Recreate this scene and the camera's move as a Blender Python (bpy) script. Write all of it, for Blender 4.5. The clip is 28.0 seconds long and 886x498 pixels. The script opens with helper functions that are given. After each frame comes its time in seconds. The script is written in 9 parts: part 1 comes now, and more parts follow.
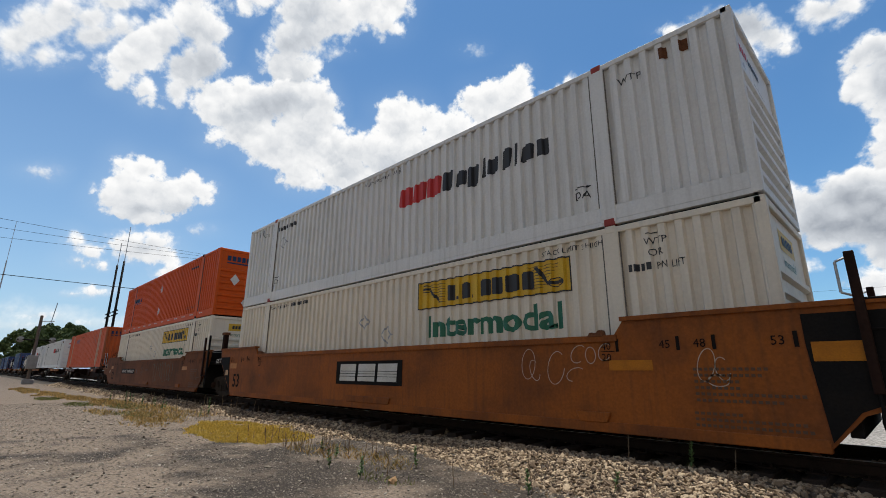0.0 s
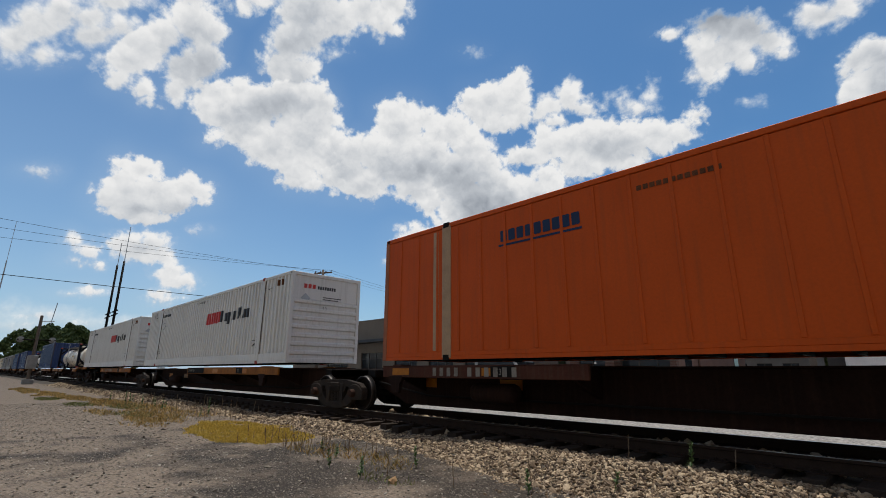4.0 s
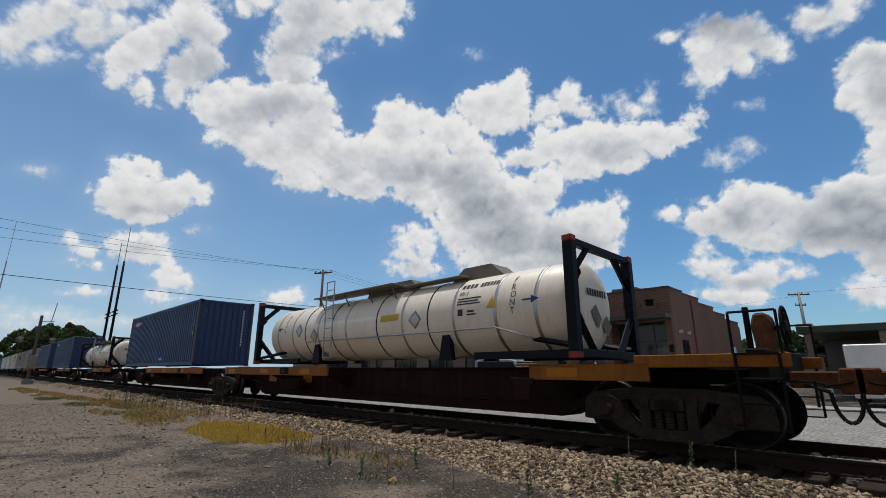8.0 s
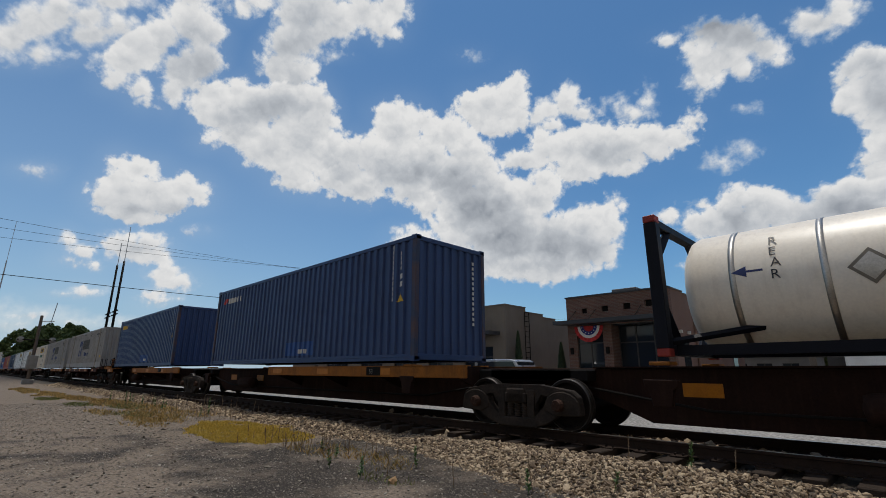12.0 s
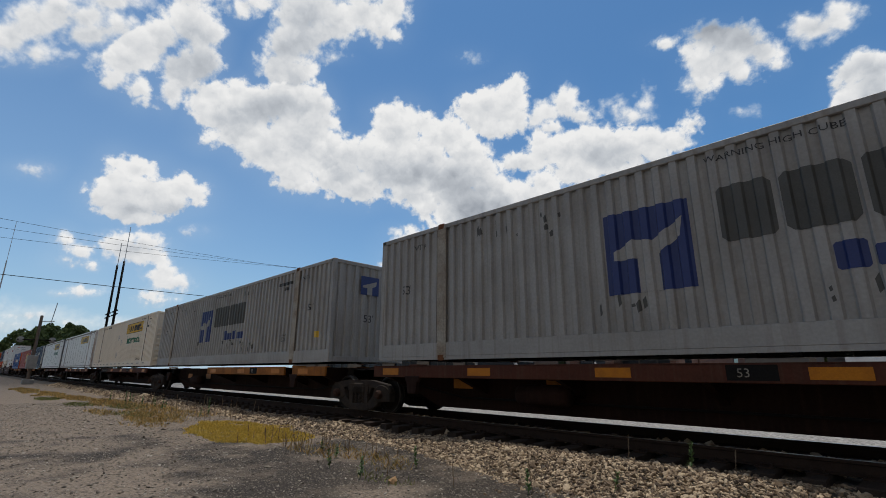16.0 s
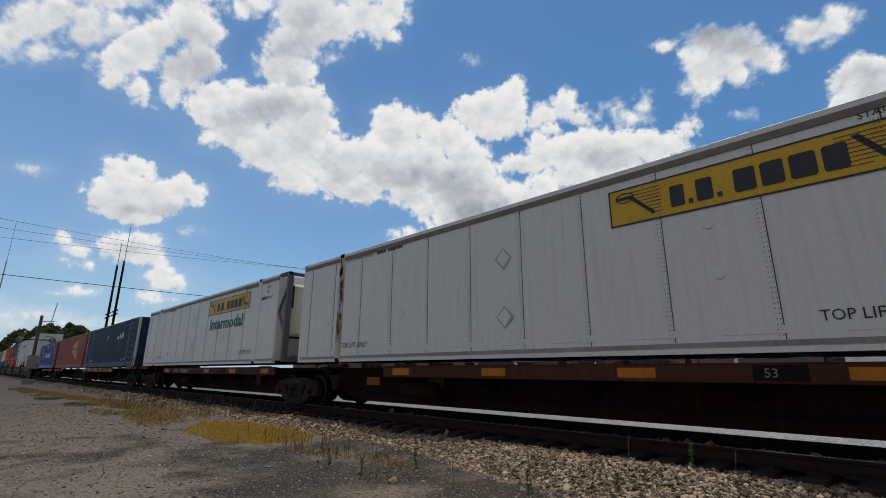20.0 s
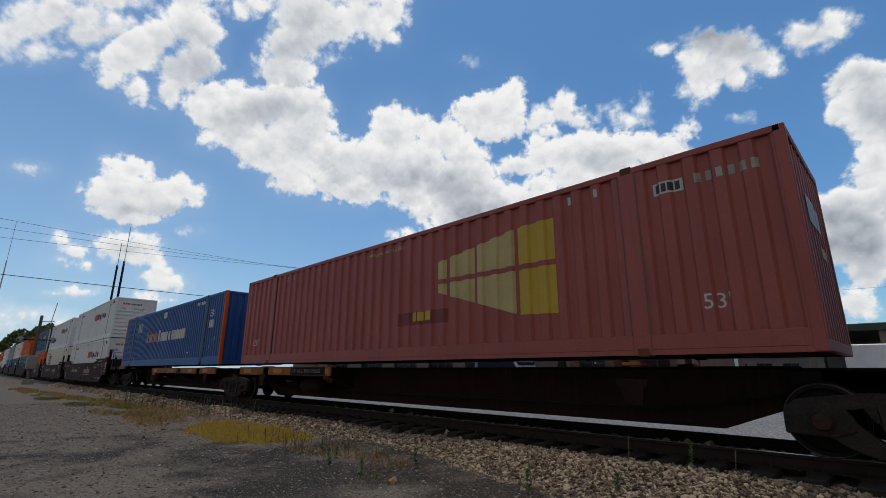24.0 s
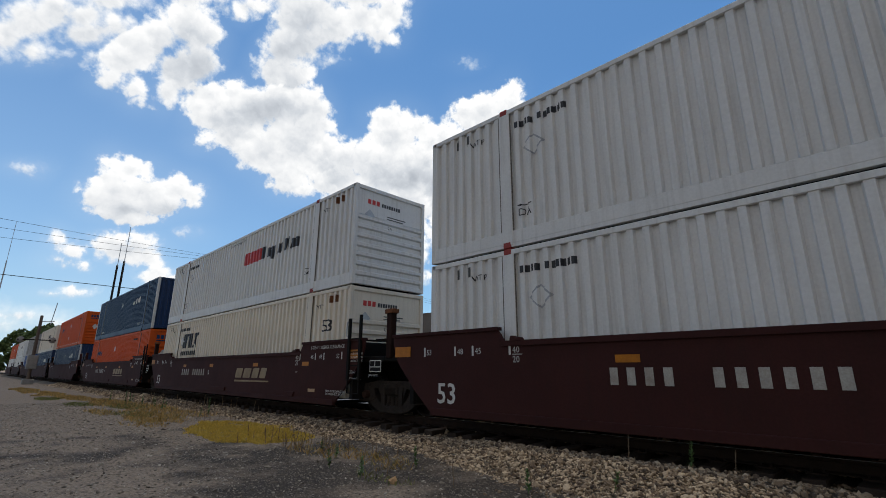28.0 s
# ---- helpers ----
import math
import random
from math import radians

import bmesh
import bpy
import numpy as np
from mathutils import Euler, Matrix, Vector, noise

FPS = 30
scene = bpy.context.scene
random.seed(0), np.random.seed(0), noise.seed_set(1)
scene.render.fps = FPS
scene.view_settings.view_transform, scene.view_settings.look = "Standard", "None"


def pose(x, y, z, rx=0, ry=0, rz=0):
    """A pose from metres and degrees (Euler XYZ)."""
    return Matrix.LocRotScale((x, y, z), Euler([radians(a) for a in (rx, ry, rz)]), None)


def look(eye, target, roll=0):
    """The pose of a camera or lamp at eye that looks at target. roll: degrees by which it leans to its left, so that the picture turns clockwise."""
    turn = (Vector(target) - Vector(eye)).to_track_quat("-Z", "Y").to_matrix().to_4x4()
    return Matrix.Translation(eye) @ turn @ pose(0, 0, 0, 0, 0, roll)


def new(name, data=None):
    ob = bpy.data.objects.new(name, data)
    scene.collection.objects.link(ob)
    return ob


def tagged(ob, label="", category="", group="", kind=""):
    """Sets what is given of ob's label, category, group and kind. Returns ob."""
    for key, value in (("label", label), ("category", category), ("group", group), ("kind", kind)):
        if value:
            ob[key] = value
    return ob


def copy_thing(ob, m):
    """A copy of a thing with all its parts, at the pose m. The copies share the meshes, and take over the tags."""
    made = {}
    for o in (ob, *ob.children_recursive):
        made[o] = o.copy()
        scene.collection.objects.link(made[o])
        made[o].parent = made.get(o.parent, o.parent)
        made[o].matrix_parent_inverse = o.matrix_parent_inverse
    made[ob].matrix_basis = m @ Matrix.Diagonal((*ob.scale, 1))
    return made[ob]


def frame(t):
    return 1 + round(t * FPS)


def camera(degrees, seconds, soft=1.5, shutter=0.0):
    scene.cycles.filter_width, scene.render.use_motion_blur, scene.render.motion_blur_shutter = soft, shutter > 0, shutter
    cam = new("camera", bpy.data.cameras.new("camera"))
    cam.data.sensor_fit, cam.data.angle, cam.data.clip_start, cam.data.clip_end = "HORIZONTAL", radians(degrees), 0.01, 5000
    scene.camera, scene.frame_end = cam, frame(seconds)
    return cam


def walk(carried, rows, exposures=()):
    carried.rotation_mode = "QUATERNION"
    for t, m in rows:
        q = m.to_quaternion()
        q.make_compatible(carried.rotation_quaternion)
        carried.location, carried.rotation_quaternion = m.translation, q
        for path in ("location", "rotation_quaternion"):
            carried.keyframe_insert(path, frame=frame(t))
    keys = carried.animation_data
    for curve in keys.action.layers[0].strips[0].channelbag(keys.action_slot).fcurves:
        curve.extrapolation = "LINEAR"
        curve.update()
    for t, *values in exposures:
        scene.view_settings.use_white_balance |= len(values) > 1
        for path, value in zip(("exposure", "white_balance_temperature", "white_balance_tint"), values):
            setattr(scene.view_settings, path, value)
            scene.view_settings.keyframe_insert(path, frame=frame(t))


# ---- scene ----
# x runs along the track the way the train goes, y away from the camera, z up; metres.
EYE = (0.0, 0.0, 1.394)
TRACK_Y, RAIL_Z, SPEED, SECONDS = 8.083, 0.44, 12.25, 28.0
YAW, PITCH = radians(45.05), radians(14.85)
cam = camera(87.56, SECONDS, 0.9)
AIM = (-math.sin(YAW) * math.cos(PITCH), math.cos(YAW) * math.cos(PITCH), EYE[2] + math.sin(PITCH))
walk(cam, [(0.0, look(EYE, AIM, 0.24)), (SECONDS, look(EYE, AIM, 0.24))],
     exposures=((0.0, -0.02), (2.0, -0.08), (3.5, -0.22), (8.0, -0.34), (12.0, -0.39), (15.0, -0.24), (21.0, -0.26), (25.0, -0.15), (26.5, -0.08), (28.0, 0.06)))

# ---- light ----
SUN_EL, SUN_AZ = 80.0, -58.0
world = bpy.data.worlds.new("sky")
scene.world = world
world.use_nodes = True
wn = world.node_tree
sky = wn.nodes.new("ShaderNodeTexSky")
sky.sky_type, sky.sun_disc = "NISHITA", False
sky.sun_elevation, sky.sun_rotation = radians(SUN_EL), radians(SUN_AZ)
sky.air_density, sky.dust_density, sky.ozone_density = 1.0, 0.6, 2.2
tint = wn.nodes.new("ShaderNodeMix")
tint.data_type, tint.blend_type = "RGBA", "MULTIPLY"
tint.inputs["Factor"].default_value = 1.0
tint.inputs["B"].default_value = (0.61, 0.97, 1.17, 1.0)
wn.links.new(sky.outputs[0], tint.inputs["A"])
# the same broken cumulus goes on over the rest of the sky; the part in view is the cloud backdrop below
wtc = wn.nodes.new("ShaderNodeTexCoord")
puff = wn.nodes.new("ShaderNodeTexNoise")
puff.inputs["Scale"].default_value, puff.inputs["Detail"].default_value, puff.inputs["Roughness"].default_value = 3.2, 9.0, 0.6
wn.links.new(wtc.outputs["Generated"], puff.inputs["Vector"])
cut = wn.nodes.new("ShaderNodeMapRange")
cut.inputs["From Min"].default_value, cut.inputs["From Max"].default_value = 0.40, 0.52
wn.links.new(puff.outputs["Fac"], cut.inputs["Value"])
side = wn.nodes.new("ShaderNodeVectorMath")
side.operation = "DOT_PRODUCT"
side.inputs[1].default_value = (AIM[0], AIM[1], 0.35)
wn.links.new(wtc.outputs["Generated"], side.inputs[0])
away = wn.nodes.new("ShaderNodeMapRange")
away.inputs["From Min"].default_value, away.inputs["From Max"].default_value = 0.45, 0.15
wn.links.new(side.outputs["Value"], away.inputs["Value"])
both_ = wn.nodes.new("ShaderNodeMath")
both_.operation = "MULTIPLY"
wn.links.new(cut.outputs[0], both_.inputs[0])
wn.links.new(away.outputs[0], both_.inputs[1])
sky_mix = wn.nodes.new("ShaderNodeMix")
sky_mix.data_type = "RGBA"
sky_mix.inputs["B"].default_value = (4.3, 4.0, 3.65, 1.0)
wn.links.new(both_.outputs[0], sky_mix.inputs["Factor"])
wn.links.new(tint.outputs["Result"], sky_mix.inputs["A"])
wn.links.new(sky_mix.outputs["Result"], wn.nodes["Background"].inputs[0])
wn.nodes["Background"].inputs[1].default_value = 0.112
sun_data = bpy.data.lights.new("sun", "SUN")
sun_data.energy, sun_data.angle, sun_data.color = 4.3, radians(0.55), (1.0, 0.955, 0.88)
sun = new("sun", sun_data)
sun_dir = Vector((math.sin(radians(SUN_AZ)) * math.cos(radians(SUN_EL)), math.cos(radians(SUN_AZ)) * math.cos(radians(SUN_EL)), math.sin(radians(SUN_EL))))
sun.matrix_world = look(sun_dir * 60, (0, 0, 0))


# ---- materials ----
def mat(name, color, rough=0.6, metal=0.0, second=None, scale=3.0, amount=0.5, grain=60.0, grain_amount=0.15, bump=0.15, streak=0.0, streak_color=(0.10, 0.075, 0.05), coat=0.0, spec=0.5):
    """Paint, stone or metal: a base colour, patches of a second one, fine grain, relief, and streaks that run down."""
    m = bpy.data.materials.new(name)
    m.use_nodes = True
    nt = m.node_tree
    n, l = nt.nodes, nt.links
    bsdf = n["Principled BSDF"]
    tc = n.new("ShaderNodeTexCoord")
    oi = n.new("ShaderNodeObjectInfo")
    add = n.new("ShaderNodeVectorMath")
    add.operation = "MULTIPLY_ADD"
    comb = n.new("ShaderNodeCombineXYZ")
    for i in range(3):
        l.new(oi.outputs["Random"], comb.inputs[i])
    l.new(comb.outputs[0], add.inputs[0])
    add.inputs[1].default_value = (37.0, 19.0, 53.0)
    l.new(tc.outputs["Object"], add.inputs[2])
    big = n.new("ShaderNodeTexNoise")
    big.inputs["Scale"].default_value, big.inputs["Detail"].default_value, big.inputs["Roughness"].default_value = scale, 6.0, 0.62
    l.new(add.outputs[0], big.inputs["Vector"])
    fine = n.new("ShaderNodeTexNoise")
    fine.inputs["Scale"].default_value, fine.inputs["Detail"].default_value = grain, 4.0
    l.new(add.outputs[0], fine.inputs["Vector"])
    ramp = n.new("ShaderNodeMapRange")
    ramp.inputs["From Min"].default_value, ramp.inputs["From Max"].default_value = 0.42, 0.72
    ramp.inputs["To Max"].default_value = amount
    l.new(big.outputs["Fac"], ramp.inputs["Value"])
    mix = n.new("ShaderNodeMix")
    mix.data_type = "RGBA"
    sec = second or tuple(c * 0.6 for c in color)
    mix.inputs["A"].default_value, mix.inputs["B"].default_value = (*color, 1), (*sec, 1)
    l.new(ramp.outputs[0], mix.inputs["Factor"])
    last = mix.outputs["Result"]
    if streak:
        mp = n.new("ShaderNodeMapping")
        mp.inputs["Scale"].default_value = (7.0, 7.0, 0.35)
        l.new(add.outputs[0], mp.inputs["Vector"])
        st = n.new("ShaderNodeTexNoise")
        st.inputs["Scale"].default_value, st.inputs["Detail"].default_value = 1.6, 5.0
        l.new(mp.outputs[0], st.inputs["Vector"])
        sr = n.new("ShaderNodeMapRange")
        sr.inputs["From Min"].default_value, sr.inputs["From Max"].default_value, sr.inputs["To Max"].default_value = 0.5, 0.78, streak
        l.new(st.outputs["Fac"], sr.inputs["Value"])
        m3 = n.new("ShaderNodeMix")
        m3.data_type = "RGBA"
        m3.inputs["B"].default_value = (*streak_color, 1)
        l.new(sr.outputs[0], m3.inputs["Factor"])
        l.new(last, m3.inputs["A"])
        last = m3.outputs["Result"]
    gr = n.new("ShaderNodeMapRange")
    gr.inputs["From Min"].default_value, gr.inputs["From Max"].default_value = 0.25, 0.75
    gr.inputs["To Min"].default_value, gr.inputs["To Max"].default_value = 1.0 - grain_amount, 1.0 + grain_amount
    l.new(fine.outputs["Fac"], gr.inputs["Value"])
    mul = n.new("ShaderNodeVectorMath")
    mul.operation = "SCALE"
    l.new(last, mul.inputs[0])
    l.new(gr.outputs[0], mul.inputs["Scale"])
    l.new(mul.outputs[0], bsdf.inputs["Base Color"])
    rr = n.new("ShaderNodeMapRange")
    rr.inputs["To Min"].default_value, rr.inputs["To Max"].default_value = max(0.05, rough - 0.12), min(1.0, rough + 0.12)
    l.new(big.outputs["Fac"], rr.inputs["Value"])
    l.new(rr.outputs[0], bsdf.inputs["Roughness"])
    bsdf.inputs["Metallic"].default_value = metal
    bsdf.inputs["Coat Weight"].default_value = coat
    bsdf.inputs["Specular IOR Level"].default_value = spec
    if bump:
        bp = n.new("ShaderNodeBump")
        bp.inputs["Strength"].default_value, bp.inputs["Distance"].default_value = bump, 0.01
        l.new(fine.outputs["Fac"], bp.inputs["Height"])
        l.new(bp.outputs[0], bsdf.inputs["Normal"])
    return m


def leafy(name, color, second, scale=0.5):
    """Leaves or blades: each island takes its own shade between two colours."""
    m = bpy.data.materials.new(name)
    m.use_nodes = True
    n, l = m.node_tree.nodes, m.node_tree.links
    bsdf = n["Principled BSDF"]
    geo = n.new("ShaderNodeNewGeometry")
    mix = n.new("ShaderNodeMix")
    mix.data_type = "RGBA"
    mix.inputs["A"].default_value, mix.inputs["B"].default_value = (*color, 1), (*second, 1)
    l.new(geo.outputs["Random Per Island"], mix.inputs["Factor"])
    l.new(mix.outputs["Result"], bsdf.inputs["Base Color"])
    bsdf.inputs["Roughness"].default_value = 0.7
    bsdf.inputs["Transmission Weight"].default_value = 0.0
    return m


def stones(name, color, second, third):
    """Loose stone: every piece its own shade, speckled."""
    m = bpy.data.materials.new(name)
    m.use_nodes = True
    n, l = m.node_tree.nodes, m.node_tree.links
    bsdf = n["Principled BSDF"]
    geo, oi, tc = n.new("ShaderNodeNewGeometry"), n.new("ShaderNodeObjectInfo"), n.new("ShaderNodeTexCoord")
    add = n.new("ShaderNodeMath")
    add.operation = "ADD"
    l.new(geo.outputs["Random Per Island"], add.inputs[0])
    l.new(oi.outputs["Random"], add.inputs[1])
    fr = n.new("ShaderNodeMath")
    fr.operation = "FRACT"
    l.new(add.outputs[0], fr.inputs[0])
    ramp = n.new("ShaderNodeValToRGB")
    ramp.color_ramp.elements[0].color, ramp.color_ramp.elements[1].color = (*third, 1), (*second, 1)
    e = ramp.color_ramp.elements.new(0.45)
    e.color = (*color, 1)
    l.new(fr.outputs[0], ramp.inputs[0])
    noi = n.new("ShaderNodeTexNoise")
    noi.inputs["Scale"].default_value, noi.inputs["Detail"].default_value = 45.0, 4.0
    l.new(tc.outputs["Object"], noi.inputs["Vector"])
    mr = n.new("ShaderNodeMapRange")
    mr.inputs["To Min"].default_value, mr.inputs["To Max"].default_value = 0.6, 1.35
    l.new(noi.outputs["Fac"], mr.inputs["Value"])
    mul = n.new("ShaderNodeVectorMath")
    mul.operation = "SCALE"
    l.new(ramp.outputs[0], mul.inputs[0])
    l.new(mr.outputs[0], mul.inputs["Scale"])
    l.new(mul.outputs[0], bsdf.inputs["Base Color"])
    bsdf.inputs["Roughness"].default_value = 0.9
    bp = n.new("ShaderNodeBump")
    bp.inputs["Strength"].default_value, bp.inputs["Distance"].default_value = 0.5, 0.01
    l.new(noi.outputs["Fac"], bp.inputs["Height"])
    l.new(bp.outputs[0], bsdf.inputs["Normal"])
    return m


M = {}
M["white"] = mat("white_container_paint", (0.72, 0.71, 0.685), 0.5, streak=0.30, streak_color=(0.27, 0.235, 0.185), scale=0.8, amount=0.35, second=(0.552, 0.546, 0.522), grain=25, grain_amount=0.06, bump=0.05)
M["cream"] = mat("cream_container_paint", (0.74, 0.665, 0.545), 0.55, streak=0.25, streak_color=(0.32, 0.25, 0.17), scale=0.8, amount=0.35, second=(0.552, 0.492, 0.402), grain=25, grain_amount=0.05, bump=0.05)
M["grey"] = mat("weathered_grey_paint", (0.315, 0.308, 0.296), 0.6, streak=0.55, streak_color=(0.15, 0.12, 0.095), scale=0.9, amount=0.6, second=(0.1891, 0.1781, 0.1647), grain=25, grain_amount=0.10, bump=0.06)
M["orange"] = mat("orange_container_paint", (0.60, 0.086, 0.004), 0.6, streak=0.25, streak_color=(0.20, 0.06, 0.02), scale=0.8, amount=0.4, second=(0.45, 0.066, 0.006), grain=25, grain_amount=0.06, bump=0.05, spec=0.25)
M["orange_sooty"] = mat("sooty_orange_paint", (0.50, 0.095, 0.012), 0.6, streak=0.95, streak_color=(0.07, 0.026, 0.014), scale=1.2, amount=0.6, second=(0.24, 0.055, 0.016), grain=25, bump=0.05)
M["peeling"] = mat("peeling_post_paint", (0.33, 0.30, 0.25), 0.75, scale=2.6, amount=0.95, second=(0.17, 0.115, 0.075), grain=35, grain_amount=0.25, bump=0.2, streak=0.4)
M["joint"] = mat("grimy_joint", (0.15, 0.13, 0.11), 0.9, scale=4, amount=0.5, bump=0.05)
M["orange_dirty"] = mat("dirty_orange_paint", (0.396, 0.11, 0.033), 0.6, streak=0.6, streak_color=(0.10, 0.05, 0.03), scale=1.2, amount=0.6, second=(0.242, 0.077, 0.033), grain=25, bump=0.05)
M["blue"] = mat("blue_container_paint", (0.0161, 0.046, 0.1495), 0.5, streak=0.3, streak_color=(0.03, 0.035, 0.05), scale=0.8, amount=0.4, second=(0.0138, 0.0322, 0.0978), grain=25, grain_amount=0.06, bump=0.05)
M["bright_blue"] = mat("bright_blue_paint", (0.005, 0.062, 0.265), 0.5, streak=0.45, streak_color=(0.05, 0.05, 0.07), scale=0.8, amount=0.4, second=(0.007, 0.042, 0.175), grain=25, grain_amount=0.06, bump=0.05)
M["navy"] = mat("navy_container_paint", (0.0184, 0.0403, 0.0978), 0.45, streak=0.3, streak_color=(0.05, 0.05, 0.05), scale=0.8, amount=0.4, second=(0.023, 0.0345, 0.069), grain=25, grain_amount=0.06, bump=0.05, spec=0.15)
M["red"] = mat("faded_red_paint", (0.345, 0.0828, 0.0633), 0.6, streak=0.3, streak_color=(0.14, 0.04, 0.035), scale=0.8, amount=0.5, second=(0.2645, 0.0633, 0.0517), grain=25, grain_amount=0.07, bump=0.05)
M["tank"] = mat("cream_tank_cladding", (0.90, 0.82, 0.70), 0.40, streak=0.2, streak_color=(0.35, 0.26, 0.17), scale=1.0, amount=0.4, second=(0.76, 0.66, 0.53), grain=30, grain_amount=0.05, bump=0.04)
M["frame_navy"] = mat("tank_frame_paint", (0.008, 0.009, 0.015), 0.55, scale=2, bump=0.05, spec=0.15)
M["car_yellow"] = mat("yellow_brown_car_paint", (0.29, 0.086, 0.0155), 0.65, streak=0.5, streak_color=(0.085, 0.038, 0.02), scale=0.75, amount=0.95, second=(0.115, 0.042, 0.018), grain=30, grain_amount=0.16, bump=0.1, spec=0.15)
M["car_brown"] = mat("grimy_brown_car_paint", (0.165, 0.052, 0.013), 0.7, streak=0.55, streak_color=(0.05, 0.024, 0.014), scale=0.7, amount=0.95, second=(0.062, 0.025, 0.012), grain=30, grain_amount=0.16, bump=0.1, spec=0.15)
M["sill_yellow"] = mat("yellow_sill_paint", (0.29, 0.105, 0.0155), 0.7, streak=0.5, streak_color=(0.09, 0.042, 0.018), scale=1.5, amount=0.75, second=(0.1224, 0.0504, 0.0158), grain=30, grain_amount=0.18, bump=0.12, spec=0.15)
M["sill_brown"] = mat("rusty_sill_paint", (0.075, 0.026, 0.016), 0.8, streak=0.4, scale=1.5, amount=0.6, second=(0.042, 0.018, 0.013), grain=30, bump=0.1, spec=0.15)
M["spine"] = mat("rusty_brown_steel", (0.0223, 0.0099, 0.0068), 0.9, streak=0.4, streak_color=(0.05, 0.026, 0.016), scale=1.5, amount=0.6, second=(0.0112, 0.0062, 0.005), grain=30, grain_amount=0.2, bump=0.2, spec=0.15)
M["maroon"] = mat("maroon_car_paint", (0.046, 0.0135, 0.0115), 0.75, streak=0.35, streak_color=(0.026, 0.014, 0.011), scale=1.0, amount=0.6, second=(0.028, 0.011, 0.0095), grain=30, grain_amount=0.12, bump=0.08, spec=0.15)
M["black"] = mat("grimy_black_steel", (0.0085, 0.0078, 0.0075), 0.85, scale=3, amount=0.6, second=(0.019, 0.0145, 0.0115), grain=40, grain_amount=0.25, bump=0.2, spec=0.15)
M["truck"] = mat("dusty_cast_steel", (0.026, 0.021, 0.018), 0.92, scale=4, amount=0.7, second=(0.058, 0.044, 0.035), grain=40, grain_amount=0.3, bump=0.35, spec=0.15)
M["tread"] = mat("polished_wheel_steel", (0.10, 0.094, 0.088), 0.5, metal=1.0, scale=6, bump=0.03)
M["wheel"] = mat("wheel_steel", (0.012, 0.0095, 0.0085), 0.8, scale=6, amount=0.6, second=(0.026, 0.018, 0.0135), grain=50, grain_amount=0.2, bump=0.15, spec=0.15)
M["rail"] = mat("rusty_rail_steel", (0.0288, 0.018, 0.0132), 0.85, scale=6, amount=0.6, second=(0.016, 0.0116, 0.0096), grain=50, bump=0.2, spec=0.15)
M["rail_top"] = mat("worn_rail_head", (0.42, 0.40, 0.37), 0.32, metal=1.0, scale=9, bump=0.02)
M["tie"] = mat("creosoted_oak", (0.032, 0.0232, 0.018), 0.92, scale=5, amount=0.6, second=(0.06, 0.0448, 0.0352), grain=60, grain_amount=0.4, bump=0.6, spec=0.15)
M["steel"] = mat("galvanised_steel", (0.42, 0.43, 0.44), 0.45, metal=0.8, scale=5, bump=0.05)
M["band"] = mat("polished_tank_band", (0.55, 0.52, 0.47), 0.42, metal=1.0, scale=4, bump=0.02)
M["yellow"] = mat("yellow_paint", (0.66, 0.40, 0.02), 0.5, scale=2, amount=0.3, bump=0.03)
M["reflector"] = mat("yellow_reflector", (0.43, 0.15, 0.005), 0.45, scale=6, amount=0.6, second=(0.27, 0.09, 0.008), bump=0.03, spec=0.25)
M["dark"] = mat("black_lettering", (0.022, 0.022, 0.026), 0.55, scale=2, amount=0.3, second=(0.06, 0.06, 0.065), bump=0.0)
M["stencil"] = mat("black_stencil_paint", (0.011, 0.009, 0.008), 0.85, scale=3, amount=0.5, second=(0.03, 0.018, 0.010), bump=0.0, spec=0.1)
M["letter_white"] = mat("white_lettering", (0.589, 0.57, 0.532), 0.55, scale=2, amount=0.5, second=(0.399, 0.361, 0.3135), bump=0.0)
M["letter_red"] = mat("red_lettering", (0.55, 0.035, 0.03), 0.5, scale=2, amount=0.3, bump=0.0)
M["letter_green"] = mat("green_lettering", (0.015, 0.14, 0.075), 0.5, scale=2, amount=0.3, bump=0.0)
M["letter_blue"] = mat("blue_lettering", (0.0138, 0.0303, 0.1375), 0.5, scale=2, amount=0.3, bump=0.0)
M["letter_grey"] = mat("faded_lettering", (0.06, 0.06, 0.055), 0.6, scale=2, amount=0.5, second=(0.11, 0.11, 0.105), bump=0.0)
M["rust_red"] = mat("red_casting_paint", (0.30, 0.03, 0.02), 0.6, scale=5, bump=0.1)
M["rust"] = mat("rust", (0.16, 0.065, 0.03), 0.9, scale=7, amount=0.8, second=(0.08, 0.035, 0.02), grain=50, grain_amount=0.3, bump=0.3, spec=0.15)
M["rusty_white"] = mat("white_paint_eaten_by_rust", (0.60, 0.58, 0.54), 0.7, scale=2.2, amount=1.0, second=(0.17, 0.062, 0.028), grain=40, grain_amount=0.25, bump=0.25, streak=0.7, streak_color=(0.16, 0.07, 0.035))
M["tan"] = mat("tan_paint", (0.46, 0.30, 0.17), 0.65, scale=3, amount=0.6, second=(0.30, 0.18, 0.10), bump=0.05)
M["navy_rust"] = mat("rusty_blue_post", (0.028, 0.04, 0.085), 0.6, scale=2.5, amount=0.8, second=(0.12, 0.055, 0.035), bump=0.1)
M["steel_dull"] = mat("grey_guard_paint", (0.10, 0.105, 0.11), 0.6, scale=4, bump=0.05)
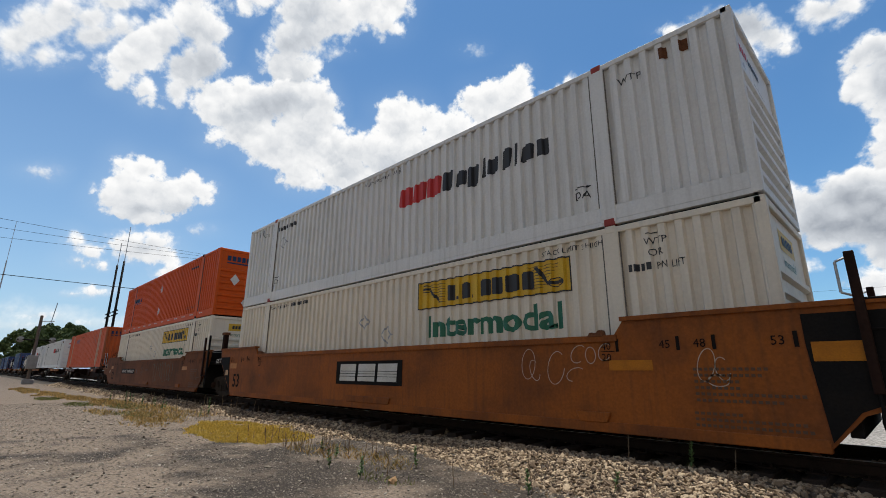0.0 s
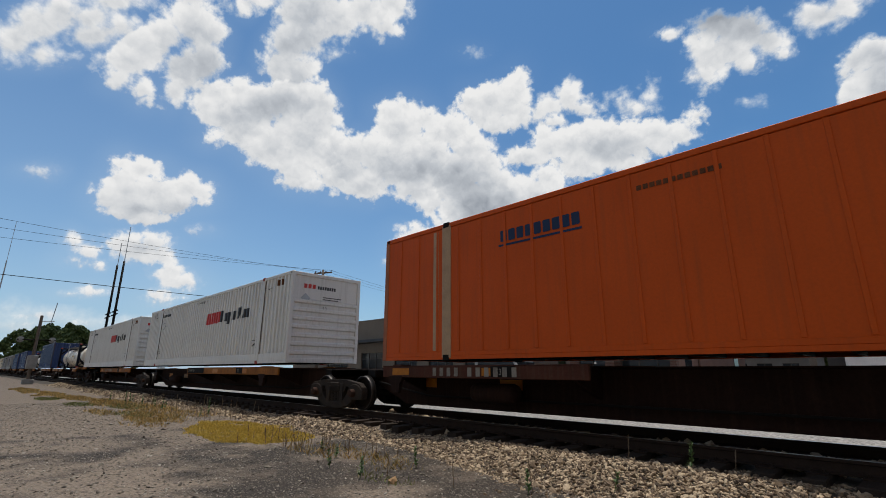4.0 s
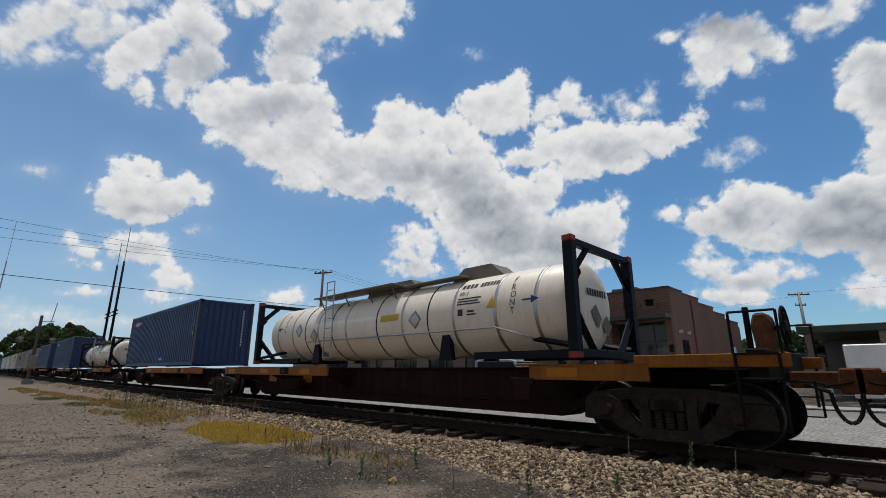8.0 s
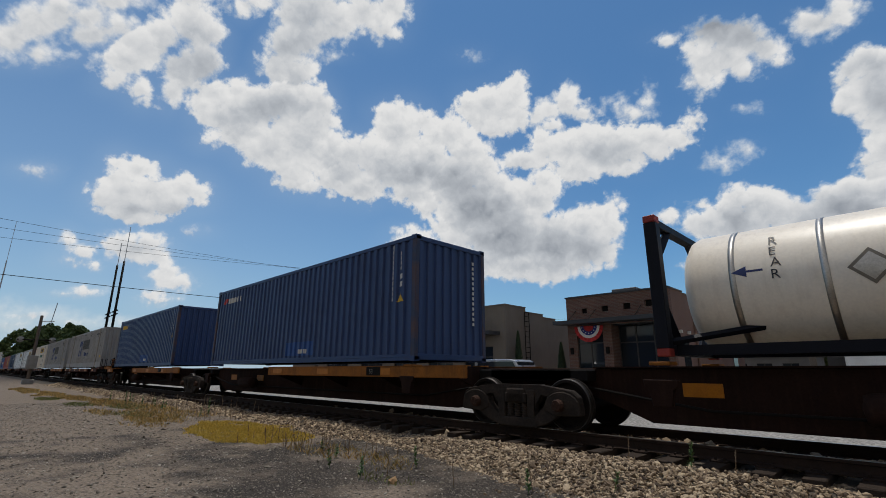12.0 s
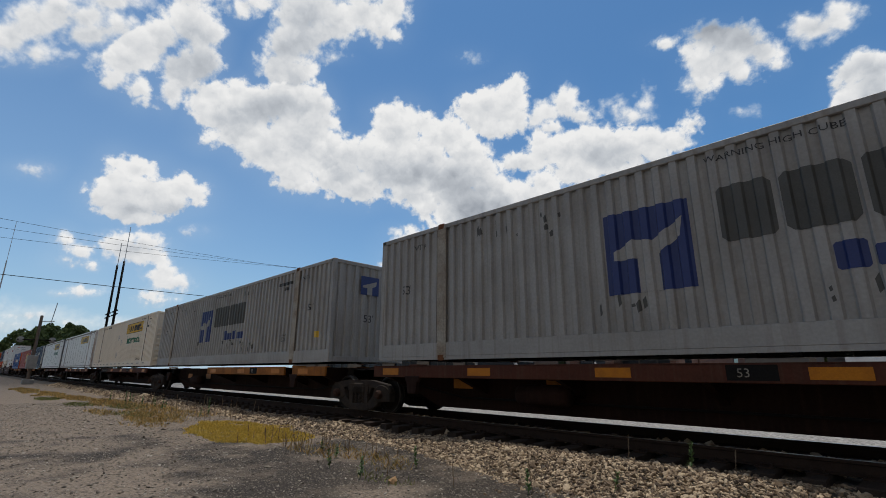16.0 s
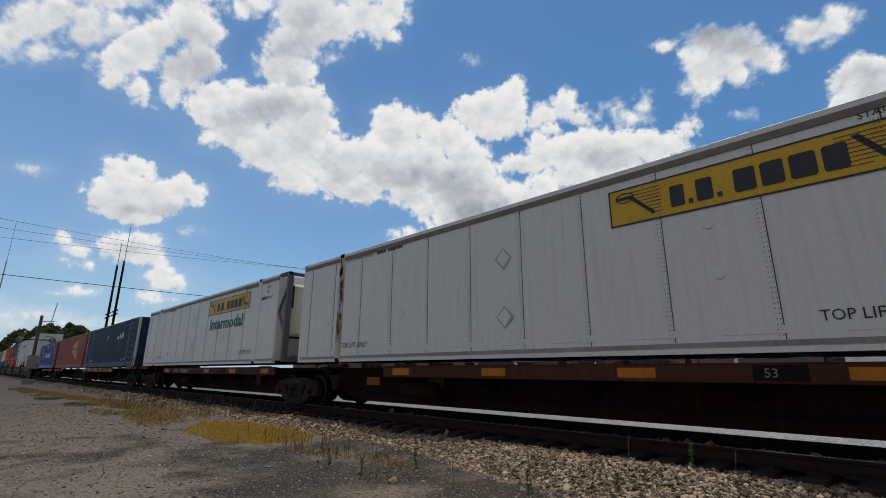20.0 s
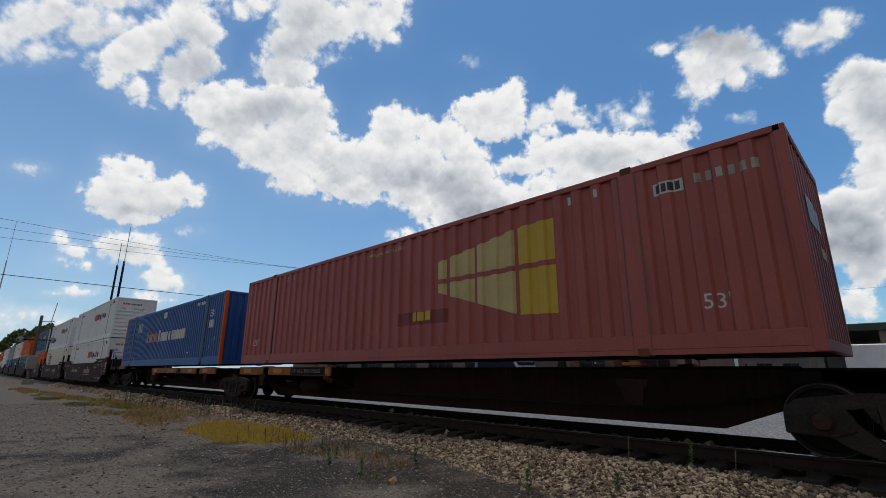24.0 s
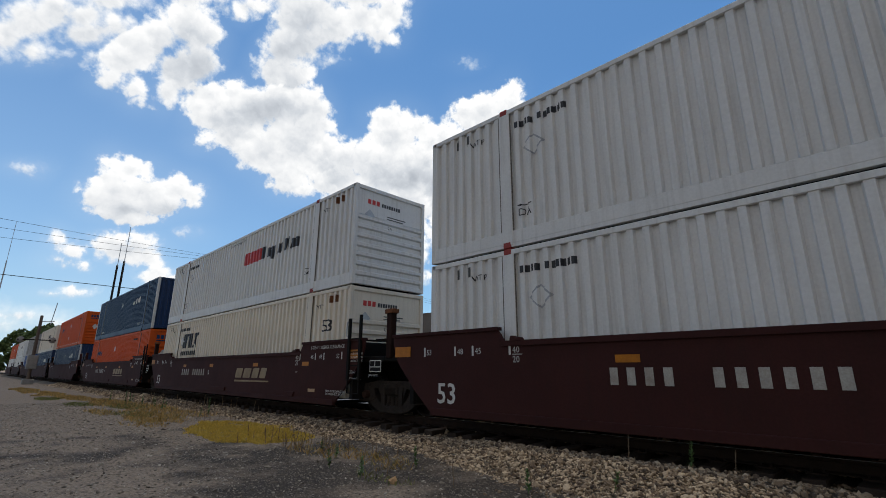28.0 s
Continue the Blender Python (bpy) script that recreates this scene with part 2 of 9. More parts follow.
M["white_clean"] = mat("clean_white_paint", (0.72, 0.714, 0.69), 0.45, streak=0.28, streak_color=(0.36, 0.33, 0.29), scale=0.7, amount=0.25, second=(0.696, 0.696, 0.684), grain=25, grain_amount=0.04, bump=0.02)
M["pale_yellow"] = mat("faded_yellow_paint", (0.52, 0.42, 0.17), 0.6, scale=2, amount=0.6, second=(0.40, 0.24, 0.11), bump=0.0)
M["mark_yellow"] = mat("yellow_mark_paint", (0.55, 0.36, 0.03), 0.6, scale=2, amount=0.4, second=(0.42, 0.24, 0.04), bump=0.0)
M["red_dark"] = mat("dark_red_paint", (0.20, 0.035, 0.03), 0.6, scale=2, bump=0.0)
M["letter_orange"] = mat("rusty_orange_lettering", (0.45, 0.16, 0.05), 0.6, scale=2.5, amount=0.8, second=(0.50, 0.42, 0.34), bump=0.0)
M["chalk"] = mat("chalk_white", (0.50, 0.42, 0.34), 0.9, scale=8, amount=0.8, second=(0.36, 0.18, 0.08), bump=0.0)
M["rusty_cap"] = mat("rusty_bearing_cap", (0.050, 0.026, 0.018), 0.85, scale=7, amount=0.7, second=(0.024, 0.015, 0.012), bump=0.2, spec=0.15)
M["faint_print"] = mat("faded_stencil", (0.085, 0.045, 0.022), 0.7, scale=3, amount=0.7, second=(0.15, 0.06, 0.02), bump=0.0)
M["mark_gold"] = mat("faded_gold_lettering", (0.3, 0.22, 0.12), 0.65, scale=2, amount=0.7, second=(0.15, 0.085, 0.05), bump=0.0)
M["dim_letter"] = mat("grimy_white_lettering", (0.26, 0.235, 0.20), 0.7, scale=4, amount=0.8, second=(0.10, 0.08, 0.06), bump=0.0, spec=0.15)
M["spray"] = mat("faded_spray_paint", (0.115, 0.095, 0.06), 0.85, scale=2.5, amount=0.95, second=(0.09, 0.042, 0.02), bump=0.0)
M["dim_white"] = mat("worn_white_lettering", (0.40, 0.375, 0.33), 0.65, scale=4, amount=0.8, second=(0.22, 0.17, 0.13), bump=0.0)
M["tan_grey"] = mat("dusty_walkway_steel", (0.20, 0.175, 0.14), 0.7, scale=3, amount=0.6, second=(0.12, 0.10, 0.08), bump=0.1)
M["rubber"] = mat("rubber", (0.02, 0.02, 0.02), 0.8, scale=6, bump=0.05, spec=0.15)


def simple(name, color, rough=0.5, metal=0.0):
    m = bpy.data.materials.new(name)
    m.use_nodes = True
    b = m.node_tree.nodes["Principled BSDF"]
    b.inputs["Base Color"].default_value, b.inputs["Roughness"].default_value, b.inputs["Metallic"].default_value = (*color, 1), rough, metal
    return m


M["glass"] = simple("dark_window_glass", (0.02, 0.025, 0.03), 0.06)


# ---- mesh helpers ----
def box(bm, x0, x1, y0, y1, z0, z1):
    v = [bm.verts.new((x, y, z)) for x in (x0, x1) for y in (y0, y1) for z in (z0, z1)]
    for f in ((0, 1, 3, 2), (4, 6, 7, 5), (0, 4, 5, 1), (2, 3, 7, 6), (0, 2, 6, 4), (1, 5, 7, 3)):
        bm.faces.new([v[i] for i in f])
    return bm


def prism(bm, pts, y0, y1):
    """A polygon in x and z, drawn out along y."""
    a, b = [bm.verts.new((x, y0, z)) for x, z in pts], [bm.verts.new((x, y1, z)) for x, z in pts]
    k = len(pts)
    bm.faces.new(a)
    bm.faces.new(b[::-1])
    for i in range(k):
        bm.faces.new((a[i], b[i], b[(i + 1) % k], a[(i + 1) % k]))
    return bm


def rod(bm, a, b, r, sides=8):
    a, b = Vector(a), Vector(b)
    q = (b - a).to_track_quat("Z", "Y").to_matrix()
    rings = []
    for c in (a, b):
        rings.append([bm.verts.new(c + q @ Vector((r * math.cos(2 * math.pi * i / sides), r * math.sin(2 * math.pi * i / sides), 0))) for i in range(sides)])
    for i in range(sides):
        bm.faces.new((rings[0][i], rings[0][(i + 1) % sides], rings[1][(i + 1) % sides], rings[1][i]))
    bm.faces.new(rings[0][::-1])
    bm.faces.new(rings[1])
    return bm


def tube(bm, pts, r, sides=6):
    for a, b in zip(pts, pts[1:]):
        rod(bm, a, b, r, sides)
    return bm


def lathe(bm, profile, sides=32, axis="y", center=(0, 0, 0), cap=True):
    """A profile of (radius, place along the axis), turned round it."""
    rings = []
    for r, a in profile:
        ring = []
        for i in range(sides):
            c, s = r * math.cos(2 * math.pi * i / sides), r * math.sin(2 * math.pi * i / sides)
            p = {"y": (c, a, s), "x": (a, c, s), "z": (c, s, a)}[axis]
            ring.append(bm.verts.new(Vector(p) + Vector(center)))
        rings.append(ring)
    for p, q in zip(rings, rings[1:]):
        for i in range(sides):
            bm.faces.new((p[i], p[(i + 1) % sides], q[(i + 1) % sides], q[i]))
    if cap and profile[0][0] > 1e-4:
        bm.faces.new(rings[0][::-1])
    if cap and profile[-1][0] > 1e-4:
        bm.faces.new(rings[-1])
    return bm


def bevel(bm, w):
    bmesh.ops.bevel(bm, geom=bm.edges[:], offset=w, segments=1, affect="EDGES", clamp_overlap=True)
    return bm


def part(name, bm, material, parent=None, label="", smooth=False, at=None):
    if isinstance(bm, bpy.types.Mesh):
        me = bm
    else:
        bmesh.ops.recalc_face_normals(bm, faces=bm.faces[:])
        me = bpy.data.meshes.new(name)
        bm.to_mesh(me)
        bm.free()
        me.materials.append(material)
        if smooth:
            for p in me.polygons:
                p.use_smooth = True
    ob = new(name, me)
    if parent:
        ob.parent = parent
    if at:
        ob.location = at
    if label:
        ob["label"] = label
    return ob


def nb():
    return bmesh.new()


TEXTS = {}


def text_mesh(body, size, bold=0.0):
    """The built-in letters as a flat mesh in x and z, its lower left corner at the origin; gives mesh data and width."""
    cu = bpy.data.curves.new("text", "FONT")
    cu.body, cu.size, cu.extrude, cu.offset, cu.resolution_u = body, size, 0.0, bold * size, 2
    ob = bpy.data.objects.new("text", cu)
    scene.collection.objects.link(ob)
    deps = bpy.context.evaluated_depsgraph_get()
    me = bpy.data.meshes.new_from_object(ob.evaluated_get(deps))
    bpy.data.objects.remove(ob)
    bpy.data.curves.remove(cu)
    co = np.empty(len(me.vertices) * 3)
    me.vertices.foreach_get("co", co)
    return me, co.reshape(-1, 3)


RIB = (0.0, 0.40, 0.50, 0.90)   # where a rib's front, web, valley and next web begin, as shares of the pitch


def wave(x, pitch, depth):
    """How far a corrugated sheet lies behind its front at x: a row of flat ribs."""
    u = (x / pitch) % 1.0
    if u < RIB[1]:
        return 0.0
    if u < RIB[2]:
        return depth * (u - RIB[1]) / (RIB[2] - RIB[1])
    if u < RIB[3]:
        return depth
    return depth * (1.0 - (u - RIB[3]) / (1.0 - RIB[3]))


def drape(bm, y, pitch, depth, lift=0.006):
    """Lay a flat mesh in x and z onto the near side at y, into its ribs."""
    if pitch:
        xs = [v.co.x for v in bm.verts]
        k = math.floor(min(xs) / pitch)
        while k * pitch < max(xs):
            for u in RIB:
                c = (k + u) * pitch
                if min(xs) < c < max(xs):
                    bmesh.ops.bisect_plane(bm, geom=bm.verts[:] + bm.edges[:] + bm.faces[:], plane_co=(c, 0, 0), plane_no=(1, 0, 0))
            k += 1
    for v in bm.verts:
        v.co.y = y + (wave(v.co.x, pitch, depth) if pitch else 0.0) - lift
    return bm


def words(body, x, z, height, material, parent, y, pitch=0, depth=0, name="lettering", width=None, bold=0.0, end=False, lean=0.0, lift=0.006):
    """Lettering on the near side (or, with end, on the face towards +x). x, z: its lower left corner."""
    key = (body, round(height, 3), bold)
    if key not in TEXTS:
        TEXTS[key] = text_mesh(body, height / 0.72, bold)
    me, co = TEXTS[key]
    bm = nb()
    bm.from_mesh(me)
    lo, hi = co[:, 0].min(), co[:, 0].max()
    zlo = co[:, 1].min()
    f = 1.0 if width is None else width / (hi - lo)
    for v in bm.verts:
        v.co = Vector((x + (v.co.x - lo) * f + lean * (v.co.y - zlo), 0, z + v.co.y - zlo))
    if end:
        for v in bm.verts:
            v.co = Vector((y + lift, v.co.x, v.co.z))
    else:
        drape(bm, y, pitch, depth, lift)
    return part(name, bm, material, parent)


def shapes(quads, material, parent, y, pitch=0, depth=0, name="marking", label="", end=False, lift=0.006):
    """Plain painted shapes: polygons in x and z on the near side, or in y and z on the end."""
    if name in ("trade_mark", "placard", "reflector", "vent", "patch") and len(quads) > 1:
        for q in quads:
            last = shapes([q], material, parent, y, pitch, depth, name, label, end, lift)
        return last
    bm = nb()
    for q in quads:
        bm.faces.new([bm.verts.new((a, 0, b)) for a, b in q])
    if end:
        for v in bm.verts:
            v.co = Vector((y + lift, v.co.x, v.co.z))
    else:
        drape(bm, y, pitch, depth, lift)
    return part(name, bm, material, parent, label)


def rect(x0, x1, z0, z1, lean=0.0):
    return [(x0, z0), (x1, z0), (x1 + lean * (z1 - z0), z1), (x0 + lean * (z1 - z0), z1)]


def bars(x, z, w, h, count=6, gap=0.25):
    """A row of plain blocks that stands for unreadable or private signs."""
    step = w / count
    return [rect(x + i * step, x + (i + 1 - gap) * step, z, z + h) for i in range(count)]


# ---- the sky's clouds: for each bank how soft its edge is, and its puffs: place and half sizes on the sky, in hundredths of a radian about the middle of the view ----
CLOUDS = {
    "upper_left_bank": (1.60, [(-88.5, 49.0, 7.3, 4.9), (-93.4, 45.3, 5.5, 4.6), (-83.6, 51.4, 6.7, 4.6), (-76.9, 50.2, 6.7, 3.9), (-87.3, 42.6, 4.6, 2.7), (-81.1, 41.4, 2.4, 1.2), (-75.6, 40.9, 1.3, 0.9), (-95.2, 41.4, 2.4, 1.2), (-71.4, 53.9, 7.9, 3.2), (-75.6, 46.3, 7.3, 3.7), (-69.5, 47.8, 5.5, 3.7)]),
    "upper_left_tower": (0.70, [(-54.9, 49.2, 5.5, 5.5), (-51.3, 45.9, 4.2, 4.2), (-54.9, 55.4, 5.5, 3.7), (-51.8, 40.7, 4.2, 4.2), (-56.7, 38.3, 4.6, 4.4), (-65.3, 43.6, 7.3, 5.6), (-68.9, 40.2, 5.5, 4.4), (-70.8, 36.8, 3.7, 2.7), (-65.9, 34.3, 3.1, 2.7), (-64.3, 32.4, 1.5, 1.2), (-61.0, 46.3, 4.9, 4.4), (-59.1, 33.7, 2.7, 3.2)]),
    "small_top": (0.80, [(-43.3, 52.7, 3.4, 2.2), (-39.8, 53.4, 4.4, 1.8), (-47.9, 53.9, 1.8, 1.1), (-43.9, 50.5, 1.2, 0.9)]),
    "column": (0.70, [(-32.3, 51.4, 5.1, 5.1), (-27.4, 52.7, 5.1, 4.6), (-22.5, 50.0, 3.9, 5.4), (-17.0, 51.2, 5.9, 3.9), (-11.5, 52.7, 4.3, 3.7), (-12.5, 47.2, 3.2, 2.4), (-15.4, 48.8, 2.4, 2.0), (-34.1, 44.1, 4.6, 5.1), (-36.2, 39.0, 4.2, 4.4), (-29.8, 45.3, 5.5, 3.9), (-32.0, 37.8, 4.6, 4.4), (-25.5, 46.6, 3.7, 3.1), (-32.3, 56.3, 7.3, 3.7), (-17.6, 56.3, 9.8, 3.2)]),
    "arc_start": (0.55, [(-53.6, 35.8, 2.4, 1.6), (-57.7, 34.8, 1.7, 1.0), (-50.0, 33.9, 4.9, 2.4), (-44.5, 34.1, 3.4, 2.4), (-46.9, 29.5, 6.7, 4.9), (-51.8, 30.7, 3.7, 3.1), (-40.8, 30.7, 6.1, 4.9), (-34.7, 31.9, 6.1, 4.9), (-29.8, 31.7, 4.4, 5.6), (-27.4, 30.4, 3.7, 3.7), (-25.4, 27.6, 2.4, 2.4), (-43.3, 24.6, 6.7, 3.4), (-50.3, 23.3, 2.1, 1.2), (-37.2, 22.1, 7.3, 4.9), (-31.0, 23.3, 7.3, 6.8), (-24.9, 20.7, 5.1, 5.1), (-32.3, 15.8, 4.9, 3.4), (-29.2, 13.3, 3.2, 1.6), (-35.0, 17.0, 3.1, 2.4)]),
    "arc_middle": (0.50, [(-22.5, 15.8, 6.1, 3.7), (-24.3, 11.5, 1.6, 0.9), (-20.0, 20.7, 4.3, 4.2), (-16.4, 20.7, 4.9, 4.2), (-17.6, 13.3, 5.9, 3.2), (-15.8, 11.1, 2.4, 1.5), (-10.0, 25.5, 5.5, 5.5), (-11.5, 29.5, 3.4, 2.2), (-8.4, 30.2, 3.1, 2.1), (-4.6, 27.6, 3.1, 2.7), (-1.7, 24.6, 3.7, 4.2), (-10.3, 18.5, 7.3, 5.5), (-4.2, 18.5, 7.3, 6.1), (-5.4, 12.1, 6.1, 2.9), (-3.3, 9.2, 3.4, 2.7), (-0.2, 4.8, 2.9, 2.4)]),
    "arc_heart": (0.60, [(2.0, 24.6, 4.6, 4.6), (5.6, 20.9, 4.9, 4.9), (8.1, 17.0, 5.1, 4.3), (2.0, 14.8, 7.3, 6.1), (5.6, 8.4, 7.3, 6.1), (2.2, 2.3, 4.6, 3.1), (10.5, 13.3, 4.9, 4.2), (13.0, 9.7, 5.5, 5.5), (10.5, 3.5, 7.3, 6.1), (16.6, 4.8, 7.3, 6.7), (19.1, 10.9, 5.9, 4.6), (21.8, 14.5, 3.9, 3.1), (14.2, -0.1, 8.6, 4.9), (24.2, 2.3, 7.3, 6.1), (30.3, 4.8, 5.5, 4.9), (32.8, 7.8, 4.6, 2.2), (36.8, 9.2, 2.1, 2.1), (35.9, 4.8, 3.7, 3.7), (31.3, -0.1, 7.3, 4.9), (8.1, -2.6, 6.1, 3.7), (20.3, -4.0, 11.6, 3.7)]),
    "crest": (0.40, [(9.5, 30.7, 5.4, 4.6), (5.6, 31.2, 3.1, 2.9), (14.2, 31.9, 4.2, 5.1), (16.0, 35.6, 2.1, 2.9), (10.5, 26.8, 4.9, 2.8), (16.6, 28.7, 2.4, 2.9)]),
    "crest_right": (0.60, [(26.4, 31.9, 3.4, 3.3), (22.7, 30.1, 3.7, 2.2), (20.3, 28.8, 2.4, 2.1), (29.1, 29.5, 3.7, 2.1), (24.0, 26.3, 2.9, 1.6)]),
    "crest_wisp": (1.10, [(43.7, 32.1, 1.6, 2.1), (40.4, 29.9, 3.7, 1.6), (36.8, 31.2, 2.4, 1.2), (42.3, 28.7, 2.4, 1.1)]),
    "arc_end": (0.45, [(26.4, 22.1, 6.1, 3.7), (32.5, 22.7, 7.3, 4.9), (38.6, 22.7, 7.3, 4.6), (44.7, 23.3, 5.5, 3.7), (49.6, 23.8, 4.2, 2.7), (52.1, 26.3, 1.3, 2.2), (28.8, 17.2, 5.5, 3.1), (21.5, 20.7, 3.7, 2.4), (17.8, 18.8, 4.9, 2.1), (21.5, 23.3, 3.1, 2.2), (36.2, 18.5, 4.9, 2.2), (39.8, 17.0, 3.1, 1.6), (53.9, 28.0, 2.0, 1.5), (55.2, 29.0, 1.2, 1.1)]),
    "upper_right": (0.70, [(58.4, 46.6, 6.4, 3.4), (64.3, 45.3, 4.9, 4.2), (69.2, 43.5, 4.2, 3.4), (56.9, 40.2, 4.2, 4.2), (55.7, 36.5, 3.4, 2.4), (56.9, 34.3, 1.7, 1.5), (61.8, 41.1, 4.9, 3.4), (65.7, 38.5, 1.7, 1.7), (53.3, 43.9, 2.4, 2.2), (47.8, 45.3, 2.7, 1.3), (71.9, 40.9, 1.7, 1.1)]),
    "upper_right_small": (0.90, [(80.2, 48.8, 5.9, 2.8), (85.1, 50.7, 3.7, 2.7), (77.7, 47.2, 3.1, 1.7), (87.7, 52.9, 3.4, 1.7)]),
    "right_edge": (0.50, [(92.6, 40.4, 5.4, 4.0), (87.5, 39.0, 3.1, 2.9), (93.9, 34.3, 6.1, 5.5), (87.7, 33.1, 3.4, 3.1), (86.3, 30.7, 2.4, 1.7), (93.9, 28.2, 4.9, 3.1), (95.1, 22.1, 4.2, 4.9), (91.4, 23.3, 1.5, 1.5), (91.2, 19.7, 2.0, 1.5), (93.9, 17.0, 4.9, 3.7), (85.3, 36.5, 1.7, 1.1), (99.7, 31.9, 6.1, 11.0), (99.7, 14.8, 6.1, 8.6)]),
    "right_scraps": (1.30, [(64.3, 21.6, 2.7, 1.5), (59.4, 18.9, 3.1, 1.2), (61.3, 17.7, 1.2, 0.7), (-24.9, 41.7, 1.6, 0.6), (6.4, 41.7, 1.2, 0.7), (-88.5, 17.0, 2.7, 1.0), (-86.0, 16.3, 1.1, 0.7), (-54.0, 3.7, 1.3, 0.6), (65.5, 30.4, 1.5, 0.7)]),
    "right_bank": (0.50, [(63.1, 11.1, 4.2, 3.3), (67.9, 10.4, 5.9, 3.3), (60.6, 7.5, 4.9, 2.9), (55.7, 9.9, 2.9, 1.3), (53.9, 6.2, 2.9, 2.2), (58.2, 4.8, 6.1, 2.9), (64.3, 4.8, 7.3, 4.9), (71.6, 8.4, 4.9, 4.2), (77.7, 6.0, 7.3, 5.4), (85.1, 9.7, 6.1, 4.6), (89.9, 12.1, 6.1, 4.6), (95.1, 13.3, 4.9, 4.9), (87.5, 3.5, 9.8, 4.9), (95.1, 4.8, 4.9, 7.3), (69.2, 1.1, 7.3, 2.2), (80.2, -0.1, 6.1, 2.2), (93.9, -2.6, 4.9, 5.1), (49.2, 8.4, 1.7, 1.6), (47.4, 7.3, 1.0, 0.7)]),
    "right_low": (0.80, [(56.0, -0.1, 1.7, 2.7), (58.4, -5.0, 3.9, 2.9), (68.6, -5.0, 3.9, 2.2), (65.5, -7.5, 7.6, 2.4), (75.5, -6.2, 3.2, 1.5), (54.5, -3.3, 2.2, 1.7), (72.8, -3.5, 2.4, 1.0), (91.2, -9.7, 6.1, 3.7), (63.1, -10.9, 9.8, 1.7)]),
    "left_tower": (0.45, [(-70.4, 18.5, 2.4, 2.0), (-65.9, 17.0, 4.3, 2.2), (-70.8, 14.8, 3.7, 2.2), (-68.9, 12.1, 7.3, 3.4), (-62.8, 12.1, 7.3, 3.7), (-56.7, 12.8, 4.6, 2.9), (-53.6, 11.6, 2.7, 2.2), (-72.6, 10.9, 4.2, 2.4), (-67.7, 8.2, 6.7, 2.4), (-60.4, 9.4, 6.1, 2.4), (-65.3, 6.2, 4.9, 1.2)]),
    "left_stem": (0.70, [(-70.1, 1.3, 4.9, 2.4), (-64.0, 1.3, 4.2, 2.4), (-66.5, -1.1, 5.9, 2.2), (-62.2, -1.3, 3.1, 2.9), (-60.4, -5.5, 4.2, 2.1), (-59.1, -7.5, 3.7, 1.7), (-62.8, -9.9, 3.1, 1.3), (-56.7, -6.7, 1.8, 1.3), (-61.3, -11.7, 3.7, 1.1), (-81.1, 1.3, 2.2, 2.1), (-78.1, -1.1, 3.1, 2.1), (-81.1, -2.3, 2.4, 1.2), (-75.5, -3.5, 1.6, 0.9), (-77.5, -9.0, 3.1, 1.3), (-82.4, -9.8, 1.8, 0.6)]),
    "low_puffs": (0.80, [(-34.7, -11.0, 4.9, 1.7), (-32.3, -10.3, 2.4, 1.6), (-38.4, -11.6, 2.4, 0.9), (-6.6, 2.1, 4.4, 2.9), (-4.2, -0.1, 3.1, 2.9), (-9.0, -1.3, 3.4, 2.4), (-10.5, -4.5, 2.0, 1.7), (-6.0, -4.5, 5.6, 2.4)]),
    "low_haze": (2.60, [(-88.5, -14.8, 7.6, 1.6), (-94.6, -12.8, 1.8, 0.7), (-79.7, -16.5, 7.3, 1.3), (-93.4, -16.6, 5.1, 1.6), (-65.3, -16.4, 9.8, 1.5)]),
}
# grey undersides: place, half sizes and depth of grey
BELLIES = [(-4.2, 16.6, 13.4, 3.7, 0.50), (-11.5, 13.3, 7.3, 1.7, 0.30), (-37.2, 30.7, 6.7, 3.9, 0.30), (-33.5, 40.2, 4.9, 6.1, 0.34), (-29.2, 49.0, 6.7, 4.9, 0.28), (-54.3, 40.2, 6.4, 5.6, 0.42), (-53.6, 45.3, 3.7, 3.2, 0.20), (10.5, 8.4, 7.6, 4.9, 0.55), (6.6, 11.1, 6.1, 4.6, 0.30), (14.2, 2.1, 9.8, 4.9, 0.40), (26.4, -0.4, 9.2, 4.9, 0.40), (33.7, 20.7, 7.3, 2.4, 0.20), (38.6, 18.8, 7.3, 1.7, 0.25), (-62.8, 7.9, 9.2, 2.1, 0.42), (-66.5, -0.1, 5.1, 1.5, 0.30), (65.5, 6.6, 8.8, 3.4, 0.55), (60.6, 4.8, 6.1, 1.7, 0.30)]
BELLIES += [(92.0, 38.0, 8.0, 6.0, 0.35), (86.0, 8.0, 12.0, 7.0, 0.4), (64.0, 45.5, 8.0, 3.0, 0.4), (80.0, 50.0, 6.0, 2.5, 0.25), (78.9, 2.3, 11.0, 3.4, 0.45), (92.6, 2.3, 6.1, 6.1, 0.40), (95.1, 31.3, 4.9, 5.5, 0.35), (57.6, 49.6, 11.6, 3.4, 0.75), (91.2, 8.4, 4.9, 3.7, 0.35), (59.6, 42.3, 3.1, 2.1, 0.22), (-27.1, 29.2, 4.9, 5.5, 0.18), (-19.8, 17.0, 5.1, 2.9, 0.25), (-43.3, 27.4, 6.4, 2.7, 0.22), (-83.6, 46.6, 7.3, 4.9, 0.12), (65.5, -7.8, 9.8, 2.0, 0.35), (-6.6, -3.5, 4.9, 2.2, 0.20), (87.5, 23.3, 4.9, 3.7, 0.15)]


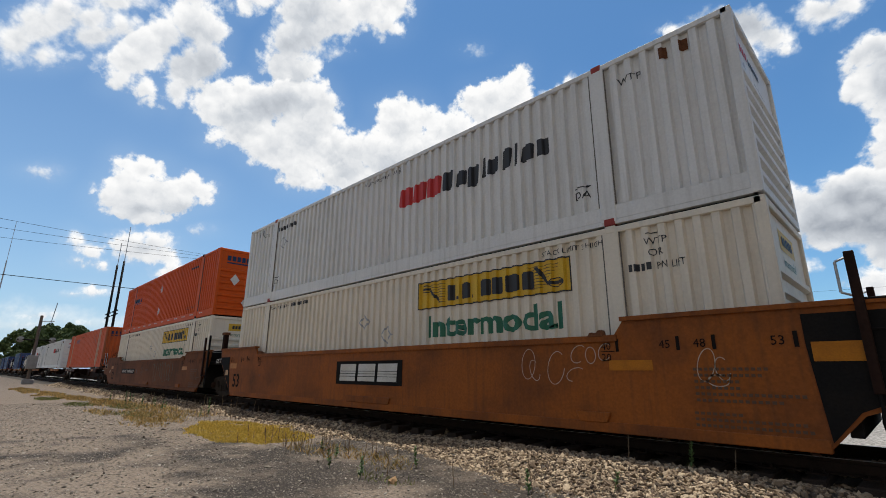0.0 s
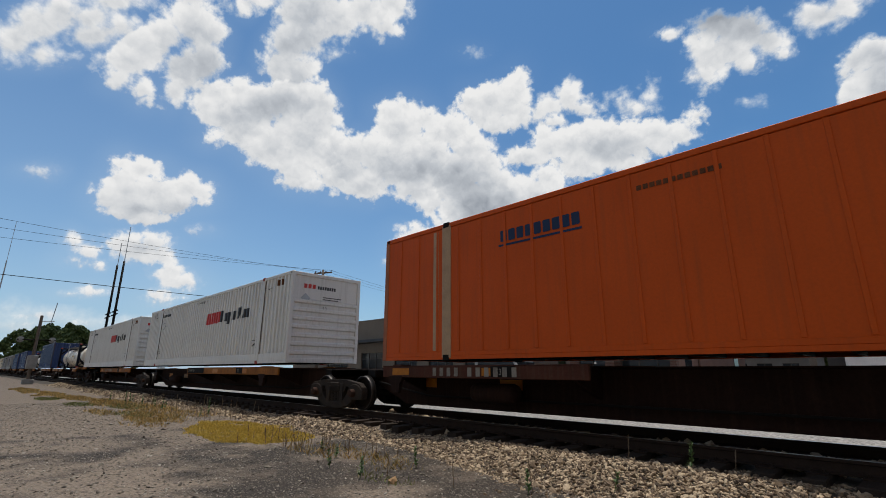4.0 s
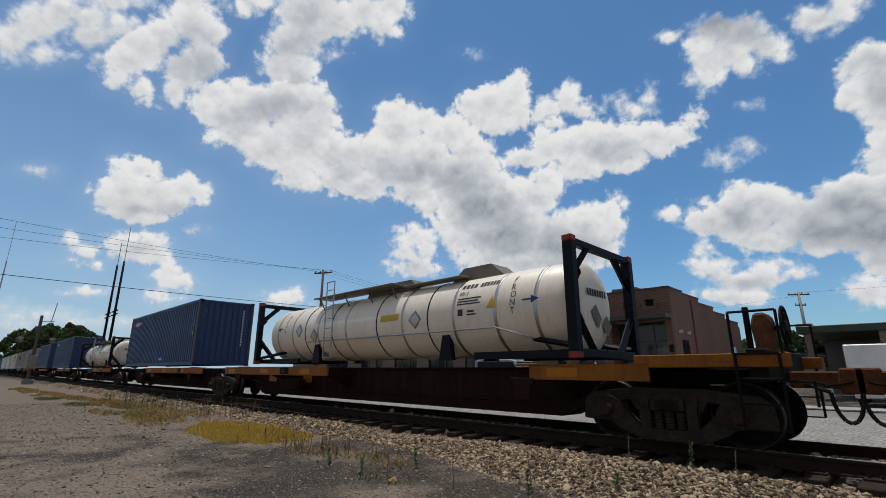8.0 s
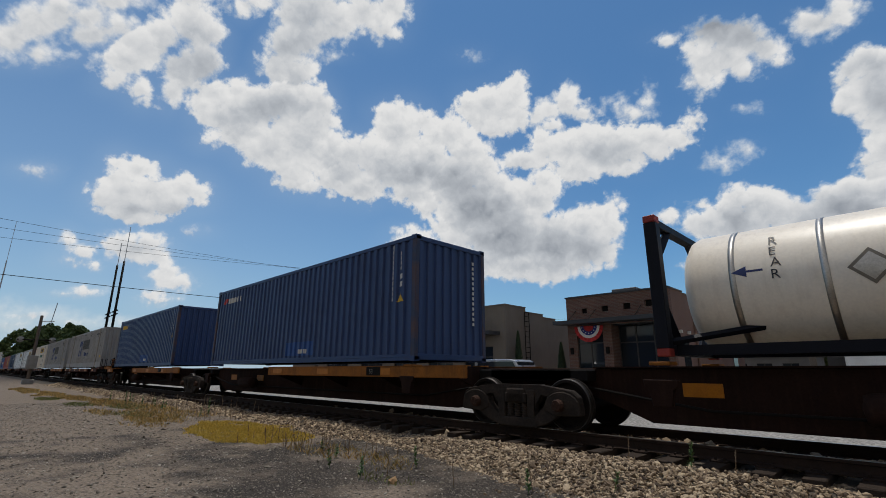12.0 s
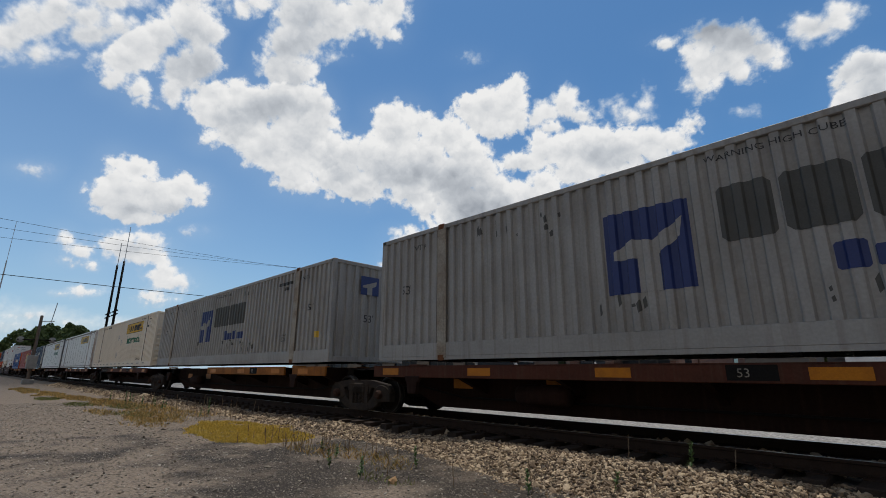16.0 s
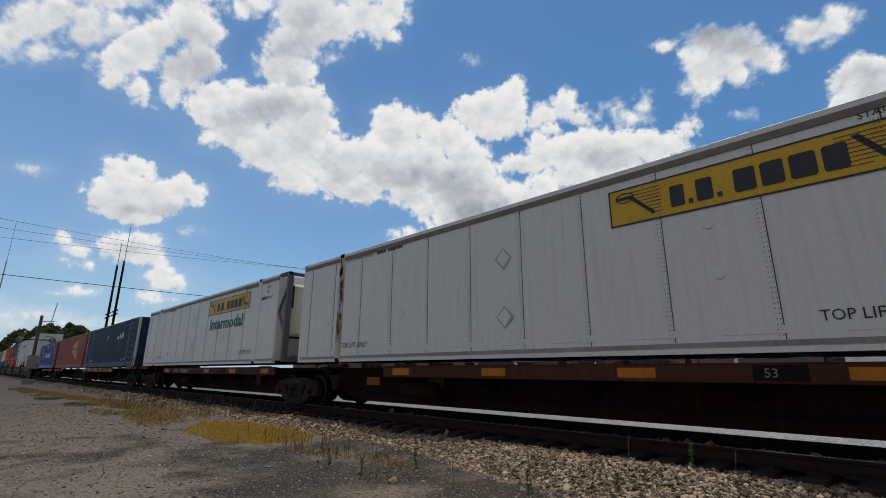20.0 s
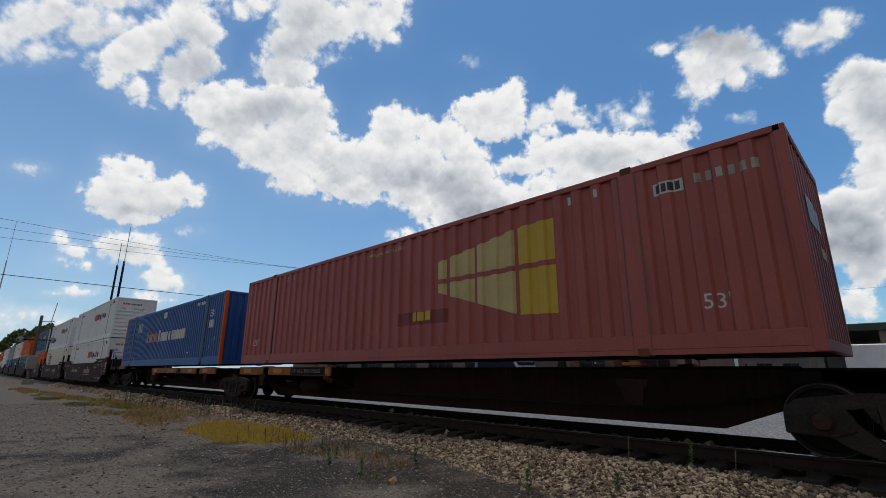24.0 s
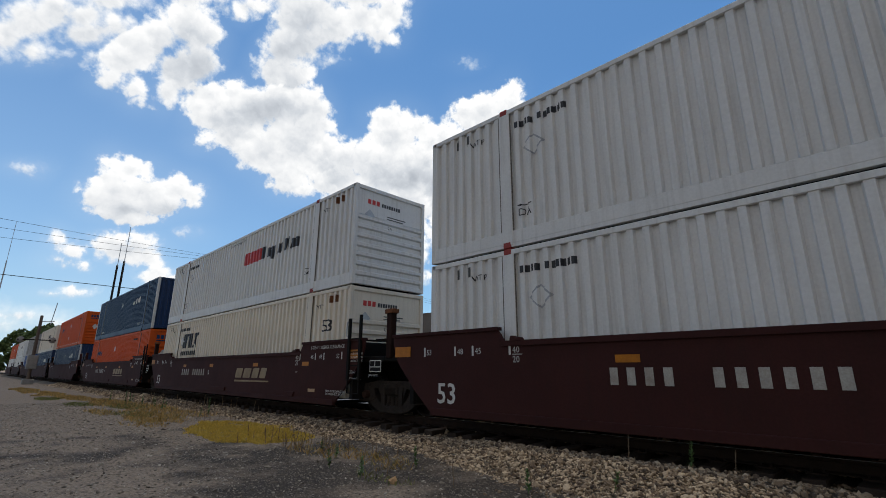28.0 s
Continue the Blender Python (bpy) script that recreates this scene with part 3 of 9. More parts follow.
def lattice(p, seed):
    """Smooth noise from 0 to 1 at the points p (n x 3)."""
    i = np.floor(p).astype(np.int64)
    f = p - i
    f = f * f * (3 - 2 * f)
    out = np.zeros(len(p))
    for dx in (0, 1):
        for dy in (0, 1):
            for dz in (0, 1):
                h = ((i[:, 0] + dx) * 73856093) ^ ((i[:, 1] + dy) * 19349663) ^ ((i[:, 2] + dz) * 83492791) ^ (seed * 2654435)
                h = (h ^ (h >> 13)) * 1274126177
                h = ((h ^ (h >> 16)) & 0xFFFF) / 65535.0
                w = (f[:, 0] if dx else 1 - f[:, 0]) * (f[:, 1] if dy else 1 - f[:, 1]) * (f[:, 2] if dz else 1 - f[:, 2])
                out += h * w
    return out


def fractal(p, octaves, seed):
    total, amp, norm_ = np.zeros(len(p)), 1.0, 0.0
    for o in range(octaves):
        v = lattice(p * (2.03 ** o) + 17.3 * o, seed + o)
        total += amp * v
        norm_ += amp
        amp *= 0.55
    return total / norm_


def cloud_backdrop():
    """A far curved sheet that carries the clouds: clear air lets the sky through, cloud glows. The puffs give each cloud's bulk; the material's billows give its edge and relief."""
    a = np.radians(np.linspace(-112, 22, 480))
    e = np.radians(np.linspace(-0.5, 60, 216))
    A, E = [g.ravel() for g in np.meshgrid(a, e)]
    d = np.stack([np.sin(A) * np.cos(E), np.cos(A) * np.cos(E), np.sin(E)], 1)
    mid = np.array([AIM[0], AIM[1], AIM[2] - EYE[2]])
    right = np.array([math.cos(YAW), math.sin(YAW), 0.0])
    top = np.cross(right, mid)
    depth = np.maximum(d @ mid, 0.2)
    warp = np.stack([fractal(d * 14, 3, 3), fractal(d * 14, 3, 13)], 1) - 0.5
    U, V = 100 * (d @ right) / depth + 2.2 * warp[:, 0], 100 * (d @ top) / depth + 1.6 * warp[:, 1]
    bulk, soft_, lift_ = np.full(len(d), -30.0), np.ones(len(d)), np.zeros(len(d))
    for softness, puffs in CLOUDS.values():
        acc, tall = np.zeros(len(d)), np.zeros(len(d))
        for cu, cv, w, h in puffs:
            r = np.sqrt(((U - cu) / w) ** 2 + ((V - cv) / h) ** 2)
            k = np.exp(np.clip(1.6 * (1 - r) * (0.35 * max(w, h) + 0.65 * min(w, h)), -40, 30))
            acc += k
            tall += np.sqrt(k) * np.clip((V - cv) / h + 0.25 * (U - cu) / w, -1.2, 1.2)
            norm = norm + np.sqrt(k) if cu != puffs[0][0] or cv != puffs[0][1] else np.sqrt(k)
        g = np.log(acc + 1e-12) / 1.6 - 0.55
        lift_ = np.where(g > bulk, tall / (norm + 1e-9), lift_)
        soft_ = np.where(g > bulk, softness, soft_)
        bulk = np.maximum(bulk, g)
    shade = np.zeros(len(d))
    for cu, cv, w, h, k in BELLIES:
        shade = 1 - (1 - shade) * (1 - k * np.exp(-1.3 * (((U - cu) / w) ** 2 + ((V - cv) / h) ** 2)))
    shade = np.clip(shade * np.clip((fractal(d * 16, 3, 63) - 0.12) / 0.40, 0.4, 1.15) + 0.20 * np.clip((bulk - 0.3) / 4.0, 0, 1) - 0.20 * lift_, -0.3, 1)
    inside = np.clip((np.radians(58) - E) / radians(6), 0, 1) * np.clip((A + radians(111)) / radians(5), 0, 1) * np.clip((radians(21) - A) / radians(5), 0, 1)
    bulk = np.where(inside > 0, bulk, -30.0)
    dE, dA = np.degrees(E), np.degrees(A)
    haze = np.clip(1 - dE / 16, 0, 1) ** 2 * (0.30 + 0.18 * np.clip((-dA - 20) / 40, 0, 1)) + np.clip(1 - dE / 42, 0, 1) * (0.02 + 0.36 * np.clip((-dA - 25) / 50, 0, 1)) + 0.10 * np.exp(-((np.clip(bulk, -30, 0) / 3.2) ** 2)) * np.clip((-dA - 20) / 40, 0.25, 1)
    nx, ny = len(a), len(e)
    far = 3600.0
    me = bpy.data.meshes.new("backdrop")
    idx = np.arange(nx * ny).reshape(ny, nx)
    faces = np.stack([idx[:-1, :-1].ravel(), idx[:-1, 1:].ravel(), idx[1:, 1:].ravel(), idx[1:, :-1].ravel()], 1)
    me.from_pydata((d * far).tolist(), [], faces.tolist())
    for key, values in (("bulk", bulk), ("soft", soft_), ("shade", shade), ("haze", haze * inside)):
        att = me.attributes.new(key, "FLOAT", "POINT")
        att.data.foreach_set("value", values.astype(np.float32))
    for p in me.polygons:
        p.use_smooth = True
    m = bpy.data.materials.new("cumulus_clouds")
    m.use_nodes = True
    n, l = m.node_tree.nodes, m.node_tree.links
    n.remove(n["Principled BSDF"])
    out = n["Material Output"]
    at = {}
    for key in ("bulk", "soft", "shade", "haze"):
        at[key] = n.new("ShaderNodeAttribute")
        at[key].attribute_name = key

    def calc(op, a_, b_=None, c_=None, clamp=False):
        node = n.new("ShaderNodeMath")
        node.operation, node.use_clamp = op, clamp
        for i, v in enumerate((a_, b_, c_)):
            if isinstance(v, (int, float)):
                node.inputs[i].default_value = v
            elif v is not None:
                l.new(v, node.inputs[i])
        return node.outputs[0]

    tc = n.new("ShaderNodeTexCoord")
    curl = n.new("ShaderNodeTexNoise")
    curl.inputs["Scale"].default_value, curl.inputs["Detail"].default_value, curl.inputs["Roughness"].default_value = 0.010, 4.0, 0.6
    l.new(tc.outputs["Object"], curl.inputs["Vector"])
    bend = n.new("ShaderNodeVectorMath")
    bend.operation = "MULTIPLY_ADD"
    l.new(curl.outputs["Color"], bend.inputs[0])
    bend.inputs[1].default_value = (110, 110, 110)
    l.new(tc.outputs["Object"], bend.inputs[2])

    def billows(shift):
        """Rounded heads of several sizes, about -0.5 to 0.5; shift moves the place they are read at."""
        moved = n.new("ShaderNodeVectorMath")
        moved.operation = "ADD"
        l.new(bend.outputs[0], moved.inputs[0])
        moved.inputs[1].default_value = shift
        vor = n.new("ShaderNodeTexVoronoi")
        vor.inputs["Scale"].default_value, vor.inputs["Detail"].default_value, vor.inputs["Roughness"].default_value = 0.0085, 3.0, 0.45
        vor.normalize = True
        l.new(moved.outputs[0], vor.inputs["Vector"])
        return calc("SUBTRACT", 0.42, vor.outputs["Distance"])

    here, above = billows((0, 0, 0)), billows((-6.0, 6.0, 40.0))
    frayed = n.new("ShaderNodeTexNoise")
    frayed.inputs["Scale"].default_value, frayed.inputs["Detail"].default_value, frayed.inputs["Roughness"].default_value = 0.018, 4.5, 0.52
    l.new(tc.outputs["Object"], frayed.inputs["Vector"])
    fray = calc("SUBTRACT", frayed.outputs["Fac"], 0.5)
    # the edge: bulk pushed out by the billows and frayed, then cut sharp or soft
    field = calc("ADD", calc("MULTIPLY_ADD", here, 6.5, at["bulk"].outputs["Fac"]), calc("MULTIPLY", fray, calc("MULTIPLY_ADD", at["soft"].outputs["Fac"], 2.4, 2.2)))
    width = calc("MULTIPLY", at["soft"].outputs["Fac"], 1.7)
    edge = n.new("ShaderNodeMapRange")
    edge.interpolation_type = "SMOOTHSTEP"
    l.new(field, edge.inputs["Value"])
    l.new(calc("MULTIPLY", width, -0.8), edge.inputs["From Min"])
    l.new(calc("MULTIPLY_ADD", width, 1.3, 0.25), edge.inputs["From Max"])
    cover = edge.outputs[0]
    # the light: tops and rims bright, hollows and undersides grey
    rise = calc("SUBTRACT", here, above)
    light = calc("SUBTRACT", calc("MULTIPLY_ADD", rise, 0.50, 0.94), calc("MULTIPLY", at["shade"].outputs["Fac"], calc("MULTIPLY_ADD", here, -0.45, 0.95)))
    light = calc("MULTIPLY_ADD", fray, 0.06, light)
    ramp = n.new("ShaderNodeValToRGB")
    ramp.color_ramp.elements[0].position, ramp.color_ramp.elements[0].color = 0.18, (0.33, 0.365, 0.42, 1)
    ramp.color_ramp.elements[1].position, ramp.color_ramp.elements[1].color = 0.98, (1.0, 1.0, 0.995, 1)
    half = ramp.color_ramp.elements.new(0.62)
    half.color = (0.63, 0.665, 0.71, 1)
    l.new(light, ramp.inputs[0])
    hz = n.new("ShaderNodeMix")
    hz.data_type = "RGBA"
    hz.inputs["B"].default_value = (0.56, 0.71, 0.86, 1)
    l.new(calc("SUBTRACT", 1.0, cover, clamp=True), hz.inputs["Factor"])
    l.new(ramp.outputs[0], hz.inputs["A"])
    glow, clear, mixs = n.new("ShaderNodeEmission"), n.new("ShaderNodeBsdfTransparent"), n.new("ShaderNodeMixShader")
    l.new(hz.outputs["Result"], glow.inputs["Color"])
    l.new(calc("MAXIMUM", cover, at["haze"].outputs["Fac"], clamp=True), mixs.inputs[0])
    l.new(clear.outputs[0], mixs.inputs[1])
    l.new(glow.outputs[0], mixs.inputs[2])
    l.new(mixs.outputs[0], out.inputs[0])
    me.materials.append(m)
    return tagged(new("backdrop", me), "white cumulus clouds drifting in a blue summer sky", "clouds", kind="structure")


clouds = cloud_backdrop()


def dimming_cloud():
    """An unseen low cloud, added overhead to dim the sun: thin at its fore edge, thick behind."""
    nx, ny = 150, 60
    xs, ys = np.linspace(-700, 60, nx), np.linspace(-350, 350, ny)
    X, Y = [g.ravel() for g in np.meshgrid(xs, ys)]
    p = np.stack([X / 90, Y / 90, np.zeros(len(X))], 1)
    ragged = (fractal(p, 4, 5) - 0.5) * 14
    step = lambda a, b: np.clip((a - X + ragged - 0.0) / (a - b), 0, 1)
    # two steps of cover: the sun dims a little early, much more near the end
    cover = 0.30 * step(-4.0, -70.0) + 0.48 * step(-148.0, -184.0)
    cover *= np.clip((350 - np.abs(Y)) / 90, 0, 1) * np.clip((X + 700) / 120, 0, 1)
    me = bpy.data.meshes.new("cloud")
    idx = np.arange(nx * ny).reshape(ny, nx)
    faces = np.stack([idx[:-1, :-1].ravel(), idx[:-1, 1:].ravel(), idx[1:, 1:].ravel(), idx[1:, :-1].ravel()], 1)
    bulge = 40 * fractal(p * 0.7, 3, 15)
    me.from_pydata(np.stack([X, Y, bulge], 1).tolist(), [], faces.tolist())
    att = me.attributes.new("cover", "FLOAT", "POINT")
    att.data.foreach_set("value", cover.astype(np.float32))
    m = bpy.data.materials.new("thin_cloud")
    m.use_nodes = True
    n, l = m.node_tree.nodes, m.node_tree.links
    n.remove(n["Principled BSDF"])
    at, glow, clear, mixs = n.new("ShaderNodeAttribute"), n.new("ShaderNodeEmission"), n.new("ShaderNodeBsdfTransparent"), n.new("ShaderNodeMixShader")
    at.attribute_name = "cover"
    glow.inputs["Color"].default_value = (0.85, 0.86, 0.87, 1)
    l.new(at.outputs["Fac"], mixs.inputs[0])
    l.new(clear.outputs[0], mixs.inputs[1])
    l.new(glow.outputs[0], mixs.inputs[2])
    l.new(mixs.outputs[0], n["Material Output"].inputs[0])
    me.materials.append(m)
    return tagged(new("backdrop_overhead", me), "unseen thin white cloud added overhead to dim the sun", "clouds", kind="structure")


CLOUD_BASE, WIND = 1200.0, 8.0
overhead = dimming_cloud()


# ---- ground, road, ballast and track ----
def sheet(name, x0, x1, y0, y1, nx, ny, height, material, label, category, kind="structure"):
    xs, ys = np.linspace(x0, x1, nx), np.linspace(y0, y1, ny)
    verts = [(x, y, height(x, y)) for y in ys for x in xs]
    faces = [(j * nx + i, j * nx + i + 1, (j + 1) * nx + i + 1, (j + 1) * nx + i) for j in range(ny - 1) for i in range(nx - 1)]
    me = bpy.data.meshes.new(name)
    me.from_pydata(verts, [], faces)
    me.materials.append(material)
    for p in me.polygons:
        p.use_smooth = True
    return tagged(new(name, me), label, category, kind=kind)


def lot_material():
    """Old asphalt: dark patches, pale worn gravel towards the far left, and a pale dusty spot."""
    m = mat("worn_asphalt", (0.033, 0.0265, 0.0215), 0.95, scale=1.2, amount=0.8, second=(0.060, 0.047, 0.037), grain=55, grain_amount=0.75, bump=1.0, spec=0.2)
    n, l = m.node_tree.nodes, m.node_tree.links
    bsdf = n["Principled BSDF"]
    tc = n.new("ShaderNodeTexCoord")
    vor = n.new("ShaderNodeTexVoronoi")
    vor.inputs["Scale"].default_value = 24.0
    l.new(tc.outputs["Object"], vor.inputs["Vector"])
    noi = n.new("ShaderNodeTexNoise")
    noi.inputs["Scale"].default_value, noi.inputs["Detail"].default_value = 0.9, 9.0
    l.new(tc.outputs["Object"], noi.inputs["Vector"])
    sep = n.new("ShaderNodeSeparateXYZ")
    l.new(tc.outputs["Object"], sep.inputs[0])
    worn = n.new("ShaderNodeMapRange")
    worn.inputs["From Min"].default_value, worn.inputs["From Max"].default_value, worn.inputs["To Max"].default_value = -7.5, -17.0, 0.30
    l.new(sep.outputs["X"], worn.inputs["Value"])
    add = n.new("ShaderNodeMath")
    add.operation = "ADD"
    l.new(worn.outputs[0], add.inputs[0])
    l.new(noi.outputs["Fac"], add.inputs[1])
    mask = n.new("ShaderNodeMapRange")
    mask.inputs["From Min"].default_value, mask.inputs["From Max"].default_value, mask.inputs["To Max"].default_value = 0.49, 0.66, 0.95
    # a pale dusty patch where the surface has worn through
    off = n.new("ShaderNodeVectorMath")
    off.operation = "SUBTRACT"
    off.inputs[1].default_value = (-7.5, 1.3, 0.0)
    l.new(tc.outputs["Object"], off.inputs[0])
    size = n.new("ShaderNodeVectorMath")
    size.operation = "LENGTH"
    l.new(off.outputs[0], size.inputs[0])
    dust = n.new("ShaderNodeMapRange")
    dust.inputs["From Min"].default_value, dust.inputs["From Max"].default_value, dust.inputs["To Min"].default_value, dust.inputs["To Max"].default_value = 0.6, 2.0, 0.20, 0.0
    l.new(size.outputs["Value"], dust.inputs["Value"])
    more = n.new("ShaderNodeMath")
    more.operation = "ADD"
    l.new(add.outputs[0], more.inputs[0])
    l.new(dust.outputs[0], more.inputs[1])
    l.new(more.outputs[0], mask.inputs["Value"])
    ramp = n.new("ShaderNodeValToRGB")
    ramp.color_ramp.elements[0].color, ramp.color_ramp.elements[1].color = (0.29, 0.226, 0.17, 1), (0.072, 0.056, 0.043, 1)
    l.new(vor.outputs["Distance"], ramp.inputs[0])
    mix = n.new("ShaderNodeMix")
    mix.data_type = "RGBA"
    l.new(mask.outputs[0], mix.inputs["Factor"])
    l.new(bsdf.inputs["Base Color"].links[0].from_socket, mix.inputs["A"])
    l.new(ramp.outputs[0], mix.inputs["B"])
    chip = n.new("ShaderNodeTexVoronoi")
    chip.inputs["Scale"].default_value = 60.0
    l.new(tc.outputs["Object"], chip.inputs["Vector"])
    pick = n.new("ShaderNodeSeparateColor")
    l.new(chip.outputs["Color"], pick.inputs[0])
    few = n.new("ShaderNodeMapRange")
    few.inputs["From Min"].default_value, few.inputs["From Max"].default_value, few.inputs["To Max"].default_value = 0.80, 1.0, 0.75
    l.new(pick.outputs[0], few.inputs["Value"])
    m2 = n.new("ShaderNodeMix")
    m2.data_type = "RGBA"
    m2.inputs["B"].default_value = (0.25, 0.215, 0.175, 1)
    l.new(few.outputs[0], m2.inputs["Factor"])
    l.new(mix.outputs["Result"], m2.inputs["A"])
    l.new(m2.outputs["Result"], bsdf.inputs["Base Color"])
    return m


M["lot"] = lot_material()
M["road"] = mat("road_asphalt", (0.20, 0.188, 0.172), 0.9, scale=0.4, amount=0.6, second=(0.15, 0.142, 0.13), grain=45, grain_amount=0.25, bump=0.3)
M["gravel"] = mat("crushed_limestone", (0.27, 0.25, 0.225), 0.95, scale=1.5, amount=0.6, second=(0.17, 0.155, 0.135), grain=14, grain_amount=0.95, bump=1.0)
M["dirt"] = mat("grey_ballast_dirt", (0.080, 0.064, 0.047), 0.95, scale=1.5, amount=0.7, second=(0.042, 0.033, 0.025), grain=40, grain_amount=0.5, bump=0.8)
M["ballast"] = stones("ballast_stone", (0.22, 0.156, 0.098), (0.48, 0.375, 0.25), (0.050, 0.032, 0.021))

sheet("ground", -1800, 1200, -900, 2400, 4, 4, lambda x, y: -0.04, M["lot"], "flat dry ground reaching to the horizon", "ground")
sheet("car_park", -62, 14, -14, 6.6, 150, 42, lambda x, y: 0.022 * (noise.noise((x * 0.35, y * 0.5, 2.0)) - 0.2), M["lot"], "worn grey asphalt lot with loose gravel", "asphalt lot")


def toe(x):
    """Where the near foot of the ballast lies."""
    return 5.75 - 0.7 * math.exp(-((x + 3.0) / 2.4) ** 2) + 0.28 * noise.noise((x * 0.6, 1.5, 0))


def bed(x, y):
    c = abs(y - TRACK_Y)
    if y < TRACK_Y:
        f = min(1, max(0, (y - toe(x)) / 1.25))
        f2 = min(1, max(0, (y - 6.45) / 0.3))
        return -0.05 + 0.30 * f * f * (3 - 2 * f) - 0.075 * f2 + 0.02 * noise.noise((x * 2.2, y * 2.2, 0))
    return (0.25 if c < 1.7 else max(0.02, 0.25 - (c - 1.7) * 0.25)) + 0.015 * noise.noise((x * 2.2, y * 2.2, 0))


ballast = sheet("ballast", -150, 12, 4.3, 10.6, 520, 46, bed, M["dirt"], "pale crushed stone ballast under the railway track", "ballast")
sheet("gravel_strip", -150, 30, 9.6, 19.4, 120, 16, lambda x, y: 0.06 + 0.015 * noise.noise((x, y, 3)), M["gravel"], "light grey gravel strip beside the track", "gravel strip")
sheet("road", -170, 60, 19.4, 23.2, 40, 6, lambda x, y: 0.03, M["road"], "grey asphalt street running along the railway", "street")
sheet("pavement", -170, 60, 23.2, 25.0, 40, 6, lambda x, y: 0.10, mat("concrete_walk", (0.36, 0.35, 0.33), 0.9, scale=0.7, grain=30, bump=0.2), "light concrete pavement before the buildings", "pavement")

track = tagged(new("railway_track"), "rusty steel rails on dark wooden ties", "railway track", kind="structure")
RAIL = [(-0.07, 0.0), (0.07, 0.0), (0.07, 0.012), (0.012, 0.03), (0.010, 0.125), (0.036, 0.135), (0.036, 0.164), (0.030, 0.170), (-0.030, 0.170), (-0.036, 0.164), (-0.036, 0.135), (-0.010, 0.125), (-0.012, 0.03), (-0.07, 0.012)]
for side in (-1, 1):
    y0 = TRACK_Y + side * 0.753
    bm = nb()
    rings = [[bm.verts.new((x, y0 + a, RAIL_Z - 0.17 + b)) for a, b in RAIL] for x in (-420.0, 40.0)]
    k = len(RAIL)
    for i in range(k):
        bm.faces.new((rings[0][i], rings[0][(i + 1) % k], rings[1][(i + 1) % k], rings[1][i]))
    part("rail", bm, M["rail"], track)
    part("rail_head", box(nb(), -420, 40, y0 - 0.026, y0 + 0.026, RAIL_Z - 0.002, RAIL_Z + 0.002), M["rail_top"], track, "worn shiny running surface")


def tie_mesh(seed):
    rnd = random.Random(seed)
    bm = bevel(box(nb(), -0.115, 0.115, -1.30, 1.30, -0.17, 0.0), 0.012)
    for v in bm.verts:
        v.co.x += rnd.uniform(-0.006, 0.006)
        v.co.z += rnd.uniform(-0.006, 0.004)
    me = bpy.data.meshes.new("tie")
    bmesh.ops.recalc_face_normals(bm, faces=bm.faces[:])
    bm.to_mesh(me)
    bm.free()
    me.materials.append(M["tie"])
    return me


TIES = [tie_mesh(i) for i in range(5)]
rnd = random.Random(4)
for i in range(290):
    ob = part("tie", TIES[i % 5], None, track)
    ob.location = (3.0 - 0.508 * i + rnd.uniform(-0.03, 0.03), TRACK_Y + rnd.uniform(-0.06, 0.06), RAIL_Z - 0.172 + rnd.uniform(-0.012, 0.0))
    ob.rotation_euler = (0, 0, rnd.uniform(-0.02, 0.02))
bm = nb()
for i in range(120):
    x = 3.0 - 0.508 * i
    for side in (-1, 1):
        y0 = TRACK_Y + side * 0.753
        box(bm, x - 0.10, x + 0.10, y0 - 0.18, y0 + 0.18, RAIL_Z - 0.178, RAIL_Z - 0.158)
        for dx, dy in ((-0.05, -0.095), (0.05, 0.095), (0.06, -0.10)):
            box(bm, x + dx - 0.012, x + dx + 0.012, y0 + dy - 0.015, y0 + dy + 0.015, RAIL_Z - 0.16, RAIL_Z - 0.125)
tagged(part("tie_plate", bm, M["rail"], track), kind="stuff")


# ---- the train ----
THINGS = []      # (thing, place along the track at the start, y, z)
WHEELSETS = []   # (wheelset, x on its truck)
NEAR = -1.0


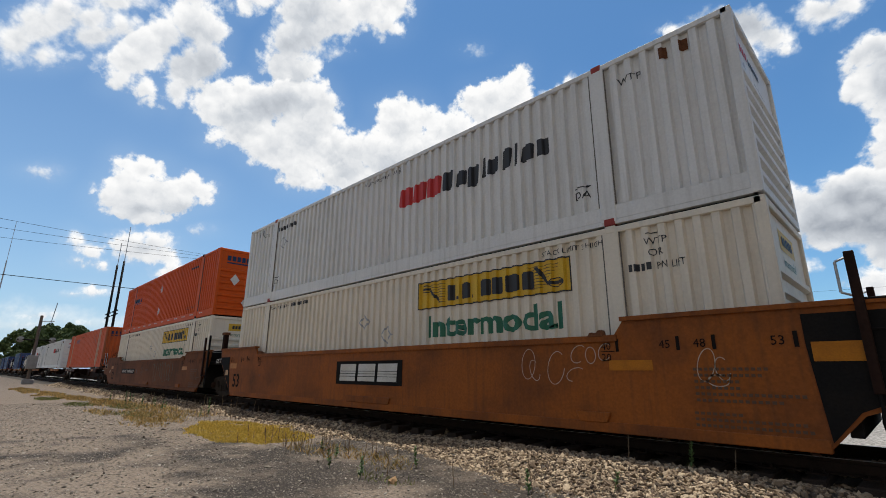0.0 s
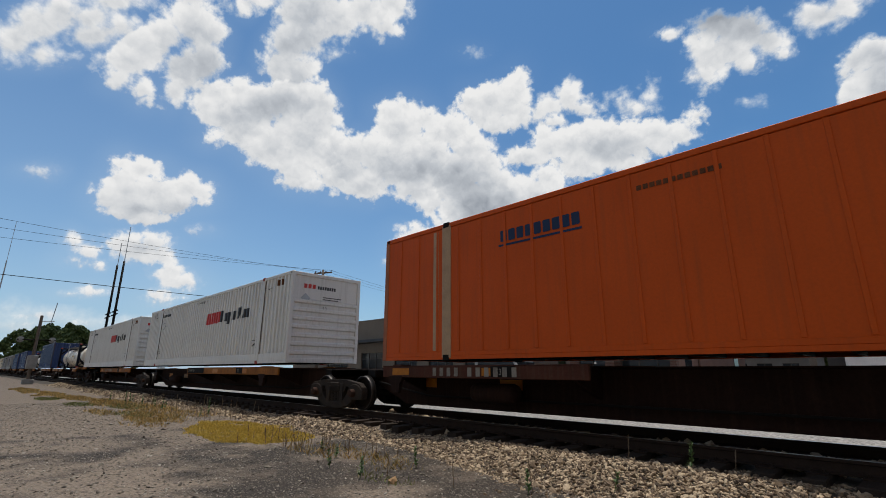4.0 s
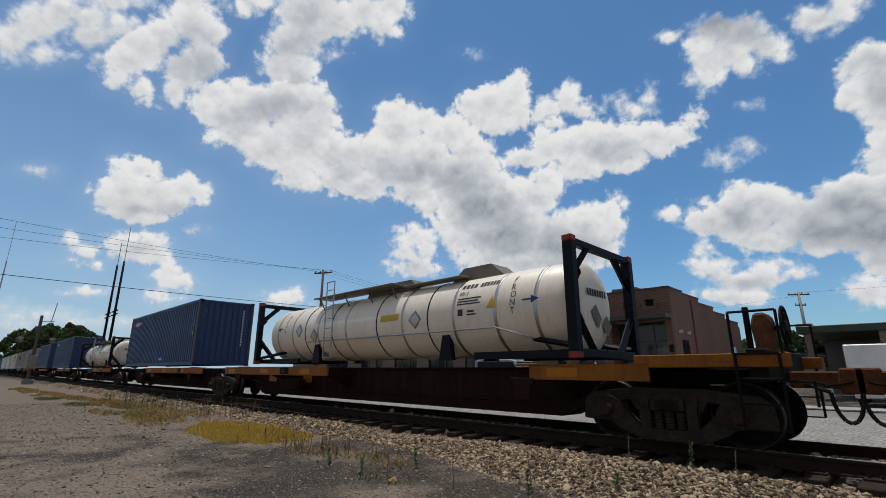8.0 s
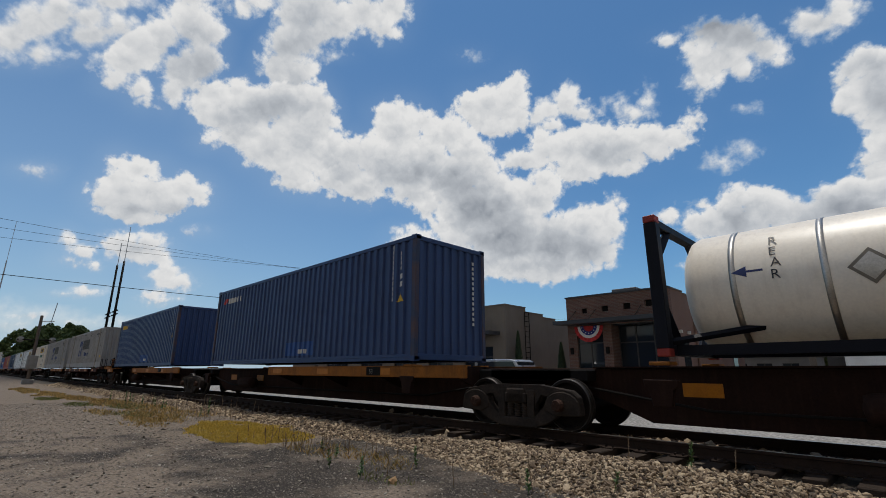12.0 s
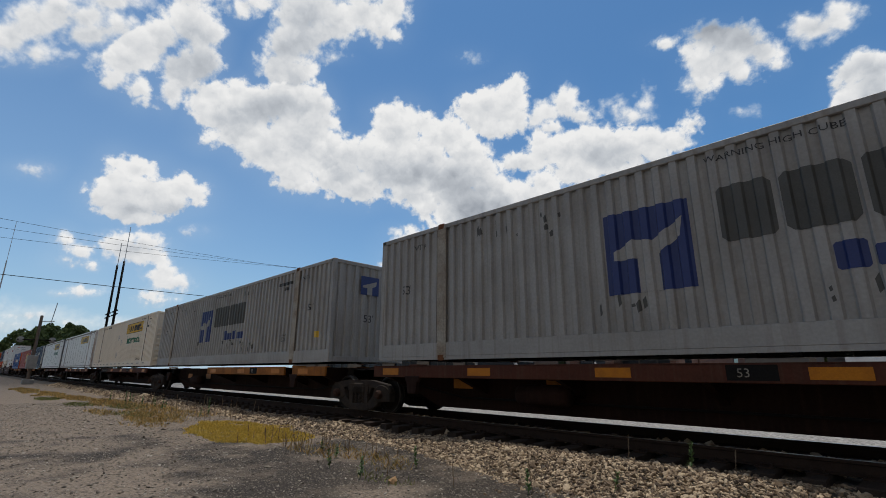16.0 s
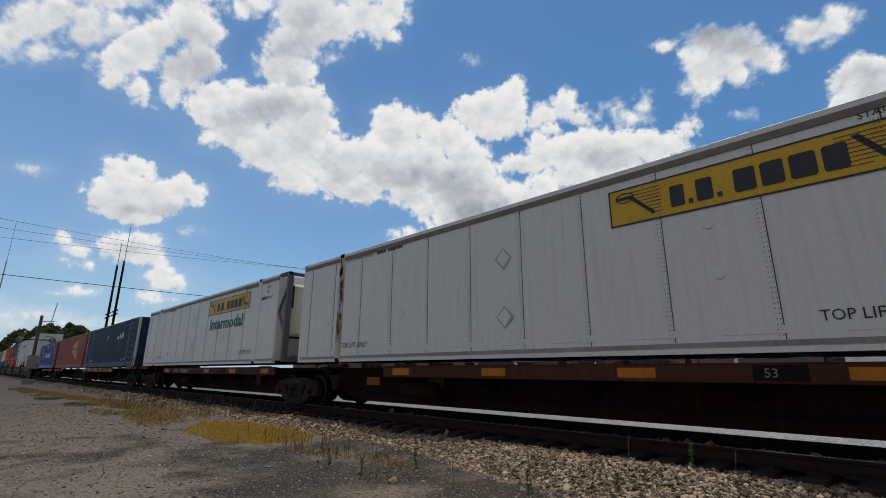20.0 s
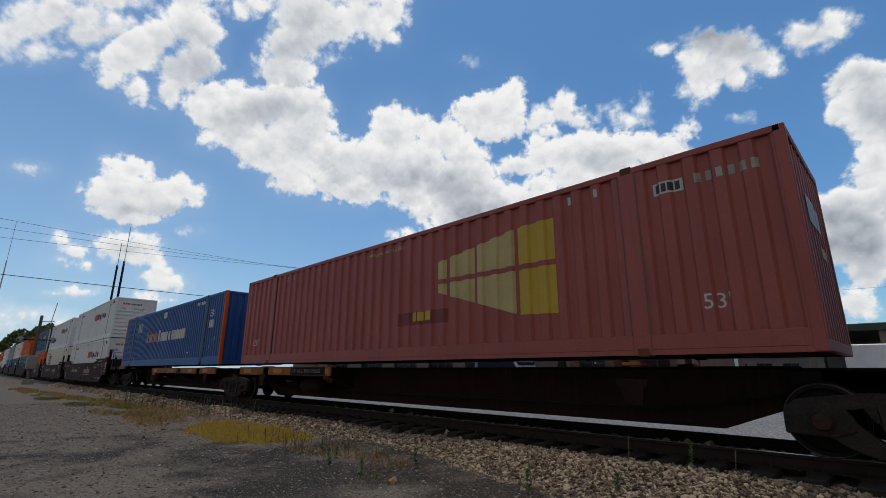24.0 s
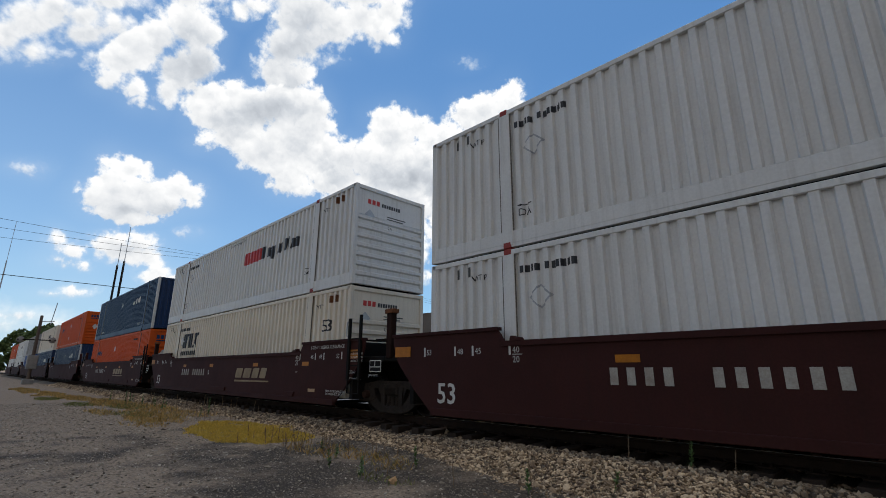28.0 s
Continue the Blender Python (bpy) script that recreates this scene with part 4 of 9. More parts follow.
def truck_proto():
    """A freight truck: bolster, two cast side frames with openings, springs, and two wheelsets."""
    t = part("truck", bevel(box(nb(), -0.20, 0.20, -1.08, 1.08, 0.42, 0.68), 0.03), M["truck"], None, "dusty cast steel truck")
    for s in (-1, 1):
        y0, y1 = s * 0.98 - 0.07, s * 0.98 + 0.07
        bm = nb()
        # heavy top and bottom members, pedestals and columns leave two rounded windows and the spring nest open
        prism(bm, [(-1.26, 0.44), (-1.24, 0.56), (-1.12, 0.66), (-0.5, 0.74), (0.5, 0.74), (1.12, 0.66), (1.24, 0.56), (1.26, 0.44), (0.95, 0.50), (0.50, 0.60), (-0.50, 0.60), (-0.95, 0.50)], y0, y1)
        for q in (-1, 1):
            # a rounded jaw over the axle box, and a tension member that sweeps down under the springs
            jaw = [(q * (0.93 + 0.33 * math.cos(a)), 0.40 + 0.24 * math.sin(a)) for a in [math.pi * k / 9 for k in range(10)]]
            prism(bm, [(q * 1.26, 0.27), *jaw, (q * 0.60, 0.33), (q * 0.78, 0.25)], y0 - 0.02, y1 + 0.02)
            prism(bm, [(q * 0.86, 0.26), (q * 0.66, 0.50), (q * 0.57, 0.38), (q * 0.49, 0.28), (q * 0.36, 0.21), (q * 0.34, 0.05), (q * 0.44, 0.05), (q * 0.60, 0.10), (q * 0.74, 0.18)], y0, y1)
            prism(bm, [(q * 0.40, 0.66), (q * 0.66, 0.66), (q * 0.50, 0.57), (q * 0.42, 0.44), (q * 0.38, 0.30)], y0 + 0.01, y1 - 0.01)
            prism(bm, [(q * 0.24, 0.10), (q * 0.39, 0.14), (q * 0.37, 0.40), (q * 0.42, 0.66), (q * 0.24, 0.66)], y0 - 0.01, y1 + 0.01)
        prism(bm, [(-0.46, 0.07), (-0.36, 0.03), (0.36, 0.03), (0.46, 0.07), (0.40, 0.19), (-0.40, 0.19)], y0 - 0.02, y1 + 0.02)
        part("side_frame", bevel(bm, 0.016), M["truck"], t)
        for cx in (-0.155, 0.0, 0.155):
            coil = []
            for k in range(6):
                z = 0.19 + k * 0.040
                coil += [(0.056, z), (0.074, z + 0.010), (0.074, z + 0.020), (0.056, z + 0.030)]
            part("spring", lathe(nb(), coil, 12, "z", (cx, s * 0.98, 0)), M["truck"], t, smooth=True)
        part("bolster_end", bevel(box(nb(), -0.23, 0.23, s * 0.98 - 0.10, s * 0.98 + 0.10, 0.43, 0.60), 0.02), M["truck"], t)
        # dark plate added behind the springs to keep background light from showing through
        part("friction_wedge", box(nb(), -0.24, 0.24, s * 0.86 - 0.02, s * 0.86 + 0.02, 0.12, 0.62), M["black"], t)
        for q in (-1, 1):
            bm = lathe(nb(), [(0.0, -0.10), (0.08, -0.10), (0.10, -0.06), (0.10, 0.08), (0.0, 0.08)], 16, "y", (q * 0.889, s * 1.08, 0.419))
            for k in range(3):
                ang = 0.5 + k * 2.1
                rod(bm, (q * 0.889 + 0.05 * math.cos(ang), s * 1.08 - 0.12, 0.419 + 0.05 * math.sin(ang)), (q * 0.889 + 0.05 * math.cos(ang), s * 1.08 + 0.1, 0.419 + 0.05 * math.sin(ang)), 0.016, 6)
            part("bearing", bm, M["rusty_cap"], t, "rusty bearing cap")
    part("brake_beam", tube(nb(), [(-0.42, -0.8, 0.36), (-0.42, 0.8, 0.36)], 0.035), M["black"], t)
    part("brake_beam", tube(nb(), [(0.42, -0.8, 0.36), (0.42, 0.8, 0.36)], 0.035), M["black"], t)
    for q in (-1, 1):
        bm = nb()
        lathe(bm, [(0.075, -1.0), (0.085, -0.85), (0.085, 0.85), (0.075, 1.0)], 16)
        for s in (-1, 1):
            p = [(0.13, 0.80), (0.13, 0.69), (0.20, 0.705), (0.34, 0.72), (0.36, 0.80), (0.395, 0.80), (0.405, 0.795), (0.405, 0.69), (0.43, 0.675), (0.44, 0.665), (0.42, 0.655), (0.36, 0.655), (0.34, 0.70), (0.2, 0.67), (0.13, 0.655)]
            lathe(bm, [(r, s * y) for r, y in p], 40)
        w = part("wheelset", bm, M["wheel"], t, "dark wheels on an axle", smooth=False)
        w.location = (q * 0.889, 0, 0.419)
        for s in (-1, 1):
            part("tread", lathe(nb(), [(0.408, s * 0.70), (0.4195, s * 0.705), (0.418, s * 0.79), (0.405, s * 0.802), (0.402, s * 0.79), (0.402, s * 0.70), (0.408, s * 0.70)], 40, cap=False), M["tread"], w, "bright worn wheel tread", smooth=True)
        WHEELSETS.append(w)
    return t


TRUCK = truck_proto()
TRUCK["first"] = 1


def add_truck(car, x):
    if TRUCK.get("first"):
        del TRUCK["first"]
        t = TRUCK
    else:
        t = copy_thing(TRUCK, Matrix.Identity(4))
        for o in t.children:
            if o.name.startswith("wheelset"):
                WHEELSETS.append(o)
    t.parent = car
    t.location = (x, 0, 0)
    return t


def coupler(car, x, way):
    """Coupler, draft gear and air hose at an end; way is 1 towards +x."""
    bm = box(nb(), min(x, x + way * 0.75), max(x, x + way * 0.75), -0.11, 0.11, 0.76, 0.98)
    prism(bm, [(x + way * 0.70, 0.70), (x + way * 0.95, 0.70), (x + way * 0.98, 0.84), (x + way * 0.95, 1.02), (x + way * 0.70, 1.02)], -0.17, 0.14)
    part("coupler", bevel(bm, 0.02), M["rust"], car, "rusty knuckle coupler")
    p = [(x + way * 0.2, -0.32, 0.82)]
    for k in range(9):
        a = math.pi * k / 8
        p.append((x + way * (0.45 + 0.30 * (1 - math.cos(a)) / 2), -0.32, 0.72 - 0.36 * math.sin(a)))
    part("air_hose", tube(nb(), p, 0.026), M["rubber"], car, "black rubber air hose")
    bm = tube(nb(), [(x + way * 0.1, -1.25, 0.86), (x + way * 0.42, -1.2, 0.86), (x + way * 0.42, -0.3, 0.80), (x + way * 0.75, -0.12, 0.86)], 0.016)
    tube(bm, [(x + way * 0.42, -1.2, 0.86), (x + way * 0.42, -1.22, 0.58)], 0.014)
    part("uncoupling_lever", bm, M["black"], car)


def brake_wheel(parent, c, axis, r, hub):
    """A spoked hand wheel; axis 0 faces along the track, 1 across it."""
    ring = lambda a, q, off=0.0: (c[0] + off, c[1] + q * math.cos(a), c[2] + q * math.sin(a)) if axis == 0 else (c[0] + q * math.cos(a), c[1] + off, c[2] + q * math.sin(a))
    bm = tube(nb(), [ring(2 * math.pi * i / 24, r) for i in range(25)], 0.017)
    for i in range(7):
        rod(bm, ring(2 * math.pi * i / 7, hub * 0.8), ring(2 * math.pi * i / 7, r), 0.015, 6)
    w_ = part("brake_wheel", bm, M["black"], parent)
    part("hub", lathe(nb(), [(0.0, -0.05), (hub * 0.7, -0.045), (hub, -0.02), (hub, 0.03), (0.0, 0.04)], 18, "x" if axis == 0 else "y", c), M["truck"], w_)


def hand_brake(car, x, y, z, way=1):
    """A hand brake wheel, facing outwards, on a tapered gear housing and a narrow stand."""
    bm = prism(nb(), [(x - 0.10, z - 0.30), (x + 0.10, z - 0.34), (x + 0.12, z + 0.10), (x + 0.06, z + 0.20), (x - 0.08, z + 0.20), (x - 0.13, z + 0.05)], y - 0.13, y + 0.13)
    b = part("hand_brake", bevel(bm, 0.03), M["rust"], car, "rusty hand brake housing")
    part("brake_stand", bevel(box(nb(), x - 0.07, x + 0.07, y - 0.09, y + 0.09, z - 0.66, z - 0.30), 0.01), M["black"], car)
    part("brake_post", bevel(box(nb(), x - 0.22, x - 0.15, y - 0.03, y + 0.03, z - 0.62, z + 0.30), 0.008), M["black"], car)
    part("brake_shaft", rod(nb(), (x, y, z), (x + way * 0.24, y, z), 0.03), M["black"], b)
    brake_wheel(b, (x + way * 0.24, y, z), 0, 0.27, 0.09)


def ladder(car, x0, x1, y, z0, z1, rungs, material, name="ladder", top=True):
    bm = nb()
    for x in (x0, x1):
        rod(bm, (x, y, z0), (x, y, z1), 0.018, 6)
    for i in range(rungs):
        z = z0 + (z1 - z0) * (i + (0.0 if top else 0.5)) / max(1, rungs - (1 if top else 0))
        rod(bm, (x0, y, z), (x1, y, z), 0.013, 6)
    return part(name, bm, material, car)


# ---- containers; origin at the middle of the base ----
def castings(c, xs, w, h, material):
    for x in xs:
        for y in (-w / 2 + 0.085, w / 2 - 0.085):
            for z in (0.06, h - 0.055):
                bm = bevel(box(nb(), x - 0.088, x + 0.088, y - 0.09, y + 0.09, z - 0.06, z + 0.06), 0.012)
                s = -1 if y < 0 else 1
                rod(bm, (x, y + s * 0.07, z), (x, y + s * 0.092, z), 0.035, 10)
                part("corner_casting", bm, material, c)


def ribbed(length, z0, z1, y, s, pitch, depth, x0):
    """A corrugated sheet along x, its front at y, facing s (-1 near, +1 far)."""
    bm = nb()
    xs, k = [x0], math.floor(x0 / pitch)
    while k * pitch < x0 + length:
        for u in RIB:
            x = (k + u) * pitch
            if x0 < x < x0 + length:
                xs.append(x)
        k += 1
    xs.append(x0 + length)
    prev = None
    for x in xs:
        yy = y - s * wave(x, pitch, depth)
        pair = (bm.verts.new((x, yy, z0)), bm.verts.new((x, yy, z1)))
        if prev:
            bm.faces.new((prev[0], pair[0], pair[1], prev[1]))
        prev = pair
    return bm


def ribbed_end(w, z0, z1, x, pitch, depth):
    bm = ribbed(w, z0, z1, 0, -1, pitch, depth, -w / 2)
    for v in bm.verts:
        v.co = Vector((x - v.co.y, v.co.x, v.co.z))
    return bm


def barred_end(w, z0, z1, x, count, depth):
    """An end wall stiffened by level bars."""
    bm = nb()
    rows = []
    step = (z1 - z0) / count
    for i in range(count):
        z = z0 + i * step
        rows += [(x - depth, z), (x - depth, z + step * 0.42), (x, z + step * 0.56), (x, z + step * 0.86), (x - depth, z + step)]
    prev = None
    for px, z in rows:
        pair = (bm.verts.new((px, -w / 2, z)), bm.verts.new((px, w / 2, z)))
        if prev:
            bm.faces.new((prev[0], pair[0], pair[1], prev[1]))
        prev = pair
    return bm


def container(label, paint, long=True, h=2.896, pitch=0.282, depth=0.04, end="ribs", rail=0.30, post=None, casting=None, trim=None, smooth=False, lift_post=None):
    """A steel freight container. long: 53 feet with lifting posts at 40 feet, else 40 feet."""
    ln, w = (16.154, 2.591) if long else (12.192, 2.438)
    c = new("shipping_container")
    tagged(c, label, "shipping container", "containers on the train")
    post, casting, trim = post or paint, casting or paint, trim or paint
    hx, hy = ln / 2, w / 2
    c["ln"], c["w"], c["h"], c["pitch"], c["depth"] = ln, w, h, (0 if smooth else pitch), (0 if smooth else depth)
    for s in (-1, 1):
        if smooth:
            bm = box(nb(), -hx + 0.05, hx - 0.05, s * (hy - 0.03) - 0.015, s * (hy - 0.03) + 0.015, rail, h - 0.12)
            part("side_wall", bm, paint, c)
        else:
            part("side_wall", ribbed(ln - 0.2, rail, h - 0.10, s * (hy - 0.012), s, pitch, depth, -hx + 0.1), paint, c)
        part("top_rail", bevel(box(nb(), -hx + 0.05, hx - 0.05, s * hy - (0.07 if s > 0 else 0), s * hy + (0.07 if s < 0 else 0), h - 0.11, h - 0.01), 0.01), trim, c)
        bm = bevel(box(nb(), -hx + 0.08, hx - 0.08, s * (hy - 0.03) - 0.02, s * (hy - 0.03) + 0.02, 0.09, rail), 0.008)
        box(bm, -hx + 0.08, hx - 0.08, s * (hy - 0.06) - 0.05, s * (hy - 0.06) + 0.05, 0.02, 0.09)
        part("bottom_rail", bm, trim, c)
    bm = box(nb(), -hx + 0.06, hx - 0.06, -hy + 0.06, hy - 0.06, h - 0.05, h - 0.03)
    k = 0
    while -hx + 0.3 + k * 0.42 < hx - 0.4:
        x = -hx + 0.3 + k * 0.42
        box(bm, x, x + 0.18, -hy + 0.07, hy - 0.07, h - 0.03, h - 0.012)
        k += 1
    part("roof", bm, trim, c)
    bm, low = nb(), []
    x = -hx + 0.1
    while x < hx - 0.2:
        low += [(x, 0.13), (x + 0.2, 0.13), (x + 0.2, 0.03), (x + 0.25, 0.03), (x + 0.25, 0.13)]
        x += 0.61
    prism(bm, low + [(hx - 0.1, 0.13), (hx - 0.1, 0.16), (-hx + 0.1, 0.16)], -hy + 0.12, hy - 0.12)
    part("base", bm, M["black"], c, "dark cross-member base")
    for sx in (-1, 1):
        for s in (-1, 1):
            part("corner_post", bevel(box(nb(), sx * hx - (0.14 if sx > 0 else 0), sx * hx + (0.14 if sx < 0 else 0), s * hy - (0.12 if s > 0 else 0), s * hy + (0.12 if s < 0 else 0), 0.02, h - 0.01), 0.012), post, c)
            if long:
                x = sx * 6.0
                part("lifting_post", bevel(box(nb(), x - 0.13, x + 0.13, s * (hy - 0.04) - 0.045, s * (hy - 0.04) + 0.045, 0.05, h - 0.06), 0.012), lift_post or post, c)
                if s < 0 and not smooth:
                    for e in (-1, 1):
                        part("post_seam", box(nb(), x + e * 0.139 - 0.007, x + e * 0.139 + 0.007, s * hy + 0.004, s * hy + 0.03, rail, h - 0.11), M["joint"], c)
        part("end_rail", bevel(box(nb(), sx * hx - (0.1 if sx > 0 else 0), sx * hx + (0.1 if sx < 0 else 0), -hy + 0.1, hy - 0.1, h - 0.13, h - 0.02), 0.01), trim, c)
        part("end_sill", bevel(box(nb(), sx * hx - (0.1 if sx > 0 else 0), sx * hx + (0.1 if sx < 0 else 0), -hy + 0.1, hy - 0.1, 0.03, 0.17), 0.01), trim, c)
    if end == "ribs":
        part("end_wall", ribbed_end(w - 0.22, 0.15, h - 0.12, hx - 0.02, 0.27, 0.045), paint, c)
    else:
        bm = barred_end(w - 0.22, 0.15, h * 0.70, hx - 0.01, 7, 0.06)
        box(bm, hx - 0.08, hx - 0.05, -hy + 0.1, hy - 0.1, h * 0.70, h - 0.12)
        part("end_wall", bm, paint, c)
    part("door", box(nb(), -hx + 0.01, -hx + 0.05, -hy + 0.11, -0.01, 0.16, h - 0.13), paint, c)
    part("door", box(nb(), -hx + 0.01, -hx + 0.05, 0.01, hy - 0.11, 0.16, h - 0.13), paint, c)
    castings(c, (-6.008, 6.008), w + (0.012 if long else 0.006), h + 0.004, casting)
    return c


def on(c, body, x, z, height, material, **k):
    """Lettering on a container's near side; x from its middle, z from its base."""
    return words(body, x, z, height, M[material], c, -c["w"] / 2 + 0.012, c["pitch"], c["depth"], **k)


def mark(c, quads, material, label="", name="marking", lift=0.006):
    return shapes(quads, M[material], c, -c["w"] / 2 + 0.012, c["pitch"], c["depth"], name, label, lift=lift)


def blocks(widths, x, z, heights, gap=0.06, lean=0.0, drop=()):
    """A painted trade name as a row of plain blocks."""
    out = []
    for i, (w_, h_) in enumerate(zip(widths, heights)):
        low = 0.28 * heights[0] if i in drop else 0.0
        a, b, q = z - low, z + h_, 0.10 * min(w_, h_)
        out.append([(u + lean * (v - a), v) for u, v in ((x + q, a), (x + w_ - q, a), (x + w_, a + q), (x + w_, b - q), (x + w_ - q, b), (x + q, b), (x, b - q), (x, a + q))])
        x += w_ + gap
    return out


def ship(thing, s, z, y=None):
    THINGS.append((thing, s, TRACK_Y if y is None else y, z))
    thing.matrix_basis = pose(s, TRACK_Y if y is None else y, z)


def carrier_white(label, paint="white", casting="rust_red", name=True):
    """White ribbed container with a red and dark trade name across its side."""
    c = container(label, M[paint], pitch=0.25, depth=0.06, end="bars", casting=M[casting], rail=0.33)
    if name:
        mark(c, blocks([0.44, 0.38, 0.42], 0.74, 1.62, [0.46, 0.46, 0.46], 0.07, 0.12), "letter_red", "red trade name blocks", "trade_mark")
        mark(c, blocks([0.30, 0.30, 0.30, 0.10, 0.27, 0.22, 0.10, 0.27, 0.27], 2.24, 1.64, [0.44, 0.33, 0.33, 0.44, 0.33, 0.42, 0.44, 0.33, 0.33], 0.075, 0.08, (2,)), "dark", "dark trade name blocks", "trade_mark")
    on(c, "WTP", 6.35, 2.37, 0.13, "dark")
    on(c, "WTP", -6.92, 2.40, 0.12, "dark")
    on(c, "DA", 5.43, 0.58, 0.15, "dark")
    mark(c, [rect(5.43, 5.68, 0.78, 0.80), [(5.64, 0.765), (5.74, 0.79), (5.64, 0.815)]], "dark")
    on(c, "DA", -5.72, 0.58, 0.15, "dark")
    mark(c, [rect(-5.68, -5.43, 0.78, 0.80), [(-5.66, 0.765), (-5.76, 0.79), (-5.66, 0.815)]], "dark")
    if name:
        on(c, "WARNING HIGH CUBE", -0.8, 2.60, 0.09, "dark", width=1.57)
    mark(c, bars(-5.75, 2.41, 0.42, 0.13, 4) + bars(-5.22, 2.41, 0.62, 0.13, 6), "dark", name="container_number")
    mark(c, [[(-5.6, 1.95), (-5.35, 2.17), (-5.10, 1.95), (-5.35, 1.73)]], "steel", "worn placard diamond", "placard", lift=0.012)
    mark(c, [[(-5.55, 1.95), (-5.35, 2.13), (-5.15, 1.95), (-5.35, 1.77)]], "white", name="placard", lift=0.016)
    for x in (7.35, 7.05):
        mark(c, [rect(x, x + 0.11, 2.50, 2.70)], "rust", name="vent", lift=0.012)
        mark(c, [rect(-x, -x + 0.11, 2.50, 2.70)], "letter_grey", name="vent", lift=0.012)
    shapes(bars(-0.85, 2.38, 0.45, 0.14, 3), M["letter_red"], c, 8.025, name="trade_mark", end=True)
    shapes(bars(-0.36, 2.38, 0.70, 0.11, 8), M["dark"], c, 8.025, name="trade_mark", end=True)
    shapes([rect(-0.15, 0.55 - 0.1 * (i % 2), 2.12 - 0.07 * i, 2.15 - 0.07 * i) for i in range(3)], M["letter_grey"], c, 8.025, name="small_print", end=True)
    shapes([[(-0.95, 2.05), (-0.78, 2.22), (-0.60, 2.05), (-0.78, 1.88)]], M["steel"], c, 8.03, name="placard", end=True)
    words("53", -0.15, 1.70, 0.12, M["dark"], c, 8.06, end=True)
    return c


def cream_trucker(label, paint="cream", smooth=False, word=True, banner=1.5, wide=3.75, topl=4.65):
    """Ribbed or plain container with a yellow banner of dark blocks, and a green word under it."""
    c = container(label, M[paint], pitch=0.24, depth=0.055, end="bars", smooth=smooth, casting=M["black"] if smooth else None, rail=0.16 if smooth else 0.28)
    b0, b1 = banner, banner + wide
    mark(c, [rect(b0, b1, 1.97, 2.57)], "yellow", "yellow painted banner", "banner", lift=0.006)
    mark(c, [rect(b0, b1, 1.97, 1.995), rect(b0, b1, 2.545, 2.57), rect(b0, b0 + 0.025, 1.995, 2.545), rect(b1 - 0.025, b1, 1.995, 2.545)]
         + [rect(b0 + 0.20 + 0.06 * i, b0 + 0.80, 2.47 - 0.055 * i, 2.48 - 0.055 * i) for i in range(8)] + [rect(b1 - 0.85, b1 - 0.20 - 0.05 * i, 2.47 - 0.055 * i, 2.48 - 0.055 * i) for i in range(8)]
         + [[(b0 + 0.12, 2.43), (b0 + 0.36, 2.43), (b0 + 0.70, 2.09), (b0 + 0.66, 2.06), (b0 + 0.33, 2.38), (b0 + 0.12, 2.38)],
            [(b1 - 0.70, 2.46), (b1 - 0.62, 2.46), (b1 - 0.42, 2.18), (b1 - 0.14, 2.18), (b1 - 0.14, 2.12), (b1 - 0.46, 2.12)]], "dark", name="banner_line", lift=0.011)
    for cx, cz in ((b0 + 0.26, 2.41), (b1 - 0.27, 2.15)):
        ring = [(cx + 0.15 * math.cos(a), cz + 0.085 * math.sin(a)) for a in [2 * math.pi * i / 16 for i in range(17)]]
        mark(c, [[p, q, (cx + (q[0] - cx) * 0.86, cz + (q[1] - cz) * 0.80), (cx + (p[0] - cx) * 0.86, cz + (p[1] - cz) * 0.80)] for p, q in zip(ring, ring[1:])], "dark", name="banner_curl", lift=0.012)
    k = (wide - 1.68) / 2.06
    mark(c, blocks([0.20 * k, 0.06, 0.22 * k, 0.06], b0 + 0.92, 2.09, [0.32, 0.07, 0.32, 0.07], 0.05 * k) + blocks([0.26 * k, 0.26 * k, 0.28 * k, 0.25 * k], b0 + 0.92 + 0.85 * k, 2.09, [0.32] * 4, 0.06 * k), "dark", "dark trade name blocks", "trade_mark", lift=0.013)
    if word:
        on(c, "Intermodal", b0 + 0.30, 1.36, 0.44, "letter_green", width=3.27, bold=0.032)
    on(c, "STACK LIMIT 3 HIGH", 4.70, 2.63, 0.09, "dark", width=1.16)
    on(c, "WTP", 6.50, 2.50, 0.11, "dark")
    mark(c, [rect(6.54, 6.70, 2.67, 2.685)], "dark")
    if not smooth or word:
        on(c, "OR", 6.55, 2.33, 0.11, "dark")
        mark(c, bars(6.22, 2.13, 0.38, 0.11, 4), "dark", name="trade_mark")
        on(c, "PIN LIFT", 6.64, 2.13, 0.11, "dark", width=0.40)
    on(c, "TOP LIFT ONLY", topl, 0.36, 0.13, "dark", width=1.15)
    on(c, "TOP LIFT ONLY", -5.85, 0.36, 0.13, "dark", width=1.15)
    on(c, "STACK LIMIT 3 HIGH", -5.8, 2.62, 0.09, "dark", width=1.16)
    mark(c, bars(-4.45, 2.62, 0.36, 0.10, 4) + bars(-4.0, 2.62, 0.55, 0.10, 6), "dark", name="container_number")
    for px, pz in ((-0.7, 0.75), (-0.7, 1.85)) + (() if smooth else ((0.2, 1.5),)):
        mark(c, [[(px, pz), (px + 0.20, pz + 0.22), (px + 0.40, pz), (px + 0.20, pz - 0.22)]], "steel", "worn placard diamond", "placard", lift=0.010)
        mark(c, [[(px + 0.05, pz), (px + 0.20, pz + 0.17), (px + 0.35, pz), (px + 0.20, pz - 0.17)]], paint, name="placard", lift=0.014)
